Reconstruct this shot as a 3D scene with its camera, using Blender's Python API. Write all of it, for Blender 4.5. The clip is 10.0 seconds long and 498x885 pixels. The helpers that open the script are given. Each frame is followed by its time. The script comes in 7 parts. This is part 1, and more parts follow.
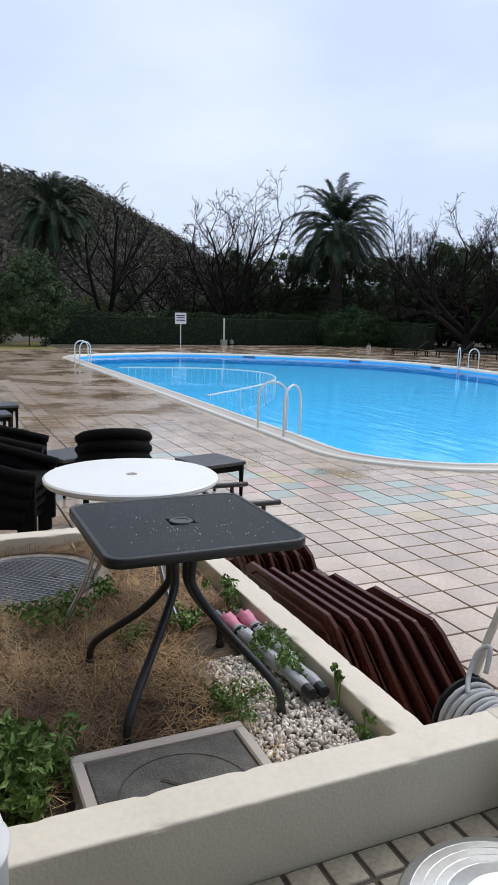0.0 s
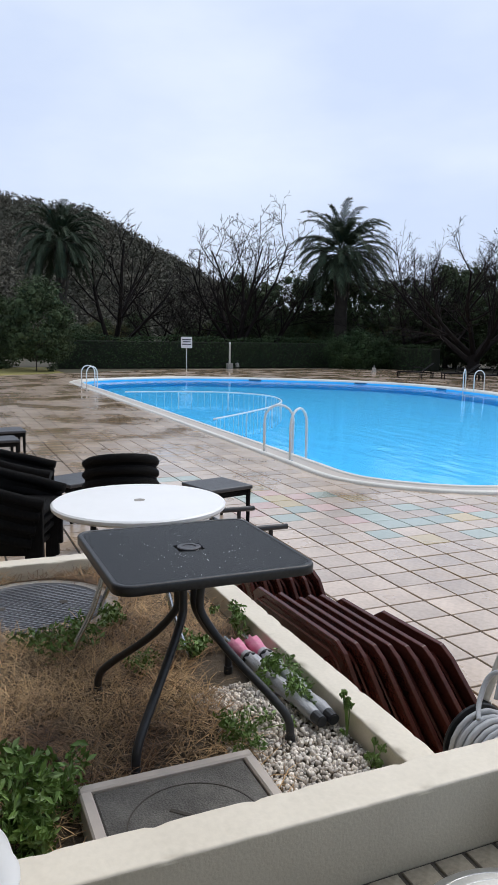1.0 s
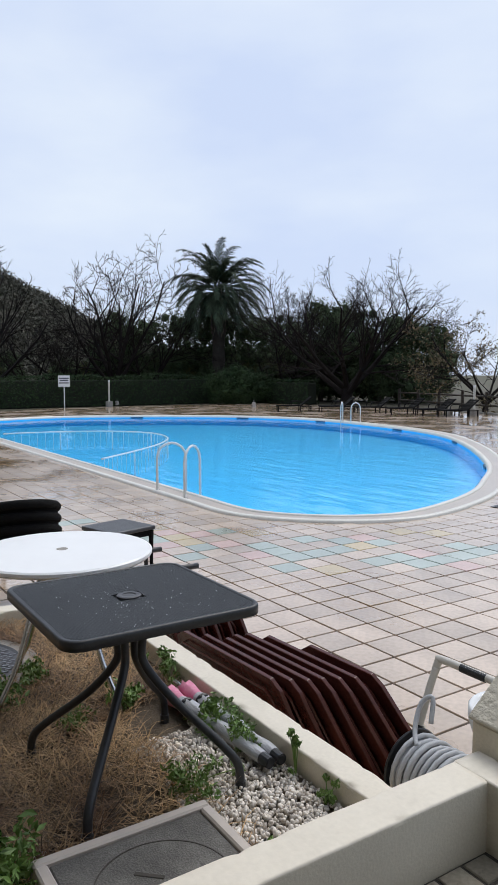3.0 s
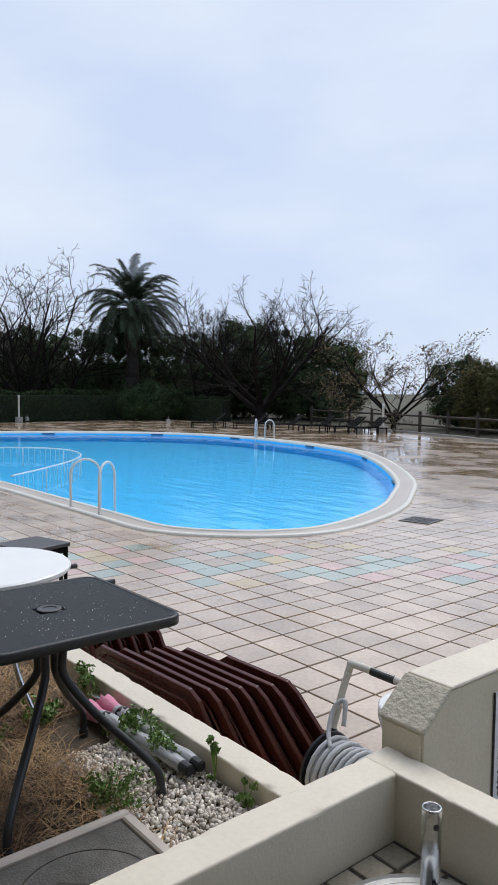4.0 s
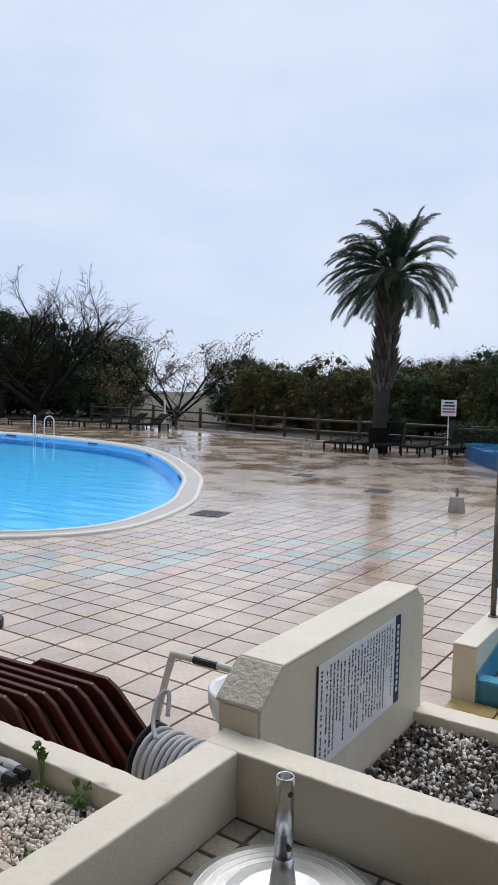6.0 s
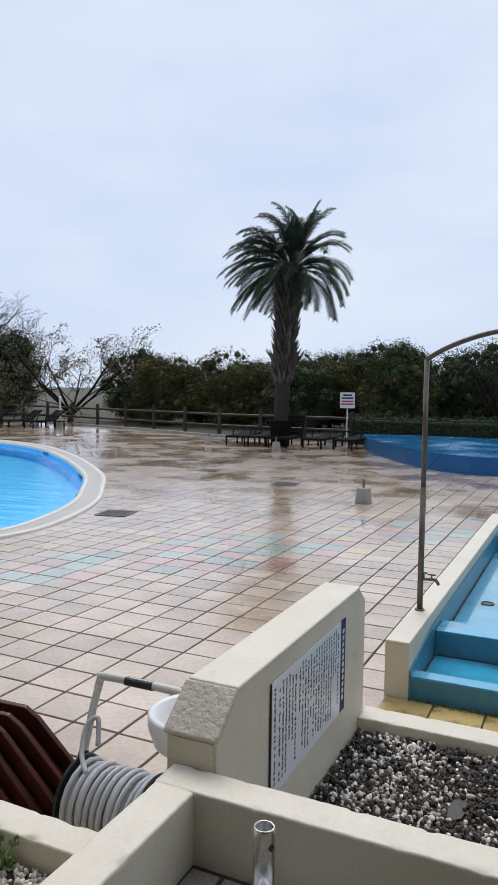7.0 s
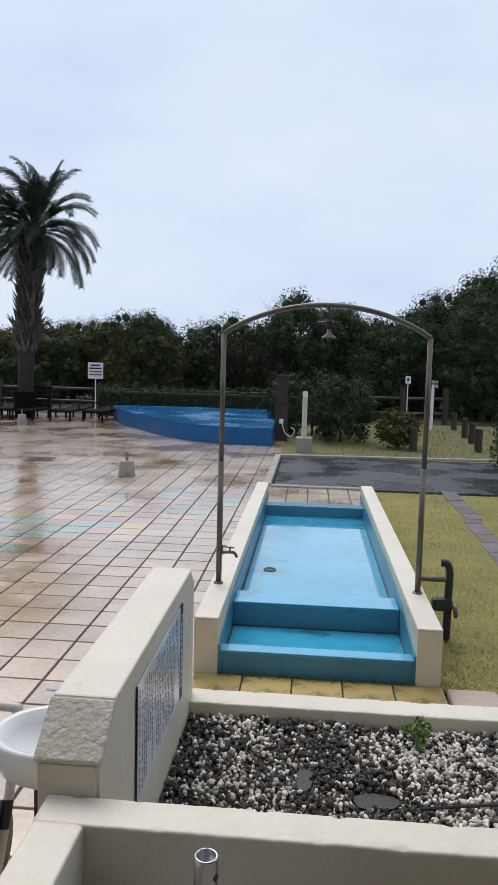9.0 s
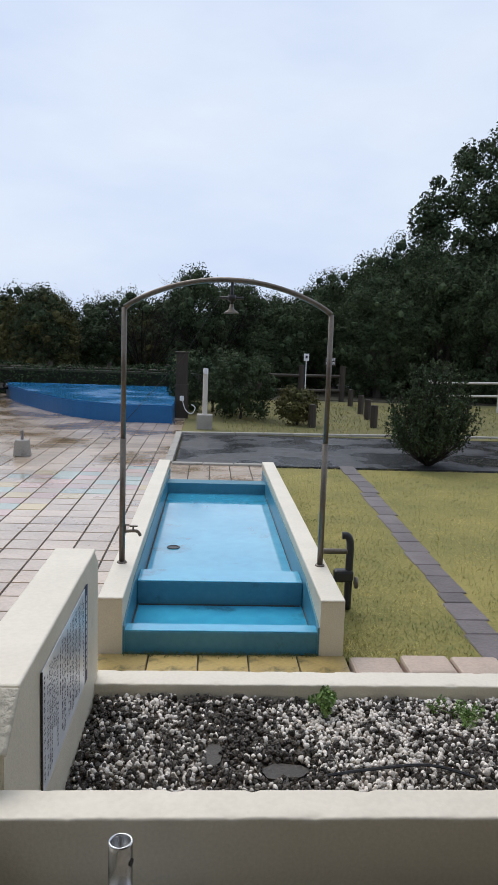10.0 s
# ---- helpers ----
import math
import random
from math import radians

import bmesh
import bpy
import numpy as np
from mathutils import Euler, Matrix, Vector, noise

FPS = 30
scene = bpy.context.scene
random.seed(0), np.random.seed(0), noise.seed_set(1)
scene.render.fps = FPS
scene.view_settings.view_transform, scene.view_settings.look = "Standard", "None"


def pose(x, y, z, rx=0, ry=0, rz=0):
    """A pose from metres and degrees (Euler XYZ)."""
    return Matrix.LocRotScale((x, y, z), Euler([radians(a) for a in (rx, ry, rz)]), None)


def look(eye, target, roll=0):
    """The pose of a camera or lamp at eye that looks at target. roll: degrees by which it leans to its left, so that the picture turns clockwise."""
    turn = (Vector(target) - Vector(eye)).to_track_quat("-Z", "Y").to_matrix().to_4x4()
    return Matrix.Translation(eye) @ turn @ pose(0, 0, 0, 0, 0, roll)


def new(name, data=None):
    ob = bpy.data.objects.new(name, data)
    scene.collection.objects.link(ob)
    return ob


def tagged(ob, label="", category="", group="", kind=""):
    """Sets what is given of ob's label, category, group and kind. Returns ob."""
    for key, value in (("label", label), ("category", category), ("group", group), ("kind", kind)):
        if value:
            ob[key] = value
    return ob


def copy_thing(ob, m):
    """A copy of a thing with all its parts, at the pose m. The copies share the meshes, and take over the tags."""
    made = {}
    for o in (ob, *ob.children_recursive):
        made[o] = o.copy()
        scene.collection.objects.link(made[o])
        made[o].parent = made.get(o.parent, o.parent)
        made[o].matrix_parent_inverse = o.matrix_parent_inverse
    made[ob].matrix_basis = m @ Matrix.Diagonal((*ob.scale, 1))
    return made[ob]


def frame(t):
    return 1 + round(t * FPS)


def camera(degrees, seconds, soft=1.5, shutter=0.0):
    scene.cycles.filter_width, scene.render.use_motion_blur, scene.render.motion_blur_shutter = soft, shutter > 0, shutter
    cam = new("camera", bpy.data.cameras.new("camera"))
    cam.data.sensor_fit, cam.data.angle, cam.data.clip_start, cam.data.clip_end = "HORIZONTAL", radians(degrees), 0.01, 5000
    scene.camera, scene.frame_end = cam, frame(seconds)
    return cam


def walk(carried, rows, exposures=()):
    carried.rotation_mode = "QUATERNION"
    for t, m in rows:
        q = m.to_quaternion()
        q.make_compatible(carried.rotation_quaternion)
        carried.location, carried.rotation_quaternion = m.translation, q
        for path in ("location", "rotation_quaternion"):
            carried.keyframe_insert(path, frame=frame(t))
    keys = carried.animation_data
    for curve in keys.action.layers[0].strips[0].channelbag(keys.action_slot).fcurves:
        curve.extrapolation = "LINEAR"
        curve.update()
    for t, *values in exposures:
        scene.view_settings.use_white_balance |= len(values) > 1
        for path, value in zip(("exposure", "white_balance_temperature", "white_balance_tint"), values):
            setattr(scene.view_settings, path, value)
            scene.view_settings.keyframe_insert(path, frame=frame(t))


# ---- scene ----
cam = camera(37.6, 10.0, soft=0.75)
PATH = [
    (0, (1.348, -1.388, 1.838), (-0.455, -0.594, 1.495), 1.4),
    (0.5, (1.351, -1.393, 1.847), (-0.465, -0.617, 1.529), 1.3),
    (1, (1.359, -1.396, 1.853), (-0.46, -0.615, 1.571), 0.9),
    (1.5, (1.333, -1.397, 1.856), (-0.47, -0.569, 1.605), 0.4),
    (2, (1.261, -1.459, 1.865), (-0.509, -0.559, 1.629), -0.1),
    (3.5, (1.294, -1.631, 1.88), (-0.321, -0.462, 1.726), 0.2),
    (4, (1.337, -1.666, 1.878), (-0.205, -0.398, 1.741), 0.5),
    (4.5, (1.376, -1.743, 1.887), (-0.064, -0.362, 1.746), 0.6),
    (5, (1.353, -1.82, 1.887), (0.021, -0.334, 1.74), 0.7),
    (5.5, (1.305, -1.851, 1.874), (0.1, -0.262, 1.725), 1.1),
    (7, (0.94, -1.662, 1.849), (0.091, 0.142, 1.703), 0.7),
    (7.5, (0.81, -1.621, 1.844), (0.11, 0.239, 1.625), 0.3),
    (8, (0.704, -1.556, 1.844), (0.072, 0.327, 1.611), 0.8),
    (8.5, (0.59, -1.56, 1.864), (0.188, 0.389, 1.661), 0.1),
    (9, (0.508, -1.596, 1.863), (0.343, 0.386, 1.649), 1.5),
    (9.5, (0.479, -1.604, 1.861), (0.451, 0.381, 1.618), 2.6),
    (10, (0.483, -1.559, 1.851), (0.593, 0.42, 1.584), 1.9),
]
walk(cam, [(t, look(eye, target, roll)) for t, eye, target, roll in PATH], [(0.0, 0.08), (1.5, 0.05), (3.5, -0.02), (7.5, -0.05), (9.0, -0.04), (10.0, -0.02)])

# ---- world and light: a bright overcast sky ----
SUN_EL, SUN_AZ = radians(55), radians(-25)
world = bpy.data.worlds.new("overcast_sky")
scene.world = world
world.use_nodes = True
wt = world.node_tree
wt.nodes.clear()
w_out = wt.nodes.new("ShaderNodeOutputWorld")
w_bg = wt.nodes.new("ShaderNodeBackground")
w_sky = wt.nodes.new("ShaderNodeTexSky")
w_sky.sky_type = "NISHITA"
w_sky.sun_disc = False
w_sky.sun_elevation, w_sky.sun_rotation = SUN_EL, SUN_AZ
w_dim = wt.nodes.new("ShaderNodeVectorMath")
w_dim.operation = "SCALE"
w_dim.inputs["Scale"].default_value = 0.10
w_co = wt.nodes.new("ShaderNodeTexCoord")
w_map = wt.nodes.new("ShaderNodeMapping")
w_map.inputs["Scale"].default_value = (1.0, 1.0, 2.6)
w_noise = wt.nodes.new("ShaderNodeTexNoise")
w_noise.inputs["Scale"].default_value = 2.3
w_noise.inputs["Detail"].default_value = 5.0
w_noise.inputs["Roughness"].default_value = 0.5
w_ramp = wt.nodes.new("ShaderNodeValToRGB")
w_ramp.color_ramp.elements[0].position, w_ramp.color_ramp.elements[0].color = 0.36, (0.63, 0.735, 0.96, 1)
w_ramp.color_ramp.elements[1].position, w_ramp.color_ramp.elements[1].color = 0.68, (0.79, 0.875, 1.0, 1)
w_mix = wt.nodes.new("ShaderNodeMix")
w_mix.data_type = "RGBA"
w_mix.inputs[0].default_value = 0.93
wt.links.new(w_sky.outputs[0], w_dim.inputs[0])
wt.links.new(w_co.outputs["Generated"], w_map.inputs[0])
wt.links.new(w_map.outputs[0], w_noise.inputs["Vector"])
wt.links.new(w_noise.outputs[0], w_ramp.inputs[0])
wt.links.new(w_dim.outputs[0], w_mix.inputs[6])
wt.links.new(w_ramp.outputs[0], w_mix.inputs[7])
wt.links.new(w_mix.outputs[2], w_bg.inputs[0])
w_bg.inputs["Strength"].default_value = 1.02
wt.links.new(w_bg.outputs[0], w_out.inputs[0])

sun_data = bpy.data.lights.new("sun", "SUN")
sun_data.energy, sun_data.angle, sun_data.color = 1.85, radians(40), (1.0, 0.95, 0.87)
sun = new("sun", sun_data)
sun.matrix_world = look((0, 0, 60), (-math.sin(SUN_AZ) * 60 / math.tan(SUN_EL), -math.cos(SUN_AZ) * 60 / math.tan(SUN_EL), 0))


# ---- materials ----
def mat(name, a, b=None, rough=0.6, rough_b=None, grain=30.0, patch=2.0, bump=0.15, metal=0.0, jitter=0.0, island=False,
        transmission=0.0, ior=1.45, spec=0.5, stretch=(1, 1, 1), stain=None, stain_scale=1.2, stain_at=0.6, bump_dist=0.01, coat=0.0):
    """Two-scale procedural surface: colour runs from a to b with a patchy and a fine noise, with stains and relief."""
    m = bpy.data.materials.new(name)
    m.use_nodes = True
    nt = m.node_tree
    n = nt.nodes
    p = n["Principled BSDF"]
    b = b or tuple(c * 0.75 for c in a)
    co = n.new("ShaderNodeTexCoord")
    mp = n.new("ShaderNodeMapping")
    mp.inputs["Scale"].default_value = stretch
    nt.links.new(co.outputs["Object"], mp.inputs[0])
    big = n.new("ShaderNodeTexNoise")
    big.inputs["Scale"].default_value, big.inputs["Detail"].default_value = patch, 4
    fine = n.new("ShaderNodeTexNoise")
    fine.inputs["Scale"].default_value, fine.inputs["Detail"].default_value = grain, 5
    for t in (big, fine):
        nt.links.new(mp.outputs[0], t.inputs["Vector"])
    add = n.new("ShaderNodeMath")
    add.operation = "MULTIPLY_ADD"
    nt.links.new(fine.outputs[0], add.inputs[0])
    add.inputs[1].default_value = 0.45
    half = n.new("ShaderNodeMath")
    half.operation = "MULTIPLY"
    nt.links.new(big.outputs[0], half.inputs[0])
    half.inputs[1].default_value = 0.55
    nt.links.new(half.outputs[0], add.inputs[2])
    ramp = n.new("ShaderNodeValToRGB")
    ramp.color_ramp.elements[0].position, ramp.color_ramp.elements[0].color = 0.36, (*a, 1)
    ramp.color_ramp.elements[1].position, ramp.color_ramp.elements[1].color = 0.64, (*b, 1)
    nt.links.new(add.outputs[0], ramp.inputs[0])
    colour = ramp.outputs[0]
    if stain:
        st = n.new("ShaderNodeTexNoise")
        st.inputs["Scale"].default_value, st.inputs["Detail"].default_value, st.inputs["Roughness"].default_value = stain_scale, 8, 0.65
        nt.links.new(co.outputs["Object"], st.inputs["Vector"])
        sr = n.new("ShaderNodeMapRange")
        sr.inputs["From Min"].default_value, sr.inputs["From Max"].default_value = stain_at, stain_at + 0.12
        nt.links.new(st.outputs[0], sr.inputs[0])
        sm = n.new("ShaderNodeMix")
        sm.data_type = "RGBA"
        nt.links.new(sr.outputs[0], sm.inputs[0])
        nt.links.new(colour, sm.inputs[6])
        sm.inputs[7].default_value = (*stain, 1)
        colour = sm.outputs[2]
    if jitter:
        src = n.new("ShaderNodeNewGeometry").outputs["Random Per Island"] if island else n.new("ShaderNodeObjectInfo").outputs["Random"]
        jr = n.new("ShaderNodeMapRange")
        jr.inputs["To Min"].default_value, jr.inputs["To Max"].default_value = 1 - jitter, 1 + jitter
        nt.links.new(src, jr.inputs[0])
        hs = n.new("ShaderNodeHueSaturation")
        nt.links.new(jr.outputs[0], hs.inputs["Value"])
        nt.links.new(colour, hs.inputs["Color"])
        colour = hs.outputs[0]
    nt.links.new(colour, p.inputs["Base Color"])
    if rough_b is None:
        p.inputs["Roughness"].default_value = rough
    else:
        rr = n.new("ShaderNodeMapRange")
        rr.inputs["From Min"].default_value, rr.inputs["From Max"].default_value = 0.4, 0.62
        rr.inputs["To Min"].default_value, rr.inputs["To Max"].default_value = rough, rough_b
        nt.links.new(big.outputs[0], rr.inputs[0])
        nt.links.new(rr.outputs[0], p.inputs["Roughness"])
    p.inputs["Metallic"].default_value = metal
    p.inputs["IOR"].default_value = ior
    p.inputs["Specular IOR Level"].default_value = spec
    p.inputs["Transmission Weight"].default_value = transmission
    p.inputs["Coat Weight"].default_value = coat
    if bump:
        bp = n.new("ShaderNodeBump")
        bp.inputs["Strength"].default_value, bp.inputs["Distance"].default_value = bump, bump_dist
        nt.links.new(fine.outputs[0], bp.inputs["Height"])
        nt.links.new(bp.outputs[0], p.inputs["Normal"])
    return m


def wet_tile(name, a, b, island):
    """Rain-wet terracotta paving: dry patches matt and pale, wet ones darker and mirror-like."""
    m = mat(name, a, b, rough=0.35, grain=26, patch=1.6, bump=0.12, jitter=0.17, island=island, bump_dist=0.004, spec=0.75)
    nt, n = m.node_tree, m.node_tree.nodes
    p = n["Principled BSDF"]
    geo = n.new("ShaderNodeNewGeometry")
    wet = n.new("ShaderNodeTexNoise")
    wet.inputs["Scale"].default_value, wet.inputs["Detail"].default_value, wet.inputs["Roughness"].default_value = 0.7, 5, 0.56
    nt.links.new(geo.outputs["Position"], wet.inputs["Vector"])
    # the deck drains towards the pool corner: more water lies further out
    sep = n.new("ShaderNodeSeparateXYZ")
    nt.links.new(geo.outputs["Position"], sep.inputs[0])
    far_y = n.new("ShaderNodeMapRange")
    far_y.inputs["From Min"].default_value, far_y.inputs["From Max"].default_value = 4.0, 13.0
    far_y.inputs["To Min"].default_value, far_y.inputs["To Max"].default_value = 0.0, 0.05
    nt.links.new(sep.outputs[1], far_y.inputs[0])
    far_x = n.new("ShaderNodeMapRange")
    far_x.inputs["From Min"].default_value, far_x.inputs["From Max"].default_value = -7.0, -13.0
    far_x.inputs["To Min"].default_value, far_x.inputs["To Max"].default_value = 0.0, 0.055
    nt.links.new(sep.outputs[0], far_x.inputs[0])
    s1 = n.new("ShaderNodeMath")
    s2 = n.new("ShaderNodeMath")
    nt.links.new(far_x.outputs[0], s1.inputs[0])
    nt.links.new(far_y.outputs[0], s1.inputs[1])
    nt.links.new(s1.outputs[0], s2.inputs[0])
    nt.links.new(wet.outputs[0], s2.inputs[1])
    lvl = n.new("ShaderNodeMapRange")
    lvl.inputs["From Min"].default_value, lvl.inputs["From Max"].default_value = 0.49, 0.72
    nt.links.new(s2.outputs[0], lvl.inputs[0])
    rg = n.new("ShaderNodeMapRange")
    rg.inputs["To Min"].default_value, rg.inputs["To Max"].default_value = 0.36, 0.10
    nt.links.new(lvl.outputs[0], rg.inputs[0])
    nt.links.new(rg.outputs[0], p.inputs["Roughness"])
    # the film of rain water over it
    cw = n.new("ShaderNodeMapRange")
    cw.inputs["To Min"].default_value, cw.inputs["To Max"].default_value = 0.85, 1.0
    nt.links.new(lvl.outputs[0], cw.inputs[0])
    nt.links.new(cw.outputs[0], p.inputs["Coat Weight"])
    cr = n.new("ShaderNodeMapRange")
    cr.inputs["To Min"].default_value, cr.inputs["To Max"].default_value = 0.17, 0.04
    nt.links.new(lvl.outputs[0], cr.inputs[0])
    nt.links.new(cr.outputs[0], p.inputs["Coat Roughness"])
    p.inputs["Coat IOR"].default_value = 1.5
    mixc = n.new("ShaderNodeMix")
    mixc.data_type, mixc.blend_type = "RGBA", "MULTIPLY"
    old = p.inputs["Base Color"].links[0].from_socket
    nt.links.new(lvl.outputs[0], mixc.inputs[0])
    nt.links.new(old, mixc.inputs[6])
    mixc.inputs[7].default_value = (0.80, 0.70, 0.50, 1)
    nt.links.new(mixc.outputs[2], p.inputs["Base Color"])
    return m


M_WALL = mat("cream_render", (0.68, 0.62, 0.49), (0.58, 0.525, 0.41), rough=0.5, grain=110, patch=3, bump=0.3, stain=(0.40, 0.36, 0.27), stain_scale=2.2, stain_at=0.66, bump_dist=0.006)
# smoother wall tops; the extra skylight on them is put into a lighter cream
M_WALLTOP = mat("cream_render_lit", (0.75, 0.685, 0.575), (0.66, 0.60, 0.50), rough=0.5, grain=60, patch=4, bump=0.12, stain=(0.42, 0.38, 0.30), stain_scale=3.5, stain_at=0.68, bump_dist=0.004)
M_ROUGHCAST = mat("roughcast", (0.62, 0.57, 0.47), (0.5, 0.46, 0.37), rough=0.7, grain=55, patch=4, bump=0.9, bump_dist=0.01)
M_TILE = wet_tile("deck_tile", (0.62, 0.48, 0.365), (0.43, 0.325, 0.24), False)
M_TILE_J = wet_tile("deck_tile_field", (0.62, 0.48, 0.365), (0.43, 0.325, 0.24), True)
M_TEAL = wet_tile("deck_tile_teal", (0.41, 0.47, 0.41), (0.33, 0.39, 0.33), True)
M_PINK = wet_tile("deck_tile_pink", (0.62, 0.40, 0.34), (0.50, 0.32, 0.27), True)
M_OCHRE = wet_tile("deck_tile_ochre", (0.60, 0.45, 0.22), (0.50, 0.38, 0.19), True)
M_YTILE = mat("mossy_yellow_tile", (0.50, 0.36, 0.13), (0.36, 0.26, 0.10), rough=0.3, grain=40, patch=6, stain=(0.06, 0.07, 0.03), stain_scale=6, stain_at=0.55, jitter=0.15)
M_GROUT = mat("dark_grout", (0.035, 0.03, 0.025), (0.07, 0.06, 0.05), rough=0.7, grain=60)
M_FLOORTILE = mat("terrace_tile", (0.36, 0.325, 0.26), (0.22, 0.195, 0.155), rough=0.35, grain=70, patch=9, stain=(0.10, 0.09, 0.08), stain_scale=14, stain_at=0.6, jitter=0.12)
M_COPING = mat("white_coping", (0.74, 0.72, 0.66), (0.62, 0.60, 0.55), rough=0.4, grain=30, patch=1.5, bump=0.1)
M_COPING_IN = mat("coping_paving", (0.55, 0.48, 0.42), (0.46, 0.41, 0.37), rough=0.3, grain=20, patch=1.0, bump=0.1)
M_POOL = mat("pool_paint", (0.055, 0.60, 1.0), (0.042, 0.55, 0.99), rough=0.5, grain=3, patch=0.25, bump=0.0)
M_POOLDARK = mat("slot_dark", (0.02, 0.12, 0.22), rough=0.5)
M_LITTER = mat("leaf_litter", (0.045, 0.042, 0.026), (0.075, 0.063, 0.04), rough=0.9, grain=30, patch=1.5, bump=0.8)
M_SCRUB = mat("scrub_ground", (0.05, 0.05, 0.028), (0.09, 0.08, 0.05), rough=0.9, grain=8, patch=0.4, bump=0.6)
M_SOIL = mat("soil", (0.055, 0.042, 0.03), (0.10, 0.075, 0.05), rough=0.9, grain=80, patch=5, bump=0.8)
# straw tones; bright highlights and shaded gaps are put into the wide colour range
M_STRAW = mat("dry_grass", (0.60, 0.40, 0.20), (0.11, 0.05, 0.022), rough=0.6, grain=4, patch=1.5, bump=0, jitter=0.7, island=True)
M_GREEN = mat("weed_leaf", (0.11, 0.20, 0.045), (0.19, 0.28, 0.075), rough=0.45, grain=9, patch=3, bump=0, jitter=0.35, island=True)
M_PEBBLE = mat("white_pebble", (0.82, 0.765, 0.70), (0.58, 0.52, 0.46), rough=0.5, grain=50, patch=7, bump=0.1, jitter=0.42, island=True)
M_LAVA = mat("dark_gravel", (0.042, 0.035, 0.029), (0.10, 0.084, 0.068), rough=0.6, grain=120, patch=8, bump=0.6, jitter=0.5, island=True)
M_CONC = mat("concrete", (0.38, 0.355, 0.32), (0.28, 0.265, 0.24), rough=0.75, grain=60, patch=4, bump=0.3, stain=(0.12, 0.11, 0.09), stain_scale=5, stain_at=0.6)
M_SLAB = mat("grey_granite_slab", (0.05, 0.047, 0.042), (0.17, 0.16, 0.145), rough=0.6, grain=170, patch=9, bump=0.45, stain=(0.035, 0.034, 0.028), stain_scale=7, stain_at=0.6)
M_ASPHALT = mat("wet_asphalt", (0.022, 0.022, 0.025), (0.042, 0.042, 0.046), rough=0.05, rough_b=0.6, grain=160, patch=0.8, bump=0.2)
M_LAWN = mat("lawn_soil", (0.30, 0.25, 0.075), (0.15, 0.145, 0.04), rough=0.9, grain=40, patch=0.9, bump=0.6, stain=(0.16, 0.11, 0.05), stain_scale=1.5, stain_at=0.62)
M_LAWN_FAR = mat("rough_lawn_soil", (0.17, 0.15, 0.05), (0.09, 0.09, 0.03), rough=0.9, grain=30, patch=0.6, bump=0.6, stain=(0.13, 0.095, 0.05), stain_scale=0.7, stain_at=0.55)
M_GRASS_FAR = mat("rough_grass", (0.34, 0.29, 0.10), (0.10, 0.125, 0.035), rough=0.7, grain=3, patch=1.0, bump=0, jitter=0.4, island=True)
M_MOSS = mat("moss", (0.05, 0.075, 0.018), (0.10, 0.12, 0.03), rough=0.8, grain=60, patch=8, bump=0.3, jitter=0.4, island=True)
M_GRASS = mat("winter_grass", (0.52, 0.43, 0.14), (0.15, 0.19, 0.05), rough=0.7, grain=3, patch=1.5, bump=0, jitter=0.35, island=True)
# shade on the bath's upright faces is put into this darker blue
M_FOOT = mat("footbath_blue_shaded", (0.07, 0.24, 0.33), (0.05, 0.19, 0.27), rough=0.35, grain=25, patch=3, bump=0.1, stain=(0.03, 0.10, 0.13), stain_scale=4, stain_at=0.62)
# its dark noise patches stand in for an uneven reflection of the clouds
M_FOOTIN = mat("footbath_blue_lit", (0.07, 0.46, 0.68), (0.05, 0.36, 0.58), rough=0.03, rough_b=0.22, grain=9, patch=1.3, bump=0.02, stain=(0.035, 0.13, 0.19), stain_scale=1.7, stain_at=0.57, coat=1.0)
# one blue paint twice: daylight on sides and top is put into the colours
M_STAGE = mat("stage_blue_shaded", (0.008, 0.12, 0.32), (0.007, 0.095, 0.26), rough=0.35, grain=20, patch=2, bump=0.1)
M_STAGETOP = mat("stage_blue_lit", (0.02, 0.19, 0.42), (0.015, 0.15, 0.36), rough=0.06, rough_b=0.3, grain=6, patch=0.7, bump=0.06)
M_BLACK = mat("black_metal", (0.018, 0.019, 0.021), (0.03, 0.031, 0.034), rough=0.38, grain=90, bump=0.05)
M_WICKER = mat("black_wicker", (0.005, 0.005, 0.006), (0.012, 0.0115, 0.011), rough=0.75, spec=0.12, grain=300, patch=30, bump=0.9, stretch=(1, 4, 1))
M_WHITE = mat("white_plastic", (0.88, 0.88, 0.88), (0.84, 0.84, 0.84), rough=0.3, grain=12, patch=2, bump=0.02)
M_STEEL = mat("stainless", (0.62, 0.62, 0.62), (0.5, 0.5, 0.5), rough=0.22, grain=40, metal=1.0, bump=0.02)
M_ALU = mat("brushed_aluminium", (0.68, 0.69, 0.70), (0.55, 0.56, 0.57), rough=0.3, rough_b=0.42, grain=90, patch=5, metal=0.9, bump=0.05)
M_WHITERAIL = mat("white_rail", (0.75, 0.76, 0.76), (0.66, 0.67, 0.67), rough=0.3, grain=30, bump=0.03)
M_BRONZE = mat("weathered_pipe", (0.12, 0.10, 0.08), (0.20, 0.17, 0.14), rough=0.35, grain=60, patch=5, metal=0.6, bump=0.1)
M_BROWN = mat("brown_plastic", (0.070, 0.018, 0.014), (0.10, 0.028, 0.02), rough=0.22, grain=70, patch=4, bump=0.08, stain=(0.14, 0.06, 0.045), stain_scale=9, stain_at=0.66)
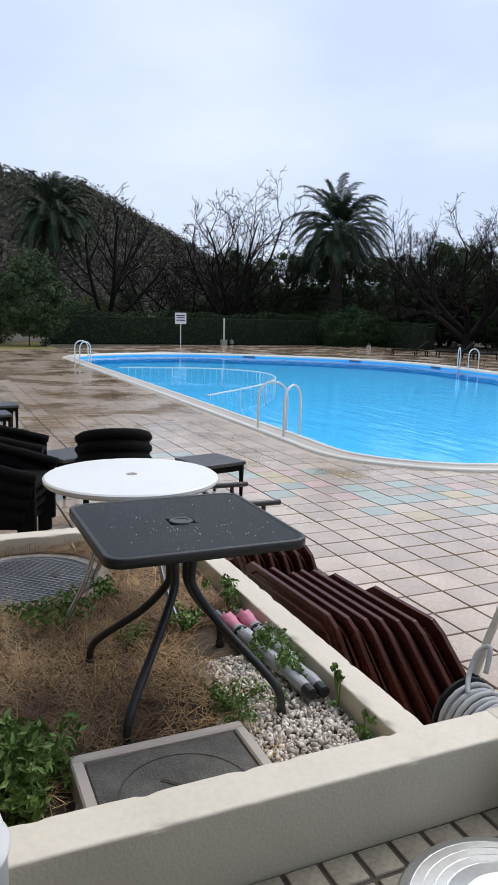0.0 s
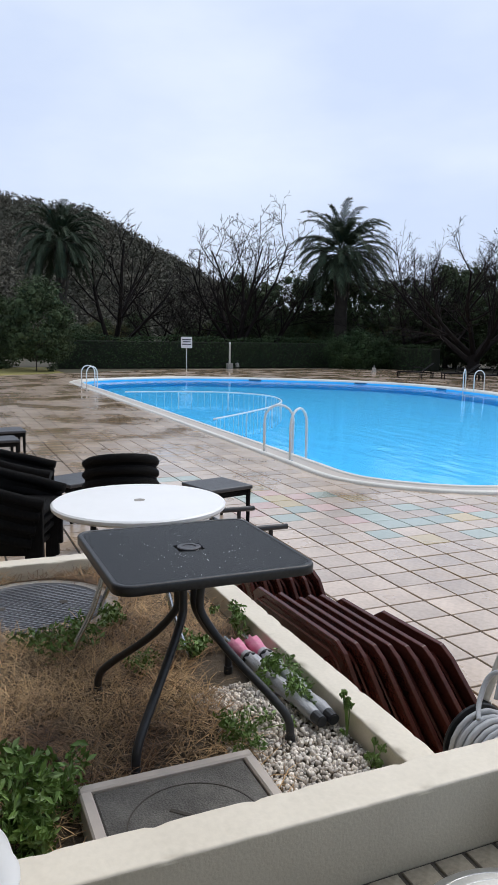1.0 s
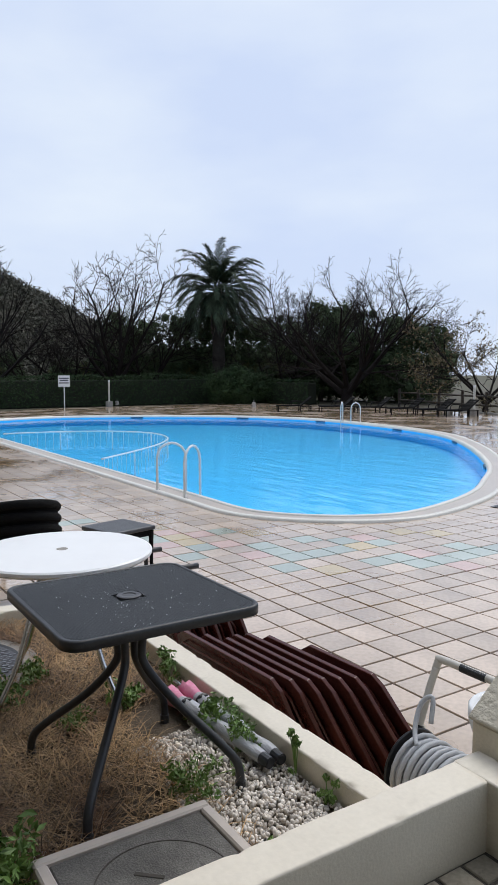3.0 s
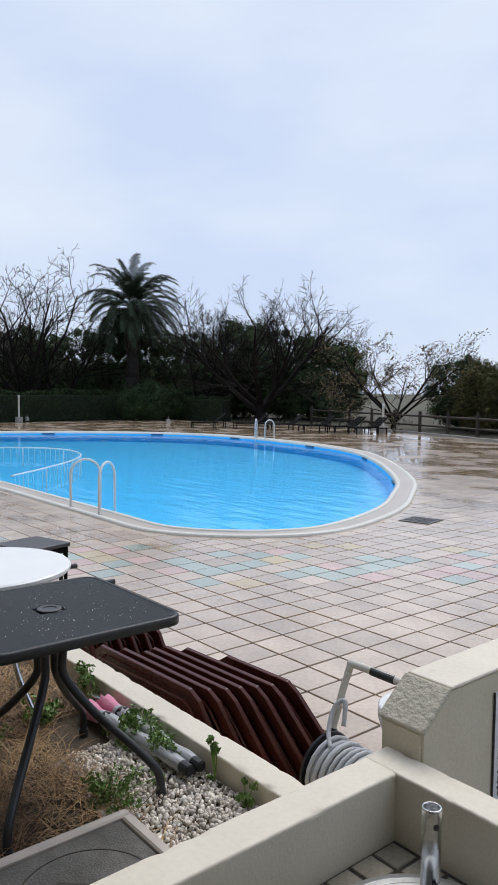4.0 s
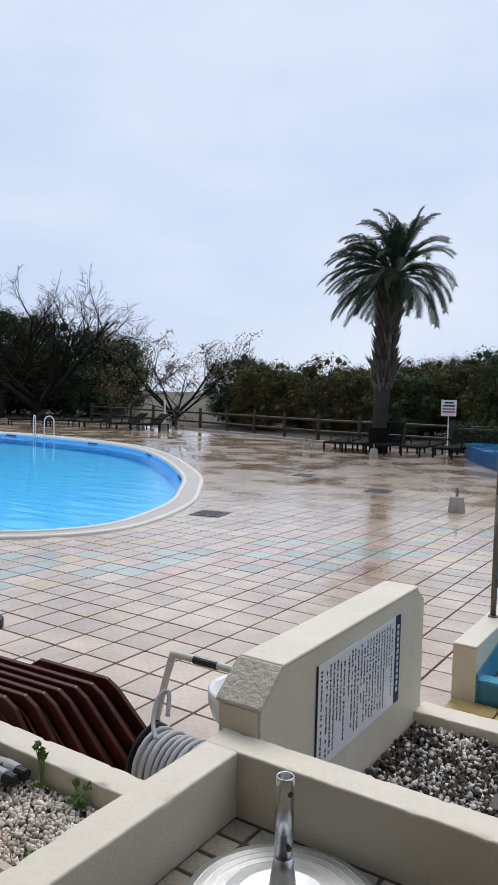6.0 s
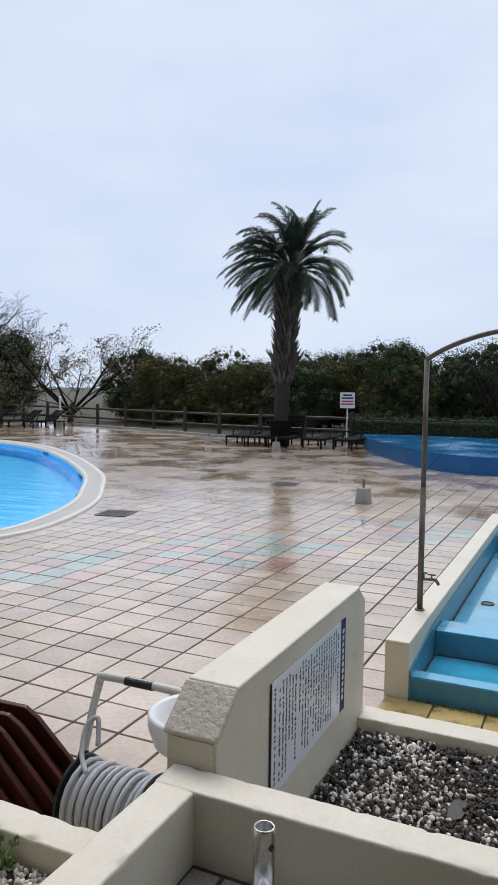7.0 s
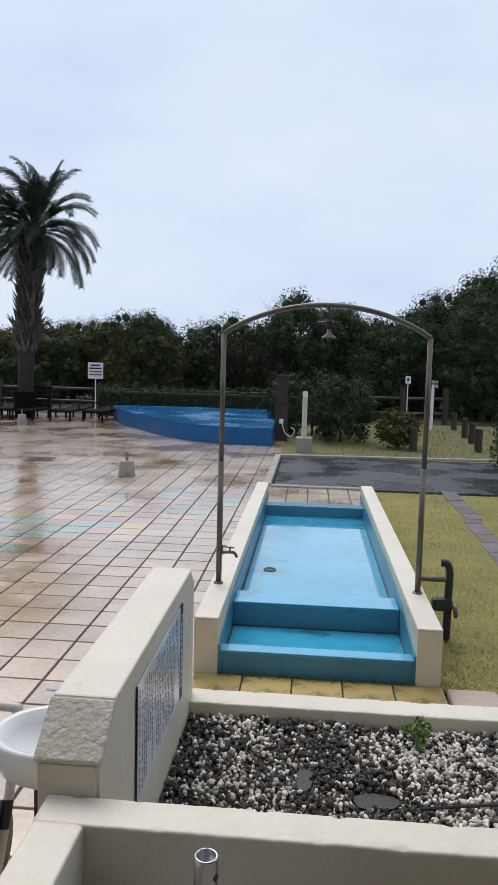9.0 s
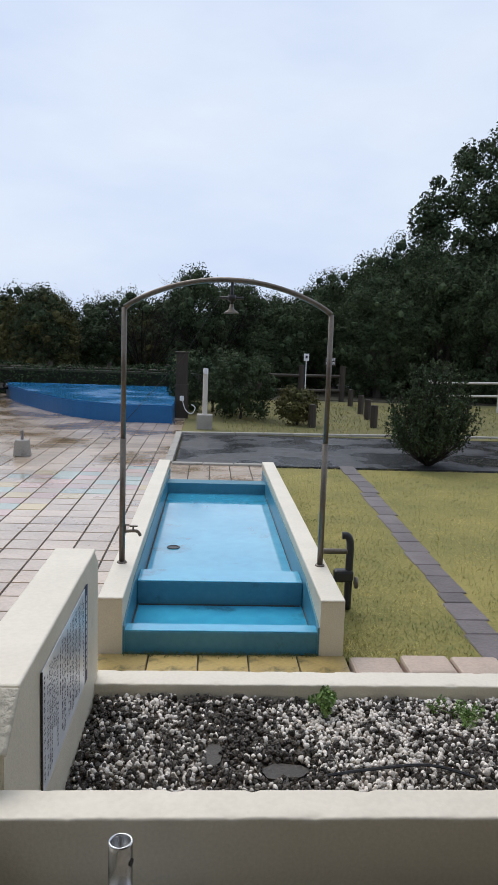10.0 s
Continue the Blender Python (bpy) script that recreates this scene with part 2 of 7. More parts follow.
M_WOOD = mat("dark_wood", (0.028, 0.021, 0.016), (0.05, 0.038, 0.028), rough=0.6, grain=30, patch=4, bump=0.3, stretch=(1, 1, 0.15))
M_CREAMPIPE = mat("cream_pipe", (0.62, 0.59, 0.53), (0.54, 0.51, 0.46), rough=0.35, grain=40, bump=0.05, stain=(0.3, 0.27, 0.22), stain_scale=20, stain_at=0.66)
M_HOSE = mat("grey_hose", (0.50, 0.51, 0.53), (0.42, 0.43, 0.45), rough=0.4, grain=120, bump=0.15)
M_CERAMIC = mat("white_ceramic", (0.80, 0.81, 0.82), (0.76, 0.77, 0.78), rough=0.1, grain=5, bump=0.0)
M_BARK = mat("bark", (0.030, 0.024, 0.020), (0.055, 0.046, 0.038), rough=0.85, grain=25, patch=3, bump=0.6, stretch=(1, 1, 0.3))
M_TWIG = mat("twig_bark", (0.010, 0.008, 0.0075), (0.018, 0.014, 0.0125), rough=0.9, spec=0.15, grain=12, patch=2, bump=0.2)
M_PALMTRUNK = mat("palm_trunk", (0.017, 0.014, 0.011), (0.036, 0.030, 0.024), rough=0.85, grain=18, patch=3, bump=0.6, jitter=0.3, island=True)
M_BOOT = mat("palm_leaf_base", (0.05, 0.042, 0.034), (0.10, 0.086, 0.07), rough=0.85, grain=18, patch=3, bump=0.4, jitter=0.5, island=True)
M_PALM = mat("palm_leaf", (0.021, 0.034, 0.020), (0.04, 0.056, 0.032), rough=0.7, spec=0.2, grain=3, patch=0.8, bump=0, jitter=0.45, island=True)
M_LEAF = mat("evergreen_leaf", (0.030, 0.050, 0.024), (0.062, 0.082, 0.038), rough=0.8, spec=0.2, grain=2, patch=0.5, bump=0, jitter=0.5, island=True)
M_LEAF_OLIVE = mat("olive_leaf", (0.05, 0.055, 0.018), (0.095, 0.08, 0.03), rough=0.8, spec=0.2, grain=2, patch=0.4, bump=0, jitter=0.5, island=True)
M_LEAF_DRY = mat("autumn_leaf", (0.13, 0.085, 0.04), (0.09, 0.08, 0.03), rough=0.6, grain=2, patch=0.5, bump=0, jitter=0.5, island=True)
M_HEDGE = mat("hedge_leaf", (0.018, 0.036, 0.015), (0.034, 0.058, 0.022), rough=0.8, spec=0.2, grain=3, patch=0.6, bump=0, jitter=0.5, island=True)
# shade deep inside the hedges, put into the core's near-black colour
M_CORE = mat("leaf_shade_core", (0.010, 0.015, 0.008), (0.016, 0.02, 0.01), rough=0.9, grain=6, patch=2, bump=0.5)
M_HILL = mat("hill_forest", (0.035, 0.04, 0.022), (0.075, 0.06, 0.045), rough=0.9, grain=1.2, patch=0.12, bump=1.0, bump_dist=1.2, stain=(0.025, 0.035, 0.018), stain_scale=0.3, stain_at=0.5)
M_SIGN = mat("white_sign", (0.78, 0.79, 0.81), (0.73, 0.74, 0.76), rough=0.25, grain=20, patch=2, bump=0.0)
M_INK = mat("black_ink", (0.03, 0.03, 0.05), rough=0.5, bump=0)
M_RED = mat("red_ink", (0.45, 0.05, 0.05), rough=0.5, bump=0)
M_NAVY = mat("navy_band", (0.012, 0.018, 0.075), rough=0.5, spec=0.25, bump=0)
M_PINKCLOTH = mat("pink_print", (0.62, 0.16, 0.30), (0.70, 0.34, 0.42), rough=0.6, grain=60, patch=25, bump=0.2)
M_SILVERCLOTH = mat("silver_fabric", (0.50, 0.51, 0.54), (0.36, 0.37, 0.40), rough=0.4, grain=60, patch=12, bump=0.4, stretch=(1, 6, 6))
M_IRON = mat("cast_iron", (0.05, 0.05, 0.055), (0.09, 0.09, 0.095), rough=0.4, grain=60, patch=6, metal=0.3, bump=0.2)
# for the unseen light blockers; dark so that little light bounces back
M_FACADE = mat("building_render", (0.26, 0.23, 0.19), (0.21, 0.19, 0.16), rough=0.7, grain=40, patch=1, bump=0.2)
M_EDGESTONE = mat("edging_stone", (0.52, 0.40, 0.32), (0.40, 0.31, 0.25), rough=0.5, grain=50, patch=6, bump=0.3, jitter=0.15)
M_PATHSTONE = mat("slate_path", (0.12, 0.098, 0.098), (0.18, 0.15, 0.148), rough=0.35, grain=40, patch=5, bump=0.3, jitter=0.2)
M_IRONBAR = mat("worn_iron", (0.16, 0.16, 0.17), (0.26, 0.26, 0.27), rough=0.3, grain=60, patch=8, metal=0.6, bump=0.1)
M_WETSTONE = mat("wet_dark_stone", (0.028, 0.023, 0.019), (0.055, 0.046, 0.038), rough=0.5, grain=70, patch=9, bump=0.4)


def water_material():
    """Clear pool water: a rippled surface that mirrors by its Fresnel share and lets the rest through."""
    m = bpy.data.materials.new("pool_water")
    m.use_nodes = True
    nt, n = m.node_tree, m.node_tree.nodes
    n.clear()
    out = n.new("ShaderNodeOutputMaterial")
    mix = n.new("ShaderNodeMixShader")
    clear = n.new("ShaderNodeBsdfTransparent")
    clear.inputs[0].default_value = (0.93, 0.985, 1.0, 1)
    gloss = n.new("ShaderNodeBsdfGlossy")
    gloss.inputs["Roughness"].default_value = 0.05
    fres = n.new("ShaderNodeFresnel")
    fres.inputs["IOR"].default_value = 1.125
    co = n.new("ShaderNodeTexCoord")
    mp = n.new("ShaderNodeMapping")
    mp.inputs["Rotation"].default_value = (0, 0, radians(28))
    mp.inputs["Scale"].default_value = (0.55, 1.9, 1)
    wave = n.new("ShaderNodeTexNoise")
    wave.inputs["Scale"].default_value, wave.inputs["Detail"].default_value, wave.inputs["Roughness"].default_value = 1.6, 3, 0.5
    bp = n.new("ShaderNodeBump")
    bp.inputs["Strength"].default_value, bp.inputs["Distance"].default_value = 0.35, 0.05
    nt.links.new(co.outputs["Object"], mp.inputs[0])
    nt.links.new(mp.outputs[0], wave.inputs["Vector"])
    nt.links.new(wave.outputs[0], bp.inputs["Height"])
    nt.links.new(bp.outputs[0], gloss.inputs["Normal"])
    nt.links.new(bp.outputs[0], fres.inputs["Normal"])
    nt.links.new(fres.outputs[0], mix.inputs[0])
    nt.links.new(clear.outputs[0], mix.inputs[1])
    nt.links.new(gloss.outputs[0], mix.inputs[2])
    nt.links.new(mix.outputs[0], out.inputs[0])
    return m


M_WATER = water_material()


# ---- mesh helpers ----
def link(name, bm, material, parent=None, label="", smooth=False):
    me = bpy.data.meshes.new(name)
    bm.to_mesh(me)
    bm.free()
    for m in (material if isinstance(material, (list, tuple)) else [material]):
        me.materials.append(m)
    if smooth:
        me.polygons.foreach_set("use_smooth", [True] * len(me.polygons))
    ob = new(name, me)
    if parent is not None:
        ob.parent = parent
    if label:
        tagged(ob, label)
    return ob


def part(name, bm, material, parent, label="", smooth=False):
    return link(name, bm, material, parent, label, smooth)


def raw(name, verts, faces, material, parent=None, smooth=False, index=None):
    me = bpy.data.meshes.new(name)
    me.from_pydata(verts, [], faces)
    for m in (material if isinstance(material, (list, tuple)) else [material]):
        me.materials.append(m)
    if index is not None:
        me.polygons.foreach_set("material_index", index)
    if smooth:
        me.polygons.foreach_set("use_smooth", [True] * len(me.polygons))
    ob = new(name, me)
    if parent is not None:
        ob.parent = parent
    return ob


def base(name, m, label, category, group="", kind=""):
    ob = new(name)
    ob.empty_display_size = 0.1
    ob.matrix_world = m
    return tagged(ob, label, category, group, kind)


def box(x0, x1, y0, y1, z0, z1, bevel=0.0, seg=2, bm=None, m=None):
    own = bmesh.new()
    bmesh.ops.create_cube(own, size=1.0, matrix=Matrix.Translation(((x0 + x1) / 2, (y0 + y1) / 2, (z0 + z1) / 2)) @ Matrix.Diagonal((abs(x1 - x0), abs(y1 - y0), abs(z1 - z0), 1)))
    if bevel:
        bmesh.ops.bevel(own, geom=own.edges[:], offset=bevel, segments=seg, affect="EDGES", profile=0.5)
    if m is not None:
        own.transform(m)
    return join(bm, own)


def join(bm, own):
    if bm is None:
        return own
    tmp = bpy.data.meshes.new("tmp")
    own.to_mesh(tmp)
    own.free()
    bm.from_mesh(tmp)
    bpy.data.meshes.remove(tmp)
    return bm


def cyl(r0, r1, p0, p1, seg=14, bm=None, bevel=0.0):
    own = bmesh.new()
    p0, p1 = Vector(p0), Vector(p1)
    d = p1 - p0
    m = Matrix.Translation((p0 + p1) / 2) @ d.to_track_quat("Z", "Y").to_matrix().to_4x4()
    bmesh.ops.create_cone(own, cap_ends=True, segments=seg, radius1=r0, radius2=r1, depth=d.length, matrix=m)
    if bevel:
        rims = [e for e in own.edges if any(len(f.verts) > 4 for f in e.link_faces)]
        bmesh.ops.bevel(own, geom=rims, offset=bevel, segments=2, affect="EDGES")
    return join(bm, own)


def tube_data(points, radius, seg=8, caps=True):
    """Verts and faces of a tube along points; radius is a number or one per point."""
    pts = [Vector(p) for p in points]
    rad = radius if isinstance(radius, (list, tuple)) else [radius] * len(pts)
    verts, faces, up = [], [], None
    for i, p in enumerate(pts):
        d = (pts[min(i + 1, len(pts) - 1)] - pts[max(i - 1, 0)]).normalized()
        if up is None:
            up = d.orthogonal().normalized()
        up = (up - d * up.dot(d)).normalized()
        side = d.cross(up)
        for k in range(seg):
            a = 2 * math.pi * k / seg
            verts.append(p + (up * math.cos(a) + side * math.sin(a)) * rad[i])
    for i in range(len(pts) - 1):
        for k in range(seg):
            a, b2 = i * seg + k, i * seg + (k + 1) % seg
            faces.append((a, b2, b2 + seg, a + seg))
    if caps:
        faces.append(tuple(reversed(range(seg))))
        faces.append(tuple((len(pts) - 1) * seg + k for k in range(seg)))
    return verts, faces


def tube(points, radius, seg=8, bm=None):
    own = bmesh.new() if bm is None else bm
    verts, faces = tube_data(points, radius, seg)
    vs = [own.verts.new(v) for v in verts]
    for f in faces:
        own.faces.new([vs[i] for i in f])
    return own


def smooth_path(points, n=6, closed=False):
    """Catmull-Rom through the points."""
    pts = [Vector(p) for p in points]
    out, last = [], len(pts) if closed else len(pts) - 1
    for i in range(last):
        g = (lambda k: pts[k % len(pts)]) if closed else (lambda k: pts[max(0, min(k, len(pts) - 1))])
        a, b, c, d = g(i - 1), g(i), g(i + 1), g(i + 2)
        for k in range(n):
            t = k / n
            out.append(0.5 * (2 * b + (c - a) * t + (2 * a - 5 * b + 4 * c - d) * t * t + (3 * b - a - 3 * c + d) * t ** 3))
    if not closed:
        out.append(pts[-1])
    return out


def lathe(profile, seg=32, bm=None, m=None):
    """Turned solid from (radius, height) pairs about z."""
    own = bmesh.new()
    rings = []
    for r, z in profile:
        rings.append([own.verts.new((r * math.cos(2 * math.pi * k / seg), r * math.sin(2 * math.pi * k / seg), z)) for k in range(seg)])
    for a, b in zip(rings, rings[1:]):
        for k in range(seg):
            own.faces.new((a[k], a[(k + 1) % seg], b[(k + 1) % seg], b[k]))
    own.faces.new(list(reversed(rings[0])))
    own.faces.new(rings[-1])
    bmesh.ops.recalc_face_normals(own, faces=own.faces)
    if m is not None:
        own.transform(m)
    return join(bm, own)


def prism(outline, z0, z1, bm=None, bevel=0.0):
    """Upright solid over a closed (x, y) outline."""
    own = bmesh.new()
    lo = [own.verts.new((x, y, z0)) for x, y in outline]
    hi = [own.verts.new((x, y, z1)) for x, y in outline]
    n = len(outline)
    own.faces.new(list(reversed(lo)))
    top = own.faces.new(hi)
    for k in range(n):
        own.faces.new((lo[k], lo[(k + 1) % n], hi[(k + 1) % n], hi[k]))
    bmesh.ops.recalc_face_normals(own, faces=own.faces)
    if bevel:
        bmesh.ops.bevel(own, geom=list(top.edges), offset=bevel, segments=2, affect="EDGES")
    return join(bm, own)


def inside(x, y, poly):
    hit = False
    for i in range(len(poly)):
        (x0, y0), (x1, y1) = poly[i - 1], poly[i]
        if (y0 > y) != (y1 > y) and x < (x1 - x0) * (y - y0) / (y1 - y0) + x0:
            hit = not hit
    return hit


def shrink(poly, d):
    """Offset a closed counter-clockwise outline inwards by d."""
    out = []
    for i in range(len(poly)):
        a, c = Vector(poly[i - 1]), Vector(poly[(i + 1) % len(poly)])
        t = (c - a).normalized()
        out.append((poly[i][0] - t.y * d, poly[i][1] + t.x * d))
    return out


# ---- large structure ----
POOL_KEYS = [(-27.0, 3.5), (-22, 3.5), (-17, 3.48), (-12, 3.45), (-8.6, 3.42), (-7.3, 3.41), (-6.65, 3.6), (-6.05, 4.07), (-5.62, 4.7), (-5.44, 5.5), (-5.68, 6.6), (-6.2, 7.85),
             (-7.0, 9.1), (-8.6, 11.2), (-11.9, 14.3), (-15.0, 16.4), (-18.9, 17.5), (-23.5, 17.8), (-27.0, 16.4), (-29.8, 13.1), (-31.6, 9.0), (-30.4, 4.9), (-28.6, 3.6)]
POOL = [(p.x, p.y) for p in smooth_path([(x, y, 0) for x, y in POOL_KEYS], 6, True)]
ROAD_Y0, ROAD_Y1 = 9.55, 13.3

# ground: one sheet to the horizon, with the pool's basin left open
bm = bmesh.new()
inner_hole = shrink(POOL, 0.1)
hole = [bm.verts.new((x, y, -0.06)) for x, y in inner_hole]
rim = []
for x, y in inner_hole:
    d = Vector((x + 18, y - 10)).normalized()
    rim.append(bm.verts.new((-18 + d.x * 60, 10 + d.y * 60, -0.06)))
outer = []
for x, y in inner_hole:
    d = Vector((x + 18, y - 10)).normalized()
    outer.append(bm.verts.new((-18 + d.x * 2500, 10 + d.y * 2500, -0.5)))
for k in range(len(hole)):
    j = (k + 1) % len(hole)
    bm.faces.new((hole[k], rim[k], rim[j], hole[j]))
    bm.faces.new((rim[k], outer[k], outer[j], rim[j]))
bmesh.ops.recalc_face_normals(bm, faces=bm.faces)
ground = tagged(link("ground", bm, M_SCRUB), "dark scrub and soil round the pool", "ground", kind="structure")


def slab_strip(name, x0, x1, y0, y1, z0, z1, material, label, category, bevel=0.006):
    return tagged(link(name, box(x0, x1, y0, y1, z0, z1, bevel), material), label, category, kind="structure")


# terrace where the viewer stands, its low walls and the planters
slab_strip("floor_terrace", -0.02, 6.0, -4.0, 0.02, -0.3, 0.547, M_GROUT, "dark-grouted terrace floor bed", "floor", 0.0)


def capped_wall(name, x0, x1, y0, y1, top, label):
    """Rendered low wall: a round-edged section swept along it, trowel-wavy and chipped at the arrises."""
    root = base(name, Matrix.Identity(4), label, "wall", kind="structure")
    along_x = x1 - x0 > y1 - y0
    length, w = (x1 - x0, y1 - y0) if along_x else (y1 - y0, x1 - x0)
    r = 0.0075
    prof = [(0.0, -0.3, 0), (0.0, top - r - 0.006, 0)]
    prof += [(r - r * math.cos(a), top - r + r * math.sin(a), 1) for a in (0.0, 0.4, 0.8, 1.2, 1.57)]
    prof += [(u, top, 0) for u in (r + 0.006, w * 0.3, w * 0.5, w * 0.7, w - r - 0.006)]
    prof += [(w - r + r * math.sin(a), top - r + r * math.cos(a), 1) for a in (0.0, 0.4, 0.8, 1.2, 1.57)]
    prof += [(w, top - r - 0.006, 0), (w, -0.3, 0)]
    n = max(4, int(length / 0.018))
    verts, faces, idx = [], [], []
    for i in range(n + 1):
        s = length * i / n
        for u, z, arris in prof:
            q = Vector((x0 + s, y0 + u, z)) if along_x else Vector((x0 + u, y0 + s, z))
            if z > top - r - 0.001:
                wave = noise.noise(q * 7.0) * 0.0016 + noise.noise(q * 38.0) * 0.0009
                q.z += wave
                if arris:
                    chip = max(0.0, noise.noise(Vector((s * 21.0, round(u / w) * 9.0, top * 5))) - 0.22) * 0.016
                    inward = (w / 2 - u) / (w / 2) * chip * 0.7
                    q.z -= chip
                    if along_x:
                        q.y += inward
                    else:
                        q.x += inward
            verts.append(q)
    m = len(prof)
    for i in range(n):
        for k in range(m - 1):
            o = i * m + k
            faces.append((o, o + m, o + m + 1, o + 1) if not along_x else (o, o + 1, o + m + 1, o + m))
            # upward faces take the lighter cream that stands for skylight
            idx.append(1 if 3 <= k <= m - 5 else 0)
    faces += [tuple(range(m)), tuple(n * m + k for k in reversed(range(m)))]
    idx += [0, 0]
    body = raw("wall_body", verts, faces, [M_WALL, M_WALLTOP], root, True, idx)
    fix = bmesh.new()
    fix.from_mesh(body.data)
    bmesh.ops.recalc_face_normals(fix, faces=fix.faces)
    for fc in fix.faces:
        fc.smooth = max(q.co.z for q in fc.verts) - min(q.co.z for q in fc.verts) < 0.05
    fix.to_mesh(body.data)
    fix.free()
    return root


capped_wall("wall_west", -0.125, 0.0, -4.0, 0.01, 0.755, "low cream rendered terrace wall with worn edges")
capped_wall("wall_north", -0.125, 6.0, 0.01, 0.125, 0.755, "low cream rendered wall beside the gravel bed")
capped_wall("curb_planter_north", -3.2, -0.125, -0.02, 0.105, 0.482, "cream planter curb with chipped render")
capped_wall("curb_planter_west", -3.2, -3.08, -4.0, -0.02, 0.482, "cream planter curb across the grass bed")
capped_wall("curb_gravel_north", 0.0, 2.05, 1.545, 1.685, 0.335, "cream curb behind the gravel bed")
capped_wall("curb_gravel_east", 1.9, 2.05, 0.118, 1.545, 0.335, "cream curb at the gravel bed's end")

# notice wall with sloping roughcast shoulders
bm = bmesh.new()
prof = [(0.125, 0.0), (0.125, 0.842), (0.26, 0.947), (1.54, 0.947), (1.64, 0.872), (1.64, 0.0)]
for x in (-0.16, 0.004):
    vs = [bm.verts.new((x, y, z)) for y, z in prof]
    bm.faces.new(vs)
a, b = [list(f.verts) for f in bm.faces]
for k in range(len(prof)):
    bm.faces.new((a[k], a[(k + 1) % len(prof)], b[(k + 1) % len(prof)], b[k]))
bmesh.ops.recalc_face_normals(bm, faces=bm.faces)
bmesh.ops.bevel(bm, geom=bm.edges[:], offset=0.009, segments=2, affect="EDGES")
notice_wall = base("wall_notice", Matrix.Identity(4), "cream roughcast wall with sloped shoulders carrying a notice", "wall", kind="structure")
part("wall_body", bm, M_WALL, notice_wall)
part("wall_top", box(-0.165, 0.009, 0.262, 1.538, 0.940, 0.955, 0.007, 2), M_WALLTOP, notice_wall, "smooth cream top, painted lighter as the sky lights it")
part("shoulder", box(-0.168, 0.012, -0.004, 0.17, -0.012, 0.008, 0.006, 2, m=Matrix.Translation((0, 0.125, 0.844)) @ Matrix.Rotation(math.atan2(0.105, 0.135), 4, "X")), M_ROUGHCAST, notice_wall, "coarse roughcast slope")

# unseen building and canopy behind the viewer, added to shade the terrace walls
slab_strip("wall_building", -14, 12, -4.3, -4.0, -0.3, 7.0, M_FACADE, "unseen plain building wall added behind the terrace", "wall", 0.0)
slab_strip("ceiling", -0.25, 4.4, -4.0, -0.7, 2.9, 3.1, M_FACADE, "unseen canopy added to shade the terrace walls", "ceiling", 0.0)

# unseen, added only to keep eastern light off the west wall
slab_strip("wall_shade_east", 4.1, 4.4, -4.0, -0.05, 0.5, 2.9, M_FACADE, "unseen wall added at the terrace's end to block light", "wall", 0.0)

# beds
slab_strip("planter_soil", -3.09, -0.11, -4.0, -0.01, -0.2, 0.382, M_SOIL, "dark soil of the grass planter", "soil", 0.0)
slab_strip("gravel_soil", -0.01, 1.92, 0.11, 1.55, -0.2, 0.255, M_SOIL, "dark soil under the gravel bed", "soil", 0.0)

# deck bed with the pool left open, and the coping
bm = bmesh.new()
edge = shrink(POOL, 0.15)
lo = [bm.verts.new((x, y, -0.012)) for x, y in edge]
DECK = [(-34.0, -4.0), (-0.125, -4.0), (-0.125, 1.7), (1.33, 1.7), (1.33, 9.45), (-0.2, 9.45), (-0.2, 22.5), (-12.2, 23.1), (-17.5, 25.3), (-24.0, 27.3), (-31.0, 27.6), (-41.0, 25.5), (-39.8, 11.0), (-33.6, 1.0)]


def out_to(x, y):
    """The point of the deck's edge seen from the pool's middle through (x, y)."""
    cx, cy = -18.0, 10.0
    dx, dy = x - cx, y - cy
    best = None
    for i in range(len(DECK)):
        (x0, y0), (x1, y1) = DECK[i - 1], DECK[i]
        ex, ey = x1 - x0, y1 - y0
        den = dx * ey - dy * ex
        if abs(den) < 1e-9:
            continue
        t = ((x0 - cx) * ey - (y0 - cy) * ex) / den
        u = ((x0 - cx) * dy - (y0 - cy) * dx) / den
        if t > 0 and -1e-6 <= u <= 1 + 1e-6 and (best is None or t < best):
            best = t
    return cx + dx * best, cy + dy * best


ring_out = [bm.verts.new((*out_to(x, y), -0.012)) for x, y in edge]
for k in range(len(edge)):
    j = (k + 1) % len(edge)
    bm.faces.new((lo[k], ring_out[k], ring_out[j], lo[j]))
bmesh.ops.recalc_face_normals(bm, faces=bm.faces)
deck = tagged(link("deck_bed", bm, M_GROUT), "dark joint bed under the pool deck's tiles", "pavement", kind="structure")

# pool: coping ring, painted basin, water
pool = base("pool", Matrix.Identity(4), "large kidney-shaped swimming pool filled with bright blue water", "pool", kind="structure")


def ring_band(outlines, material, name, parent, label="", smooth=True):
    """A band lofted through closed outlines [(points, z), ...]."""
    n = len(outlines[0][0])
    verts = [(x, y, z) for pts, z in outlines for x, y in pts]
    faces = []
    for r in range(len(outlines) - 1):
        for k in range(n):
            j = (k + 1) % n
            faces.append((r * n + k, r * n + j, (r + 1) * n + j, (r + 1) * n + k))
    ob = raw(name, verts, faces, material, parent, smooth)
    if label:
        tagged(ob, label)
    return ob


ring_band([(POOL, -0.02), (shrink(POOL, 0.0), 0.02), (shrink(POOL, 0.02), 0.035), (shrink(POOL, 0.08), 0.035), (shrink(POOL, 0.10), 0.015)], M_COPING, "coping_edge", pool, "raised white outer rim")
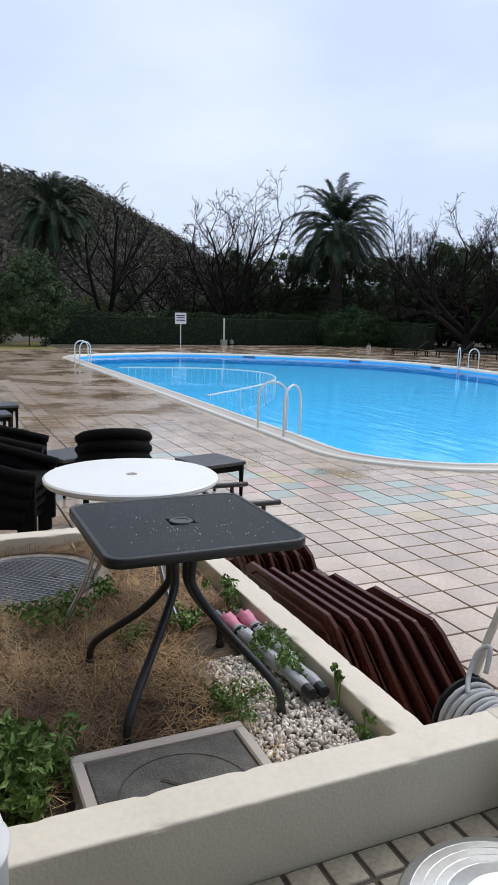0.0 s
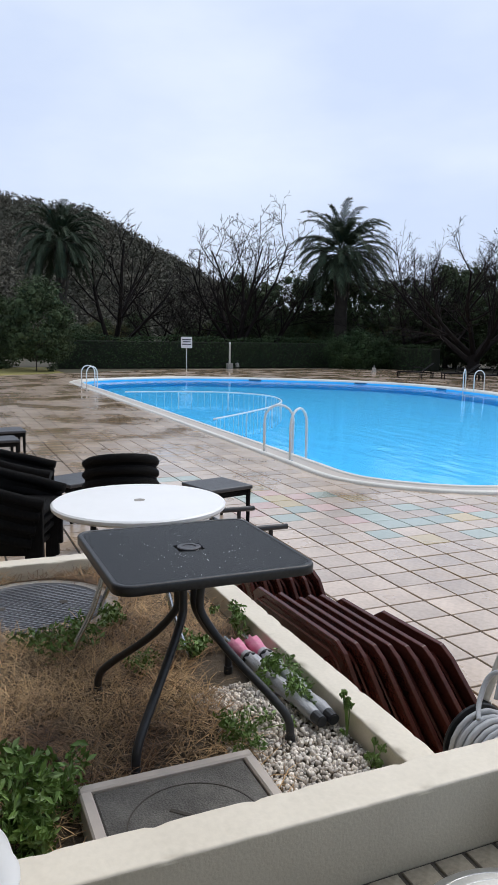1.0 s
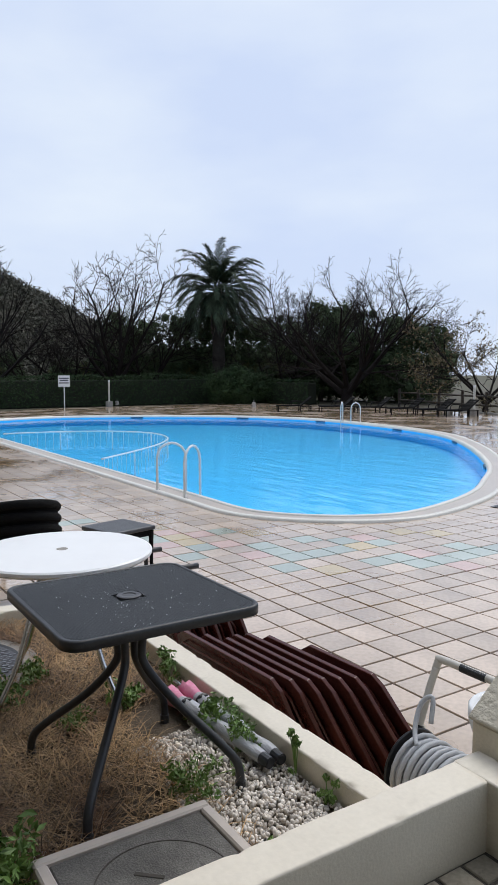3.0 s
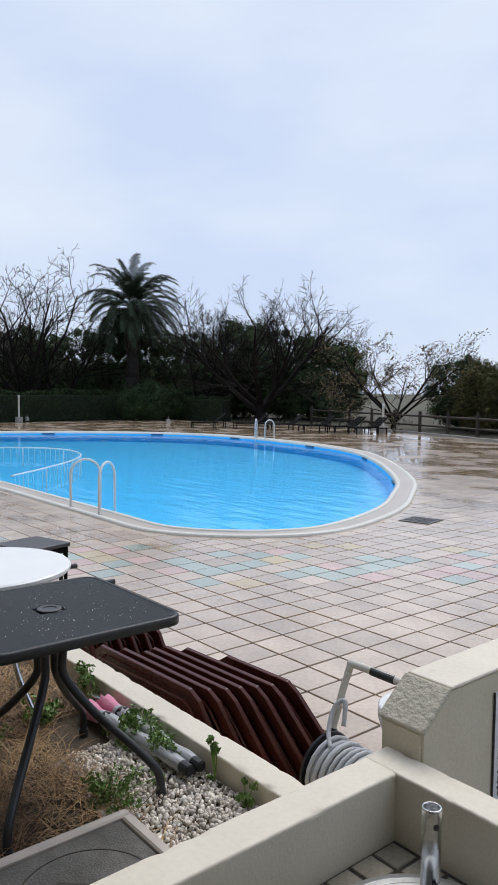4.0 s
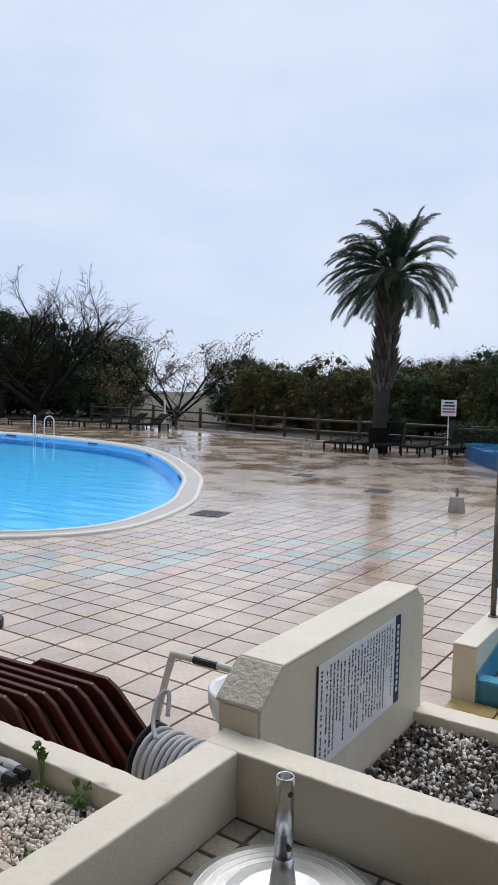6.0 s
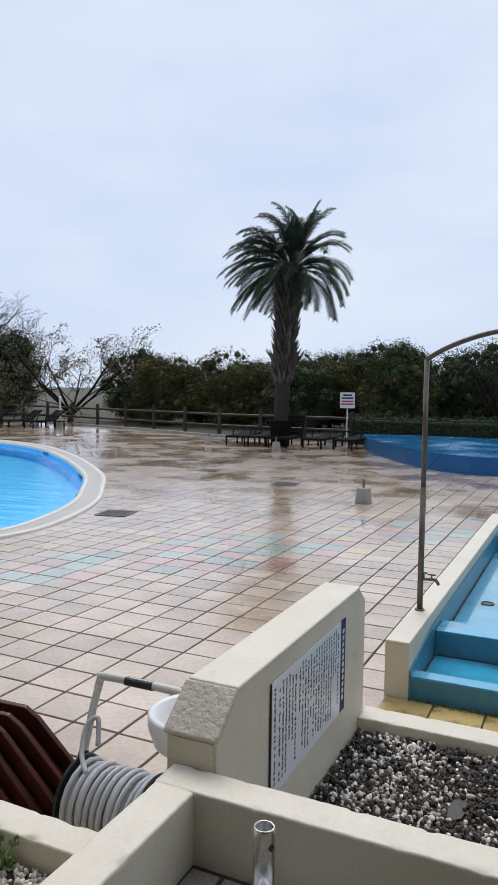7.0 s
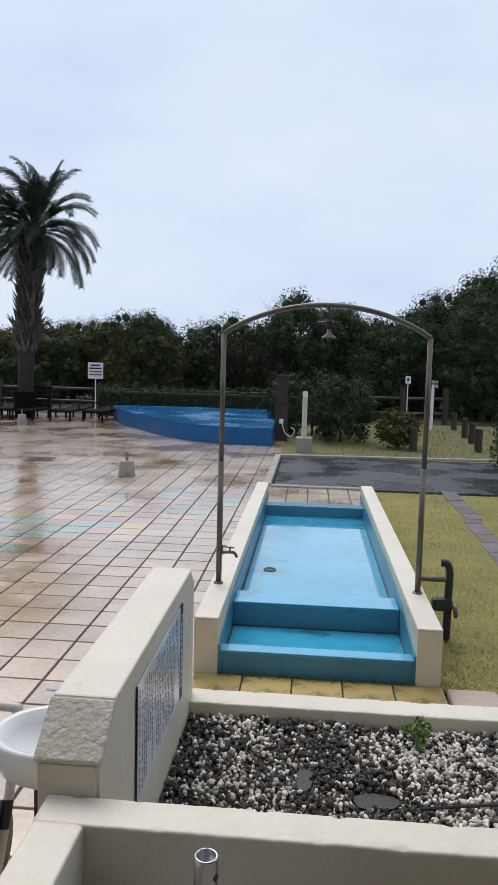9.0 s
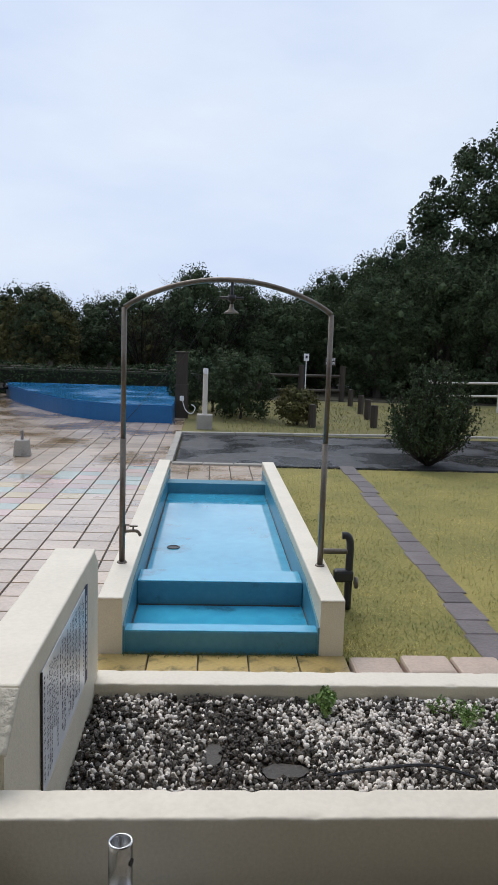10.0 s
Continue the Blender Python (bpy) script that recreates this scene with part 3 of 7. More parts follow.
ring_band([(shrink(POOL, 0.10), 0.015), (shrink(POOL, 0.34), 0.012)], M_COPING_IN, "coping_paving", pool, "worn stone-coloured coping")
ring_band([(shrink(POOL, 0.34), 0.012), (shrink(POOL, 0.345), 0.03), (shrink(POOL, 0.42), 0.03), (shrink(POOL, 0.45), -0.01), (shrink(POOL, 0.45), -0.06)], M_COPING, "coping_lip", pool, "rounded white inner lip")
ring_band([(shrink(POOL, 0.45), -0.05), (shrink(POOL, 0.47), -0.40)], M_POOL, "basin_wall", pool)
bm = prism(shrink(POOL, 0.46), -0.55, -0.40)
part("basin_floor", bm, M_POOL, pool)
bm = bmesh.new()
bm.faces.new([bm.verts.new((x, y, -0.09)) for x, y in shrink(POOL, 0.452)])
bmesh.ops.triangulate(bm, faces=bm.faces)
bmesh.ops.recalc_face_normals(bm, faces=bm.faces)
if next(iter(bm.faces)).normal.z < 0:
    bmesh.ops.reverse_faces(bm, faces=bm.faces)
water = tagged(link("pool_water", bm, M_WATER), "clear blue pool water with wind ripples", "water", kind="structure")
water.visible_shadow = False
ring_band([(shrink(POOL, -0.34), -0.006), (shrink(POOL, -0.0), -0.006)], M_TILE_J, "cut_paving", pool, "cut tiles against the coping")
# overflow slots round the basin's wall
ins = shrink(POOL, 0.456)
for k in (70, 78, 86, 94, 101, 108, 115):
    p, q = Vector((*ins[k % len(ins)], 0)), Vector((*ins[(k + 1) % len(ins)], 0))
    d = (q - p).normalized()
    m = Matrix.Translation((p.x, p.y, -0.06)) @ Matrix.Rotation(math.atan2(d.y, d.x), 4, "Z")
    part("overflow_slot", box(-0.28, 0.28, -0.012, 0.03, -0.028, 0.028, 0.008, 1, m=m), M_POOLDARK, pool)

# paving tiles of the deck
STEP, JOINT = 0.3, 0.015
X_GRID, Y_GRID = -2.194, 2.383
BAND = [(-7.6, 0.6), (-6.6, 1.5), (-5.0, 3.3), (-3.2, 5.3), (-1.4, 7.8), (0.2, 9.2)]
hedge_out = shrink(POOL, -0.02)


def band_dist(x, y):
    best = 9.0
    for (x0, y0), (x1, y1) in zip(BAND, BAND[1:]):
        ex, ey = x1 - x0, y1 - y0
        t = max(0, min(1, ((x - x0) * ex + (y - y0) * ey) / (ex * ex + ey * ey)))
        best = min(best, math.hypot(x - x0 - t * ex, y - y0 - t * ey))
    return best


def tile_verts(w, d, z, ch=0.003):
    """Chamfered slab: a low ring of eight points and eight faces."""
    a, b = w / 2, d / 2
    v = [(-a, -b, z - 0.018), (a, -b, z - 0.018), (a, b, z - 0.018), (-a, b, z - 0.018),
         (-a + 0.001, -b + 0.001, z - ch), (a - 0.001, -b + 0.001, z - ch), (a - 0.001, b - 0.001, z - ch), (-a + 0.001, b - 0.001, z - ch),
         (-a + ch, -b + ch, z), (a - ch, -b + ch, z), (a - ch, b - ch, z), (-a + ch, b - ch, z)]
    f = [(0, 1, 5, 4), (1, 2, 6, 5), (2, 3, 7, 6), (3, 0, 4, 7), (4, 5, 9, 8), (5, 6, 10, 9), (6, 7, 11, 10), (7, 4, 8, 11), (8, 9, 10, 11)]
    return v, f


rng = random.Random(11)
near_tiles, far_v, far_f, far_m = [], [], [], []
nx0, nx1 = int((-40.5 - X_GRID) / STEP), int((1.4 - X_GRID) / STEP)
ny0, ny1 = int((-4 - Y_GRID) / STEP), int((27 - Y_GRID) / STEP)
for i in range(nx0, nx1 + 1):
    for j in range(ny0, ny1 + 1):
        cx, cy = X_GRID + (i + 0.5) * STEP, Y_GRID + (j + 0.5) * STEP
        if not inside(cx, cy, DECK):
            continue
        if cx > -0.13 and (cy < 9.45 and cy > 2.5 and cy < 8.0 or cy < 1.69):
            continue
        if cx > -3.35 and cy < 0.1:
            continue
        if inside(cx, cy, hedge_out):
            continue
        kind_i = 0
        bd = band_dist(cx, cy)
        if bd < 0.72 and cx < 0:
            kind_i = rng.choices((0, 1, 2, 3), (0.36, 0.36, 0.24, 0.04))[0]
        elif bd < 1.0 and cx < 0:
            kind_i = rng.choices((0, 1, 2, 3), (0.75, 0.08, 0.05, 0.12))[0]
        if cx > -0.14 and 1.69 < cy < 2.6:
            continue
        if kind_i == 0 and -3.6 < cx < -0.2 and 0.1 < cy < 6.4 and len(near_tiles) < 300:
            near_tiles.append((cx, cy))
            continue
        z = rng.uniform(-0.0015, 0.0015)
        v, f = tile_verts(STEP - JOINT, STEP - JOINT, z)
        o = len(far_v)
        far_v += [(x + cx, y + cy, zz) for x, y, zz in v]
        far_f += [tuple(o + q for q in g) for g in f]
        far_m += [kind_i] * len(f)
tile_field = tagged(raw("tile_field", far_v, far_f, [M_TILE_J, M_TEAL, M_PINK, M_OCHRE], deck, index=far_m), "rain-wet buff terracotta paving tiles, some tinted teal and pink", kind="stuff")

wood_floor = tagged(link("ground_wood", prism([(-75, -25), (-43.6, -25), (-43.6, 26.8), (-31, 28.6), (-24, 27.7), (-17.5, 25.8), (-12.2, 23.6), (0.3, 23.3), (2, 24.2), (22, 24.2), (50, 70), (-75, 70)], -0.3, -0.035), M_LITTER), "dark leaf litter under the surrounding trees", "ground", kind="structure")

# foot bath with its shower arch
bath = base("foot_bath", Matrix.Identity(4), "blue-painted walk-through foot bath between cream walls", "foot bath", kind="structure")
for x0, x1, nm in ((-0.145, 0.0, "side_wall"), (1.18, 1.325, "side_wall")):
    part(nm, box(x0, x1, 2.62, 7.75, -0.2, 0.33, 0.0), M_WALL, bath)
    part("side_wall_top", box(x0 - 0.002, x1 + 0.002, 2.618, 7.752, 0.33, 0.347, 0.008, 2), M_WALLTOP, bath, "smooth cream top, painted lighter as the sky lights it")
for x0, x1 in ((0.0, 0.012), (1.168, 1.18)):
    bm = bmesh.new()
    pr = [(2.63, -0.1), (2.63, 0.17), (3.3, 0.26), (7.6, 0.26), (7.6, -0.1)]
    va = [bm.verts.new((x0, y, z)) for y, z in pr]
    vb = [bm.verts.new((x1, y, z)) for y, z in pr]
    bm.faces.new(va)
    bm.faces.new(list(reversed(vb)))
    for k in range(len(pr)):
        bm.faces.new((va[k], vb[k], vb[(k + 1) % len(pr)], va[(k + 1) % len(pr)]))
    bmesh.ops.recalc_face_normals(bm, faces=bm.faces)
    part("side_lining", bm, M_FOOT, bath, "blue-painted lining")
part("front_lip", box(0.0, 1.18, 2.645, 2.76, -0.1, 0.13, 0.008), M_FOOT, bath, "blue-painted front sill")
# thin sheets in the floor's lighter blue: skylight on the tops as colour
part("front_lip_top", box(0.004, 1.176, 2.65, 2.756, 0.128, 0.136, 0.003, 1), M_FOOTIN, bath, "top painted lighter, as the sky lights it")
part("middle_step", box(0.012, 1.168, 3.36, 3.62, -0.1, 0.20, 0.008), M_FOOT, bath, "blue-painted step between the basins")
part("middle_step_top", box(0.014, 1.166, 3.364, 3.616, 0.198, 0.206, 0.003, 1), M_FOOTIN, bath, "top painted lighter, as the sky lights it")
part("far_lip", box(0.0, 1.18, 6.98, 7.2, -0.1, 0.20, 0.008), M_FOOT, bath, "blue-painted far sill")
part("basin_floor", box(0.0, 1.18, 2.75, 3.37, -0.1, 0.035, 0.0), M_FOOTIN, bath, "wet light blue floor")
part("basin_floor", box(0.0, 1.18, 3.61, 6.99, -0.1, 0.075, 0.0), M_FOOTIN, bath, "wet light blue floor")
for x in (0.014, 1.162):
    part("joint_line", box(x, x + 0.012, 2.77, 3.35, 0.03, 0.038, 0.0), M_GROUT, bath, "thin dark strip along the joint")
    part("joint_line", box(x, x + 0.012, 3.63, 6.97, 0.07, 0.078, 0.0), M_GROUT, bath, "thin dark strip along the joint")
part("joint_line", box(0.03, 1.15, 3.345, 3.358, 0.03, 0.04, 0.0), M_GROUT, bath, "thin dark strip along the joint")
part("drain", lathe([(0.0, 0.0), (0.055, 0.0), (0.055, 0.006), (0.045, 0.008), (0.04, 0.002), (0.0, 0.002)], 20, m=Matrix.Translation((0.2, 4.65, 0.076))), M_IRON, bath, "round dark drain")

arch = base("shower_arch", Matrix.Translation((0.595, 3.31, 0.347)), "weathered pipe arch with a shower head over the foot bath", "shower")
L = Matrix.Translation((-0.595, -3.31, -0.347))
for px in (-0.087, 1.272):
    bm = cyl(0.02, 0.02, (px, 3.31, 0.347), (px, 3.31, 1.2), 14)
    bm = cyl(0.0175, 0.0175, (px, 3.31, 1.19), (px, 3.31, 2.06), 14, bm)
    bm = cyl(0.035, 0.03, (px, 3.31, 0.347), (px, 3.31, 0.357), 16, bm)
    bm.transform(L)
    part("pole", bm, M_BRONZE, arch, smooth=True)
arc = []
for k in range(25):
    t = k / 24
    x = -0.087 + 1.359 * t
    arc.append((x, 3.31, 2.06 + 0.2 * (1 - (2 * t - 1) ** 2) ** 0.9))
bm = tube(arc, 0.0175, 10)
bm.transform(L)
part("arch_pipe", bm, M_BRONZE, arch, smooth=True)
bm = cyl(0.011, 0.011, (0.61, 3.31, 2.25), (0.61, 3.31, 2.1), 10)
bm = cyl(0.028, 0.028, (0.61, 3.31, 2.125), (0.61, 3.31, 2.165), 12, bm, 0.004)
bm = cyl(0.009, 0.009, (0.53, 3.31, 2.145), (0.69, 3.31, 2.145), 8, bm)
bm.transform(L)
part("shower_valve", bm, M_BLACK, arch, smooth=True)
part("shower_head", lathe([(0.012, 0.06), (0.016, 0.03), (0.045, 0.008), (0.05, 0.0), (0.0, -0.002)], 18, m=L @ Matrix.Translation((0.61, 3.31, 2.045))), M_BRONZE, arch, "bell-shaped shower head", True)
part("pull_cord", tube([L @ Vector(p) for p in ((0.53, 3.31, 2.14), (0.3, 3.31, 1.75), (-0.085, 3.31, 1.3))], 0.0022, 5), M_BLACK, arch)


def faucet(m, mirror=1):
    root = base("faucet", m, "small bronze garden tap on the foot bath wall", "tap")
    part("spout", tube(smooth_path([(0, 0, 0), (0.05, 0, 0.004), (0.085, 0, 0.0), (0.105, 0, -0.03)], 5), [0.011] * 15 + [0.009], 10), M_BRONZE, root, smooth=True)
    part("tap_handle", box(0.03, 0.085, -0.008, 0.008, 0.032, 0.042, 0.003, 1), M_BRONZE, root)
    part("stem", cyl(0.006, 0.006, (0.055, 0, 0.0), (0.055, 0, 0.034), 8), M_BRONZE, root)
    part("handle", box(-0.03, 0.03, -0.006, 0.006, 0.04, 0.05, 0.004, 1, cyl(0.01, 0.007, (0.0, 0, 0.0), (0.0, 0, 0.042), 10)), M_BRONZE, root)
    return root


faucet(Matrix.Translation((-0.068, 3.31, 0.565)))
standpipe = base("standpipe", Matrix.Translation((1.44, 3.42, 0.0)), "black standpipe with a tap beside the foot bath", "standpipe")
part("pipe", tube(smooth_path([(0.06, 0.0, 0.0), (0.06, 0, 0.3), (0.06, 0, 0.47), (0.04, 0, 0.53), (0.0, 0, 0.535)], 5), 0.027, 12), M_BLACK, standpipe, smooth=True)
part("branch", cyl(0.02, 0.02, (-0.16, 0, 0.42), (0.06, 0, 0.42), 12), M_BRONZE, standpipe)
part("tap", box(-0.05, 0.09, -0.04, 0.04, 0.2, 0.29, 0.02, 2), M_BLACK, standpipe)
part("tap_handle", lathe([(0.0, 0), (0.04, 0.0), (0.045, 0.01), (0.04, 0.02), (0.0, 0.02)], 16, m=Matrix.Translation((0.1, -0.02, 0.2)) @ Matrix.Rotation(radians(90), 4, "Y")), M_BRONZE, standpipe)

# stage: a blue quarter disc
stage_pts = [(-0.36, 15.08), (-1.5, 15.1), (-2.3, 15.55), (-3.1, 16.4), (-3.9, 17.6), (-4.7, 19.0), (-5.4, 20.4), (-5.85, 21.6), (-5.75, 22.1)]
arcp = [(p.x, p.y) for p in smooth_path([(x, y, 0) for x, y in stage_pts[1:]], 5)]
outline = [(-0.36, 15.08)] + arcp + [(-0.36, 22.1)]
stage = base("stage", Matrix.Identity(4), "low rounded blue-painted stage, wet on top", "stage", kind="structure")
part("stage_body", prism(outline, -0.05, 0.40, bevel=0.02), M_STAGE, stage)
part("stage_top", prism([(x * 0.994 - 0.01, y * 0.994 + 0.11) for x, y in outline], 0.398, 0.406), M_STAGETOP, stage, "wet top, painted paler as the sky lights it")

# asphalt road with its kerbs
road = tagged(link("road", box(-0.02, 60, ROAD_Y0 + 0.02, ROAD_Y1, -0.2, -0.008), M_ASPHALT), "wet grey asphalt road with puddles", "road", kind="structure")


def kerb_run(x0, y0, x1, y1, n, h=0.03):
    root = base("kerb", Matrix.Identity(4), "narrow dark concrete kerb along the asphalt", "kerb", kind="structure")
    L2 = math.hypot(x1 - x0, y1 - y0)
    for k in range(n):
        t = (k + 0.5) / n
        m = Matrix.Translation((x0 + (x1 - x0) * t, y0 + (y1 - y0) * t, 0)) @ Matrix.Rotation(math.atan2(y1 - y0, x1 - x0), 4, "Z")
        part("kerb_stone", box(-L2 / n / 2 + 0.004, L2 / n / 2 - 0.004, -0.06, 0.06, -0.15, h + rng.uniform(-0.004, 0.004), 0.01, 1, m=m), M_CONC, root)


kerb_run(-0.13, 9.6, -0.13, 13.3, 7)
kerb_run(-0.2, 13.36, 12.0, 14.3, 20, 0.03)
kerb_run(-0.07, 9.5, 1.35, 9.5, 3, 0.03)
kerb_run(-12.2, 23.25, -17.5, 25.45, 9, 0.09)
kerb_run(-17.5, 25.45, -24.0, 27.45, 10, 0.09)
kerb_run(-6.2, 23.0, -12.2, 23.25, 9, 0.09)

slab_strip("lawn", 1.335, 60, 2.56, 9.44, -0.2, -0.016, M_LAWN, "short yellow-green winter lawn", "lawn", 0.0)
slab_strip("lawn_far", -0.2, 60, 13.43, 23.2, -0.2, -0.012, M_LAWN_FAR, "rough winter lawn beyond the road", "lawn", 0.0)
slab_strip("lawn_west", -43.0, -34.0, -12.0, 4.6, -0.2, -0.02, M_LAWN, "strip of winter lawn before the western hedge", "lawn", 0.0)
# slate stepping path and edging stones in the lawn
path = base("stone_path", Matrix.Identity(4), "narrow path of flat purplish-grey stones in the lawn", "path", kind="structure")
y = 1.9
while y < 9.4:
    ln = rng.uniform(0.2, 0.42)
    px = 2.36 + 0.05 * (y - 3) + rng.uniform(-0.02, 0.02)
    part("stone", box(px - 0.115 + rng.uniform(-0.02, 0.02), px + 0.105, y, y + ln - 0.012, -0.1, -0.004 + rng.uniform(-0.004, 0.003), 0.006, 1), M_PATHSTONE, path)
    y += ln
edging = base("lawn_edging", Matrix.Identity(4), "worn pinkish edging stones along the lawn", "edging", kind="structure")
for k in range(6):
    x = 1.35 + k * 0.305
    part("stone", box(x, x + 0.285, 2.32 + rng.uniform(-0.01, 0.02), 2.56, -0.1, 0.03 + rng.uniform(-0.01, 0.01), 0.02, 2), M_EDGESTONE, edging)

# ---- planting ----
def leaf_cloud(rg, clumps, per, size, spread, out=0.6, tri=False):
    """Folded leaf cards gathered in clumps; clumps: (centre, radius)."""
    verts, faces = [], []
    for c, r in clumps:
        for _ in range(per):
            d = Vector((rg.gauss(0, 1), rg.gauss(0, 1), rg.gauss(0, 0.8)))
            d.normalize()
            p = Vector(c) + d * r * rg.uniform(0.3, 1.0) ** 0.5 * spread
            nrm = (d * out + Vector((rg.uniform(-1, 1), rg.uniform(-1, 1), rg.uniform(-0.4, 1)))).normalized()
            u = nrm.orthogonal().normalized()
            u = (Matrix.Rotation(rg.uniform(0, 6.28), 3, nrm) @ u)
            v = nrm.cross(u)
            s = size * rg.uniform(0.6, 1.35)
            o = len(verts)
            if tri:
                verts += [p - u * s, p + u * s * 0.8 + v * s * 0.5, p + u * s * 0.6 - v * s * 0.55]
                faces.append((o, o + 1, o + 2))
            else:
                verts += [p - u * s, p + v * s * 0.42 + nrm * s * 0.12, p + u * s, p - v * s * 0.42 + nrm * s * 0.12]
                faces += [(o, o + 1, o + 2), (o, o + 2, o + 3)]
    return verts, faces


def crown_clumps(rg, n, rx, ry, rz, cz, r0, r1, low=-0.6):
    """Clump centres through an uneven crown, denser towards its skin."""
    out = []
    lobes = [(rg.uniform(0, 6.28), rg.uniform(0.75, 1.2)) for _ in range(5)]
    while len(out) < n:
        d = Vector((rg.gauss(0, 1), rg.gauss(0, 1), rg.gauss(0, 1))).normalized()
        if d.z < low:
            continue
        a = math.atan2(d.y, d.x)
        k = 1.0
        for la, lk in lobes:
            w = max(0, math.cos(a - la)) ** 4
            k = k * (1 - w) + lk * w
        k *= rg.uniform(0.55, 1.05) ** 0.6
        out.append(((d.x * rx * k, d.y * ry * k, cz + d.z * rz * k), rg.uniform(r0, r1)))
    return out


def branch_tree(rg, height, spread, levels, twig, trunk_r, lean=(0, 0), fork_at=0.22, upward=0.55, limbs=6, kids=(3, 4)):
    """Verts and faces of a bare tree: trunk, limbs and ever finer twigs."""
    verts, faces, tips = [], [], []

    def add(points, radii, seg):
        o = len(verts)
        v, f = tube_data(points, radii, seg, caps=False)
        verts.extend(v)
        faces.extend([tuple(o + i for i in g) for g in f])

    def grow(p, d, length, r, level):
        pts, rad, q, dd = [p.copy()], [r], p.copy(), d.copy()
        n = 4 if level < 3 else 3
        for k in range(n):
            dd = (dd + Vector((rg.gauss(0, 0.1), rg.gauss(0, 0.1), rg.gauss(0.08 * upward, 0.08)))).normalized()
            q = q + dd * length / n
            pts.append(q.copy())
            rad.append(r * (1 - 0.62 * (k + 1) / n))
        add(pts, rad, 6 if level == 0 else (5 if level == 1 else 3))
        if level >= levels:
            tips.append(pts[-1])
            return
        for k in range(rg.randint(*kids)):
            t = rg.uniform(0.3, 1.0)
            i = min(int(t * n), n - 1)
            s = pts[i].lerp(pts[i + 1], t * n - i)
            side = Vector((rg.gauss(0, 1), rg.gauss(0, 1), rg.gauss(0, 0.7)))
            side = (side - dd * side.dot(dd)).normalized()
            nd = (dd * 0.78 + side * 0.7 + Vector((0, 0, 0.3 * upward))).normalized()
            grow(s, nd, length * rg.uniform(0.55, 0.84), max(rad[i] * 0.62, twig), level + 1)

    h0 = height * fork_at
    top = Vector((lean[0] * 0.3, lean[1] * 0.3, h0))
    add([Vector((0, 0, -0.1)), Vector((0.02, 0.01, h0 * 0.5)), top], [trunk_r * 1.35, trunk_r * 1.05, trunk_r], 8)
    for k in range(limbs):
        a = 6.283 * (k + rg.uniform(-0.3, 0.3)) / limbs
        d = Vector((math.cos(a) * spread + lean[0] * 0.12, math.sin(a) * spread + lean[1] * 0.12, rg.uniform(0.8, 1.25))).normalized()
        grow(top - Vector((0, 0, rg.uniform(0, h0 * 0.4))), d, height * rg.uniform(0.36, 0.5), trunk_r * rg.uniform(0.5, 0.7), 1)
    return verts, faces, tips


def forked_tree(rg, height, stems, fan, twig, trunk_r, tilt=(0, 0), kids=(7, 6, 5, 4), rise=0.05, squat=1.0):
    """Bare tree that forks low: long curved stems, side branches that sweep upward and a haze of fine twigs."""
    wood, fine = ([], []), ([], [])
    tips = []

    def add(store, points, radii, seg):
        o = len(store[0])
        v, f = tube_data(points, radii, seg, caps=False)
        store[0].extend(v)
        store[1].extend([tuple(o + i for i in g) for g in f])

    def grow(p, d, length, r, level):
        n = 6 if level == 0 else (5 if level == 1 else 3)
        pts, rad, dirs, q, dd = [p.copy()], [r], [d.copy()], p.copy(), d.copy()
        for k in range(n):
            dd = (dd + Vector((rg.gauss(0, 0.075), rg.gauss(0, 0.075), rg.gauss(rise, 0.06)))).normalized()
            q = q + dd * length / n
            pts.append(q.copy())
            dirs.append(dd.copy())
            rad.append(max(r * (1 - 0.72 * (k + 1) / n), twig * (0.8 if level < 2 else 0.4)))
        add(wood if level < 2 else fine, pts, rad, 6 if level == 0 else (4 if level == 1 else 3))
        if level >= len(kids):
            tips.append(pts[-1])
            return
        for k in range(kids[level]):
            t = 0.25 + 0.74 * (k + rg.random()) / kids[level]
            i = min(int(t * n), n - 1)
            s0 = pts[i].lerp(pts[i + 1], t * n - i)
            side = Vector((rg.gauss(0, 1), rg.gauss(0, 1), rg.gauss(0, 0.6)))
            side = (side - dirs[i] * side.dot(dirs[i])).normalized()
            a = radians(rg.uniform(28, 56))
            grow(s0, (dirs[i] * math.cos(a) + side * math.sin(a)).normalized(), length * rg.uniform(0.42, 0.66) * (1.2 - 0.55 * t), max(rad[i] * 0.55, twig), level + 1)

    h0 = height * 0.12
    add(wood, [Vector((0, 0, -0.1)), Vector((0.02, 0.01, h0 * 0.6)), Vector((0, 0, h0 * 1.2))], [trunk_r * 1.4, trunk_r * 1.1, trunk_r], 8)
    for k in range(stems):
        a = 6.283 * (k + rg.uniform(-0.25, 0.25)) / stems
        d = Vector((math.cos(a) * fan + tilt[0], math.sin(a) * fan + tilt[1], rg.uniform(0.75, 1.2) * squat)).normalized()
        grow(Vector((0, 0, h0 * rg.uniform(0.5, 1.1))), d, height * rg.uniform(0.72, 0.98), trunk_r * rg.uniform(0.5, 0.75), 0)
    return wood, fine, tips


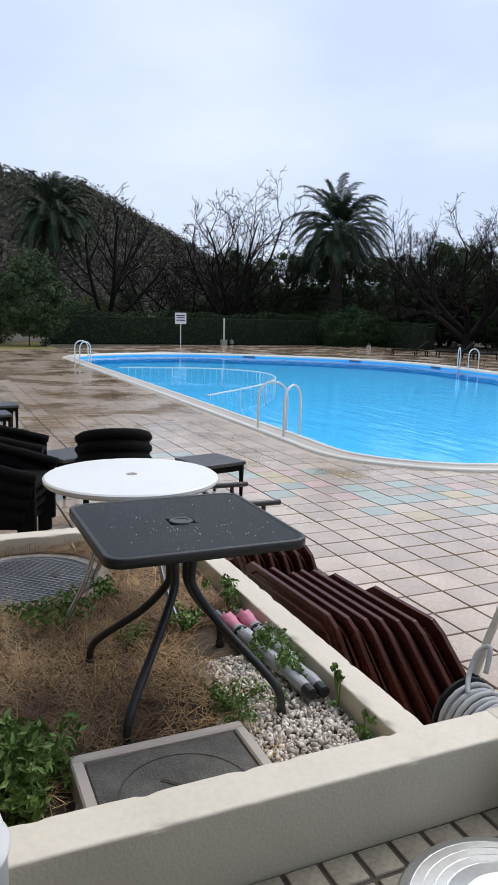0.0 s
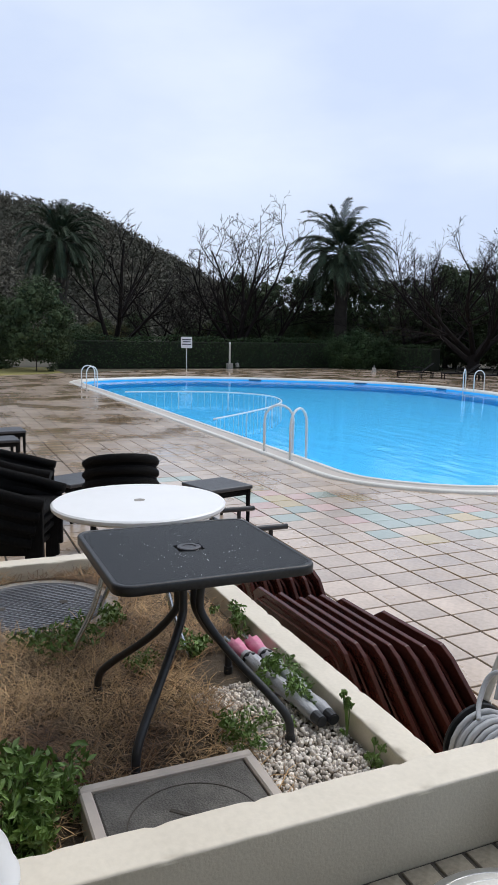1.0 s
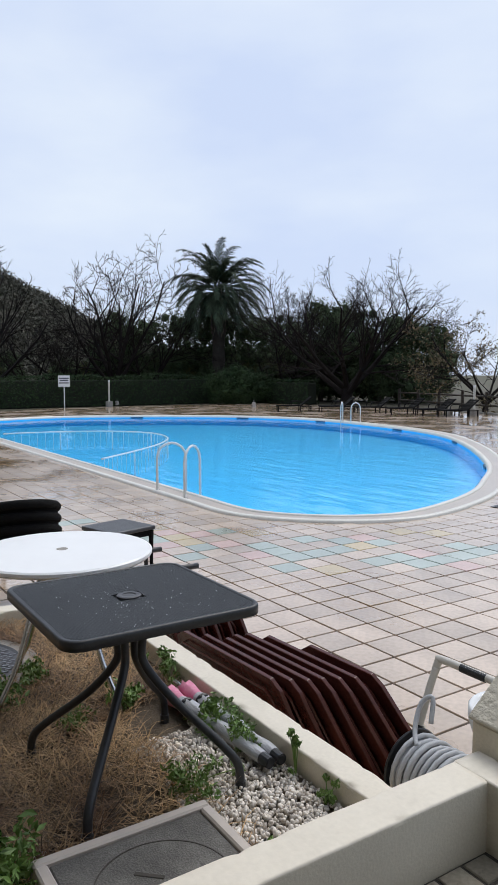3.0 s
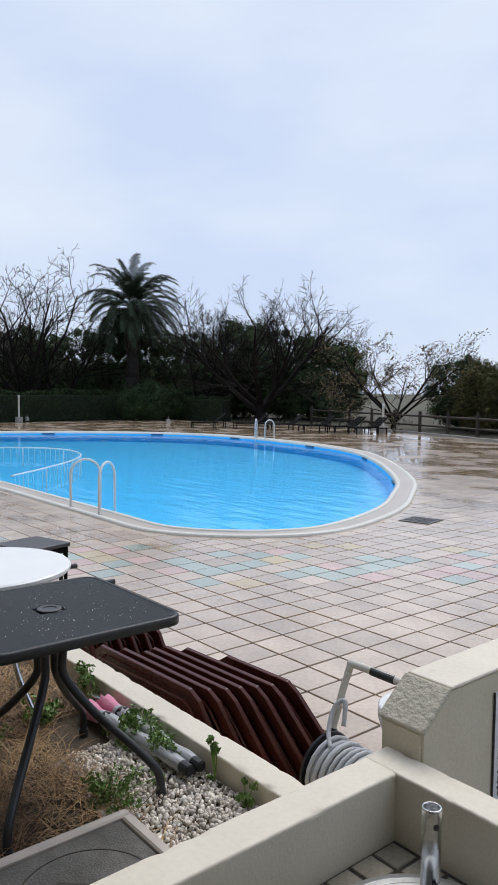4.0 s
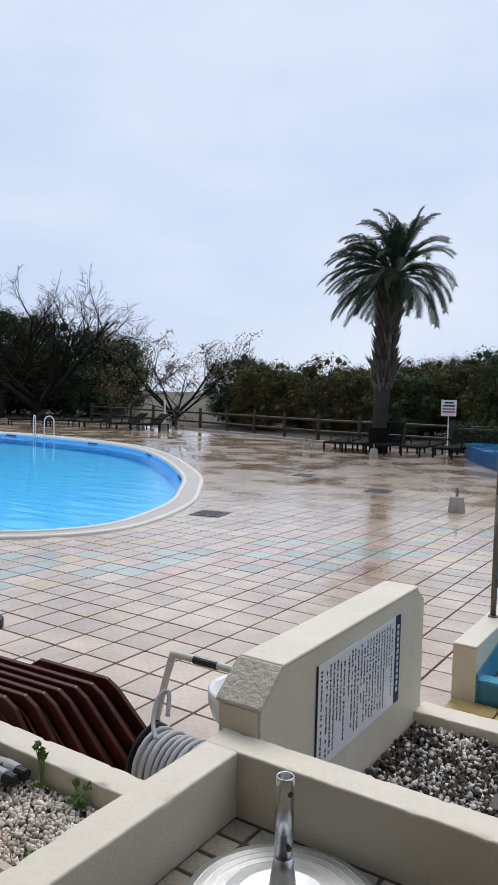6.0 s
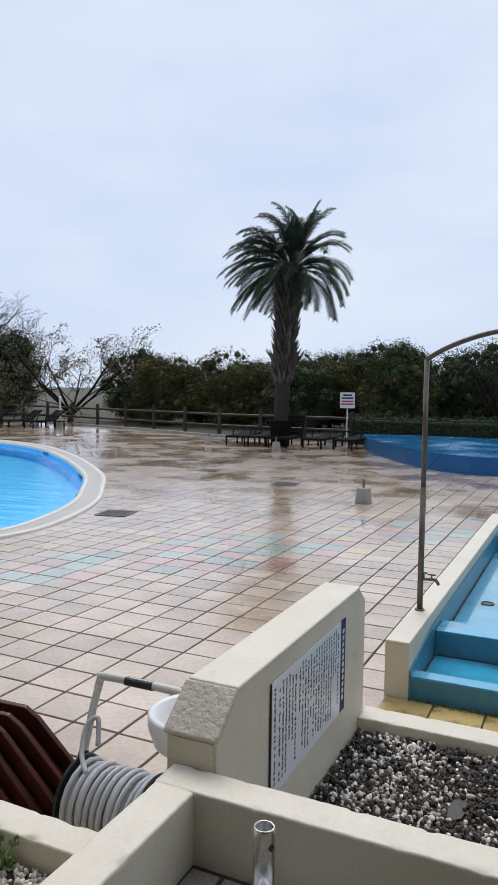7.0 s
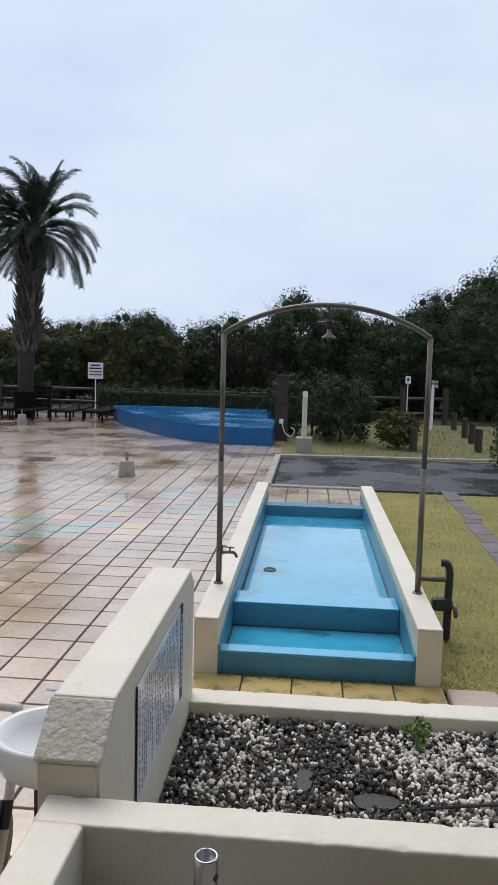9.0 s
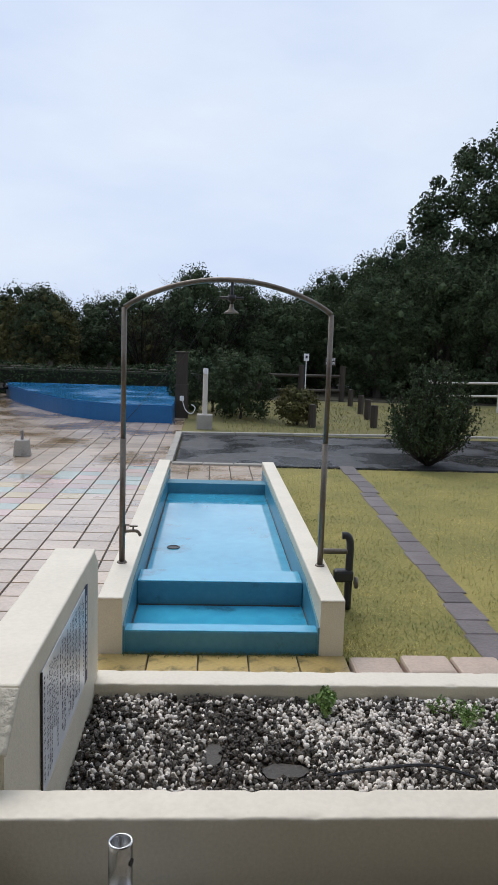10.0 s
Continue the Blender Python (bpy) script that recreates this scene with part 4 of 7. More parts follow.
def bare_tree(m, seed, height, fan, label, stems=5, tilt=(0, 0), trunk_r=0.16, leaves=0, twig=0.014, kids=(7, 6, 5, 4), rise=0.05, squat=1.0, group="bare trees round the pool"):
    rg = random.Random(seed)
    root = base("bare_tree", m, label, "tree", group)
    wood, fine, tips = forked_tree(rg, height, stems, fan, twig, trunk_r, tilt, kids, rise, squat)
    raw("trunk", *wood, M_TWIG, root, True)
    raw("branch_frame", *fine, M_TWIG, root)
    if leaves:
        pick = rg.sample(tips, min(leaves, len(tips)))
        v, f = leaf_cloud(rg, [(p, 0.3) for p in pick], 7, 0.07, 1.0)
        raw("dry_leaves", v, f, M_LEAF_DRY, root)
    return root


def palm(m, seed, trunk_h, girth, frond, n, label, wind=(0.0, 0.0), boots=0, boots_from=0.3, lean=(0, 0), droop=0.3, thin=None, low=-36, collar=None):
    """Feather palm: a trunk that follows the (height share, radius) pairs of girth, old leaf bases standing off it,
    and arching fronds of narrow leaflets; thin: (direction, share) leaves fewer fronds on that side."""
    rg = random.Random(seed)
    root = base("palm_tree", m, label, "palm", "palms round the pool")

    def radius(t):
        for (t0, r0), (t1, r1) in zip(girth, girth[1:]):
            if t0 <= t <= t1:
                return r0 + (r1 - r0) * (t - t0) / (t1 - t0)
        return girth[-1][1]

    def axis(t):
        return Vector((lean[0] * t ** 1.4, lean[1] * t ** 1.4, trunk_h * t))

    pts = [axis(k / 24) for k in range(25)]
    raw("trunk", *tube_data(pts, [radius(k / 24) * (1.0 + 0.05 * (k % 2)) for k in range(25)], 16), M_PALMTRUNK, root, True)
    bv, bf = [], []
    for k in range(boots):
        t = boots_from + (0.99 - boots_from) * (k + 0.5) / boots
        flare = 1.0
        if collar and k % 6 == 0:
            t, flare = collar + rg.uniform(-0.02, 0.02), 1.7
        a = k * 2.399
        out = Vector((math.cos(a), math.sin(a), 0))
        side = Vector((-math.sin(a), math.cos(a), 0))
        b0 = axis(t) + out * radius(t) * 0.92
        w = rg.uniform(0.05, 0.085)
        ln = rg.uniform(0.22, 0.42)
        tip = b0 + out * rg.uniform(0.08, 0.26) * flare + Vector((0, 0, ln)) + side * rg.uniform(-0.05, 0.05)
        o = len(bv)
        bv += [b0 - side * w, b0 + side * w, b0 + Vector((0, 0, -0.1)) + out * 0.07, tip - side * w * 0.35, tip + side * w * 0.35]
        bf += [(o, o + 1, o + 4, o + 3), (o + 1, o + 2, o + 4), (o + 2, o, o + 3), (o + 2, o + 3, o + 4)]
    if boots:
        tagged(raw("boot_skirt", bv, bf, M_BOOT, root), kind="stuff")
    v, f = [], []
    top = axis(1.0)
    for k in range(n):
        a = k * 2.399 + rg.uniform(-0.3, 0.3)
        share = (k + 0.5) / n
        el = radians(76 - (76 - low) * share ** 0.9 + rg.uniform(-9, 9))
        if thin and share > 0.2 and math.cos(a - thin[0]) > 0.15 and rg.random() < thin[1]:
            continue
        ln = frond * rg.uniform(0.82, 1.1)
        d = Vector((math.cos(a) * math.cos(el), math.sin(a) * math.cos(el), math.sin(el)))
        p = top + d * 0.15
        rach = [p.copy()]
        segs = 10
        for s in range(segs):
            u = (s + 1) / segs
            d = (d + Vector((wind[0], wind[1], 0)) * 0.1 * u + Vector((0, 0, -droop * u))).normalized()
            p = p + d * ln / segs
            rach.append(p.copy())
        tv, tf = tube_data(rach, [0.03 * (1 - 0.85 * i / segs) for i in range(segs + 1)], 3, caps=False)
        o = len(v)
        v += tv
        f += [tuple(o + i for i in g) for g in tf]
        m_leaf = 44
        for s in range(m_leaf):
            t = 0.2 + 0.8 * s / m_leaf
            i = min(int(t * segs), segs - 1)
            q = rach[i].lerp(rach[i + 1], t * segs - i)
            dd = (rach[i + 1] - rach[i]).normalized()
            sd = dd.cross(Vector((0, 0, 1)))
            if sd.length < 0.05:
                sd = Vector((math.sin(a), -math.cos(a), 0))
            sd.normalize()
            ll = frond * 0.2 * math.sin(math.pi * min(1, 0.2 + 0.75 * t)) ** 0.6 * rg.uniform(0.75, 1.15)
            up = sd.cross(dd)
            for sg in (-1, 1):
                e = (sd * sg * 0.62 + dd * 0.85 + up * 0.18 + Vector((wind[0] * 0.15, wind[1] * 0.15, rg.uniform(-0.15, 0.1)))).normalized()
                wd = dd * 0.019 * frond / 2.4
                mid = q + e * ll * 0.55
                end = q + e * ll + Vector((0, 0, -0.32 * ll))
                o = len(v)
                v += [q - wd, q + wd, mid + wd, mid - wd, end]
                f += [(o, o + 1, o + 2, o + 3), (o + 3, o + 2, o + 4)]
    raw("fronds", v, f, M_PALM, root)
    return root


def inner_foliage(rg, clumps, k, root, material):
    """Shaded inner mass of the leaf clumps, so that a dense crown lets little sky through."""
    ico = bmesh.new()
    bmesh.ops.create_icosphere(ico, subdivisions=1, radius=1.0)
    iv, jf = [q.co.copy() for q in ico.verts], [tuple(q.index for q in g.verts) for g in ico.faces]
    ico.free()
    verts, faces = [], []
    for c, r in clumps:
        o = len(verts)
        verts += [Vector(c) + q * r * k * rg.uniform(0.7, 1.15) for q in iv]
        faces += [tuple(o + i for i in g) for g in jf]
    return raw("inner_foliage", verts, faces, material, root)


def leafy_variant(seed, rx, rz, h, clumps, per, size, material, trunk_r=0.12, r=(0.35, 0.7)):
    """One evergreen: trunk with limbs and a crown of clumped leaves; returns its Empty at the origin."""
    rg = random.Random(seed)
    root = base("evergreen_tree", Matrix.Identity(4), "dense dark evergreen tree behind the pool", "tree", "evergreen belt")
    v, f, _ = branch_tree(rg, h * 0.6, 0.55, 3, 0.02, trunk_r, limbs=5)
    raw("trunk", v, f, M_BARK, root)
    cl = crown_clumps(rg, clumps, rx, rx, h * 0.5, h * 0.5, *r, low=-0.95)
    v, f = leaf_cloud(rg, cl, per, size, 1.06, tri=True)
    raw("crown", v, f, material, root)
    inner_foliage(rg, cl, 0.36, root, material)
    return root


def place_all(variants, spots):
    """Put copies of the variants at (k, x, y, scale, z-scale, label); the first use takes the original."""
    used = set()
    for k, x, y, s, sz, label in spots:
        ob = variants[k]
        m = Matrix.Translation((x, y, -0.06)) @ Matrix.Rotation((x * 12.9 + y * 7.3) % 6.28, 4, "Z")
        if k in used:
            ob = copy_thing(ob, m)
        else:
            ob.matrix_basis = m
            used.add(k)
        ob.scale = (s, s, s * sz)
        if label:
            ob["label"] = label


V = [leafy_variant(3, 1.9, 2.0, 4.6, 120, 125, 0.062, M_LEAF, 0.16, (0.4, 0.75)), leafy_variant(4, 2.1, 1.7, 4.2, 110, 120, 0.06, M_LEAF_OLIVE, 0.14, (0.35, 0.65)),
     leafy_variant(5, 1.5, 2.3, 5.0, 120, 125, 0.062, M_LEAF, 0.15, (0.4, 0.75)), leafy_variant(6, 2.0, 1.8, 4.2, 80, 95, 0.055, M_LEAF_OLIVE, 0.12, (0.3, 0.6))]
V += [leafy_variant(8, 2.9, 4.0, 8.6, 170, 180, 0.078, M_LEAF, 0.26, (0.45, 0.95)), leafy_variant(9, 2.6, 4.2, 8.6, 160, 190, 0.078, M_LEAF, 0.26, (0.45, 1.0))]
V += [leafy_variant(15, 2.9, 5.6, 11.4, 240, 150, 0.1, M_LEAF, 0.3, (0.3, 0.7))]
WOODS = "tall dark evergreen at the edge of the wood"
rg = random.Random(21)
spots = []
OLIVE, DARK = "olive-tinted evergreen beyond the wooden fence", "dense dark evergreen tree behind the pool"
# belt beyond the fence, thinning towards the sea
for k in range(46):
    t = k / 45
    x = -22.0 + 25.0 * t + rg.uniform(-0.8, 0.8)
    y = 31.5 - 4.0 * t + rg.uniform(-1.5, 2.5) + (k % 3) * 1.6
    s = rg.uniform(0.7, 0.93)
    kind_k = rg.choice((1, 3, 1, 0)) if t < 0.62 else rg.choice((0, 2, 1))
    spots.append((kind_k, x, y, s, rg.uniform(0.85, 1.1), OLIVE if kind_k in (1, 3) else DARK))
# dark belt behind the hedge on the hill side
for k in range(34):
    t = k / 33
    x = -65 + 28 * t + rg.uniform(-1.5, 1.0)
    y = 3 + 34 * t + rg.uniform(-1.0, 3.5)
    spots.append((rg.choice((0, 2, 0, 1)), x, y, rg.uniform(0.75, 1.05) * (0.66 + 0.5 * t), rg.uniform(0.9, 1.05), DARK))
for x, y, s in ((-52, 20, 1.1), (-50.5, 23, 1.2), (-50, 26.5, 1.25), (-48, 29, 1.25), (-46, 31.5, 1.2), (-43, 32.5, 1.2), (-40, 33.5, 1.15), (-37, 34, 1.15), (-34, 34.5, 1.05)):
    spots.append((rg.choice((0, 2)), x, y, s * 1.22, 1.0, DARK))
# wood that climbs to the right beyond the lawn
for k in range(26):
    t = (k + rg.random()) / 26
    x = 2.0 + 17 * t
    y = 28.5 + rg.uniform(0, 6.5) - 2.5 * t
    top = 3.8 + max(0.0, x - 3) * 0.36 if x < 8 else 6.3 + rg.uniform(-0.3, 0.5)
    spots.append((4 + k % 2, x, y, top / 8.6 * rg.uniform(0.86, 1.0) * y / 30, 1.0, WOODS))
for x, y, top in ((9.4, 26.2, 5.2), (13.0, 25.6, 6.2), (16.5, 25.5, 6.8), (6.8, 26.0, 4.4), (11.0, 25.0, 4.9)):
    spots.append((4 + int(x) % 2, x, y, top / 8.6, 1.0, WOODS))
for x, y, k in ((11.7, 30.2, 0.94), (14.8, 31.0, 0.98), (17.8, 32.0, 0.95)):
    spots.append((6, x, y, k, 1.0, "tall open-crowned evergreen above the wood"))
place_all(V, spots)


def shrub(name, m, seed, rx, ry, h, clumps, per, size, material, label, group="", r=(0.12, 0.24), stem=True):
    rg2 = random.Random(seed)
    root = base(name, m, label, "shrub", group)
    if stem:
        v, f, _ = branch_tree(rg2, h * 0.8, 0.7, 3, 0.004, 0.03, limbs=6)
        raw("stems", v, f, M_BARK, root)
    cl = crown_clumps(rg2, clumps, rx, ry, h * 0.52, h * 0.5, *r, low=-0.85)
    v, f = leaf_cloud(rg2, cl, per, size, 1.0, tri=True)
    raw("foliage", v, f, material, root)
    inner_foliage(rg2, cl, 0.42, root, material)
    return root


def bristly_shrub(m, seed, width, height, shoots, label):
    """Evergreen bush of many upright shoots, each set with small leaves, ragged at the tips."""
    rg2 = random.Random(seed)
    root = base("shrub", m, label, "shrub")
    sv, sf, clumps = [], [], []
    for _ in range(shoots):
        a, k = rg2.uniform(0, 6.283), rg2.random() ** 0.6
        reach = width * 0.5 * k
        top = height * (1.0 - 0.5 * k ** 1.8) * rg2.uniform(0.6, 1.1)
        tip = Vector((math.cos(a) * reach, math.sin(a) * reach, top))
        mid = Vector((tip.x * 0.62, tip.y * 0.62, top * 0.42))
        tv, tf = tube_data([(0, 0, 0), mid, tip], [0.012, 0.007, 0.003], 4, caps=False)
        o = len(sv)
        sv += tv
        sf += [tuple(o + i for i in g) for g in tf]
        for q in range(6):
            t = 0.12 + 0.88 * q / 5
            clumps.append((mid.lerp(tip, t) + Vector((rg2.gauss(0, 0.02), rg2.gauss(0, 0.02), 0)), 0.085 - 0.045 * t))
    raw("stems", sv, sf, M_BARK, root)
    v2, f2 = leaf_cloud(rg2, clumps, 16, 0.026, 1.2, tri=True)
    raw("foliage", v2, f2, M_LEAF, root)
    return root


bristly_shrub(Matrix.Translation((4.05, 10.0, -0.03)), 41, 1.6, 1.72, 190, "bristly upright evergreen shrub standing on the lawn")
shrub("shrub", Matrix.Translation((1.25, 16.6, 0.0)), 42, 0.85, 0.8, 1.55, 110, 80, 0.036, M_LEAF, "dark round shrub beside the lamp post")
shrub("shrub", Matrix.Translation((0.55, 18.2, 0.0)), 43, 1.1, 1.0, 1.7, 120, 80, 0.04, M_LEAF, "dark round shrub beside the lamp post")
shrub("shrub", Matrix.Translation((2.55, 15.6, 0.0)), 44, 0.42, 0.4, 0.8, 60, 30, 0.04, M_LEAF_OLIVE, "small sparse olive shrub by the path")
shrub("shrub", Matrix.Translation((-40.4, 24.2, -0.05)), 45, 1.5, 2.35, 2.2, 220, 130, 0.06, M_HEDGE, "big mounded clipped evergreen bush by the hedge", r=(0.3, 0.5))
shrub("shrub", Matrix.Translation((-38.5, 3.5, -0.05)), 46, 1.7, 1.6, 4.6, 150, 110, 0.08, M_LEAF, "dark conical evergreen on the far lawn", r=(0.3, 0.6))
shrub("shrub", Matrix.Translation((-42.6, 1.0, -0.05)), 47, 2.6, 2.4, 4.2, 180, 110, 0.08, M_LEAF, "broad dark evergreen bush on the far lawn", r=(0.3, 0.6))


def hedge(name, x0, y0, x1, y1, h, w, seed, label, size=0.11, dense=60):
    """Clipped hedge: leaf cards over an inner body coloured near-black for the shade inside, its top a little wavy."""
    rg2 = random.Random(seed)
    root = base(name, Matrix.Identity(4), label, "hedge")
    L2 = math.hypot(x1 - x0, y1 - y0)
    ux, uy = (x1 - x0) / L2, (y1 - y0) / L2
    m = Matrix.Translation((x0, y0, 0)) @ Matrix.Rotation(math.atan2(uy, ux), 4, "Z")
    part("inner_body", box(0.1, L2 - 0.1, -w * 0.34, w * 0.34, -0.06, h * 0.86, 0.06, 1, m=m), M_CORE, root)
    v, f = [], []
    for _ in range(int(L2 * dense * (h + w))):
        s = rg2.uniform(0, L2)
        hh = h * (1 + 0.05 * math.sin(s * 0.9 + seed) + 0.03 * math.sin(s * 2.7))
        if rg2.random() < w / (w + 2 * h):
            q, z, nr = rg2.uniform(-w / 2, w / 2), hh + rg2.gauss(0, 0.04), Vector((0, 0, 1))
        else:
            sg = -1 if rg2.random() < 0.6 else 1
            q, z, nr = sg * (w / 2 + rg2.gauss(0, 0.05)), rg2.uniform(0.0, hh), Vector((0, sg, 0.2))
        nr = (nr + Vector((rg2.uniform(-1, 1), rg2.uniform(-1, 1), rg2.uniform(-0.6, 1)))).normalized()
        u = Matrix.Rotation(rg2.uniform(0, 6.28), 3, nr) @ nr.orthogonal().normalized()
        t = nr.cross(u)
        sz = size * rg2.uniform(0.6, 1.4)
        p = Vector((s, q, z))
        o = len(v)
        v += [m @ (p - u * sz), m @ (p + t * sz * 0.45), m @ (p + u * sz), m @ (p - t * sz * 0.45)]
        f.append((o, o + 1, o + 2, o + 3))
    raw("foliage", v, f, M_HEDGE, root)
    return root


hedge("hedge", -42.3, 5.0, -43.2, 24.5, 1.85, 1.3, 51, "long clipped dark green hedge beside the far deck", 0.06, 210)
hedge("hedge", -41.2, 26.3, -36.8, 27.9, 1.6, 1.4, 52, "clipped dark green hedge behind the loungers", 0.06, 210)
hedge("hedge", -6.8, 23.2, 0.3, 22.9, 0.95, 1.0, 53, "low clipped green hedge behind the blue stage", 0.045, 300)
hedge("hedge", 0.4, 22.6, 1.7, 21.6, 0.9, 1.0, 54, "low clipped green hedge beside the wooden post", 0.045, 300)

palm(Matrix.Translation((-45.0, 25.5, -0.06)), 61, 7.9, [(0, 0.5), (0.5, 0.42), (0.75, 0.5), (0.92, 0.72), (1, 0.5)], 4.0, 100, "tall feather palm with a full drooping crown", wind=(0.1, 0.3), boots=90, boots_from=0.6, droop=0.3)
palm(Matrix.Translation((-43.5, 5.7, -0.06)), 62, 7.3, [(0, 0.3), (0.6, 0.26), (0.85, 0.42), (1, 0.3)], 2.9, 84, "tall dark palm in front of the wooded hill", wind=(0.1, 0.4), boots=60, boots_from=0.6, droop=0.32)
palm(Matrix.Translation((-8.4, 20.6, -0.02)), 63, 5.75, [(0, 0.23), (0.38, 0.24), (0.48, 0.32), (0.6, 0.27), (0.74, 0.32), (0.87, 0.41), (0.95, 0.36), (1, 0.25)], 2.2, 125, "windswept feather palm standing among the loungers", wind=(-1.1, 0.1), boots=230, boots_from=0.36, lean=(0.28, 0), droop=0.27, thin=(-0.2, 0.55), low=-22, collar=0.475)
bare_tree(Matrix.Translation((-45.0, 9.0, -0.06)), 71, 7.6, 0.5, "dark bare tree before the wooded hill", stems=4, trunk_r=0.3, twig=0.014, kids=(6, 5, 4), tilt=(0.0, 0.15))
bare_tree(Matrix.Translation((-46.0, 17.9, -0.06)), 72, 8.8, 0.72, "bare many-stemmed tree behind the hedge", stems=6, trunk_r=0.26, twig=0.017, kids=(7, 5, 3, 2))
bare_tree(Matrix.Translation((-47.0, 15.2, -0.06)), 73, 5.6, 0.95, "bare many-stemmed tree behind the hedge", stems=6, trunk_r=0.16, twig=0.016, kids=(6, 5, 3, 2))
bare_tree(Matrix.Translation((-47.0, 20.6, -0.06)), 78, 5.8, 0.95, "bare many-stemmed tree behind the hedge", stems=6, trunk_r=0.16, twig=0.016, kids=(6, 5, 3, 2))
bare_tree(Matrix.Translation((-34.8, 29.0, -0.06)), 74, 8.3, 0.95, "wide bare tree behind the row of loungers", stems=8, trunk_r=0.32, twig=0.0135, tilt=(-0.22, 0.0), squat=0.85, kids=(8, 6, 4, 2))
bare_tree(Matrix.Translation((-41.5, 29.0, -0.06)), 75, 6.2, 1.0, "wide bare tree behind the row of loungers", stems=6, trunk_r=0.18, twig=0.015, kids=(6, 5, 4, 2))
bare_tree(Matrix.Translation((-48.0, 12.8, -0.06)), 76, 5.0, 0.9, "low bare tree behind the hedge", stems=6, trunk_r=0.14, twig=0.012, kids=(6, 5, 4))
bare_tree(Matrix.Translation((-23.7, 28.8, -0.06)), 77, 4.9, 1.35, "sparse tree with a few dry leaves beyond the fence", stems=7, trunk_r=0.12, twig=0.011, kids=(6, 5, 4), leaves=520, rise=0.03)
bare_tree(Matrix.Translation((-2.0, 26.0, -0.06)), 79, 3.0, 0.5, "thin grey bare shrub tree behind the stage", stems=8, trunk_r=0.05, twig=0.005, kids=(6, 5, 4))
bare_tree(Matrix.Translation((0.6, 27.0, -0.06)), 80, 3.3, 0.5, "thin grey bare shrub tree behind the stage", stems=8, trunk_r=0.05, twig=0.005, kids=(6, 5, 4))

# wooded hill: a ridge of ground under crowded tree crowns
ridge = [(-60, 20), (-20, 24), (0, 24), (12, 24), (22, 22.8), (30, 19), (38, 14.5), (46, 10.0), (54, 6.5), (64, 3.5), (80, 1.5), (110, 0.0)]


def ridge_z(y):
    for (y0, z0), (y1, z1) in zip(ridge, ridge[1:]):
        if y0 <= y <= y1:
            return z0 + (z1 - z0) * (y - y0) / (y1 - y0)
    return 0.0


def hill_z(x, y):
    t = max(0.0, min(1.0, (-x - 64) / 56))
    z = ridge_z(y) * t ** 1.15
    return z * 0.93 - 0.6 + 0.8 * noise.noise((x * 0.07, y * 0.07, 3.0)) * t


hv, hf, cols = [], [], 44
rows_n = 34
for i in range(rows_n):
    x = -62 - i * 2.4
    for j in range(cols):
        y = -60 + j * 4.0
        z = hill_z(x, y) if x > -124 else hill_z(-124, y) - (-124 - x) * 0.7
        hv.append((x, y, z))
for i in range(rows_n - 1):
    for j in range(cols - 1):
        o = i * cols + j
        hf.append((o, o + 1, o + cols + 1, o + cols))
hill = tagged(raw("hill", hv, hf, M_HILL, smooth=True), "wooded brown-green hillside beyond the garden", "hill", kind="structure")
rg = random.Random(90)
clumps = []
for k in range(3400):
    x, y = rg.uniform(-124, -64), rg.uniform(-40, 70)
    if rg.random() > 0.3 + ridge_z(y) / 24:
        continue
    r = rg.uniform(0.8, 1.7)
    clumps.append(((x, y, hill_z(x, y) + r * 0.45), r))
cv, cf = leaf_cloud(rg, clumps, 60, 0.26, 1.0, tri=True)
# brown-green crowns, lightened in colour for the haze of distance
M_HILLTREE = mat("hill_crowns_hazed", (0.082, 0.088, 0.066), (0.135, 0.122, 0.10), rough=0.95, spec=0.1, grain=2.2, patch=0.09, bump=1.0, bump_dist=0.8, jitter=0.32, island=True)
hill_woods = tagged(raw("hill_woods", cv, cf, M_HILLTREE), "distant woods covering the hillside", "woods", kind="stuff")

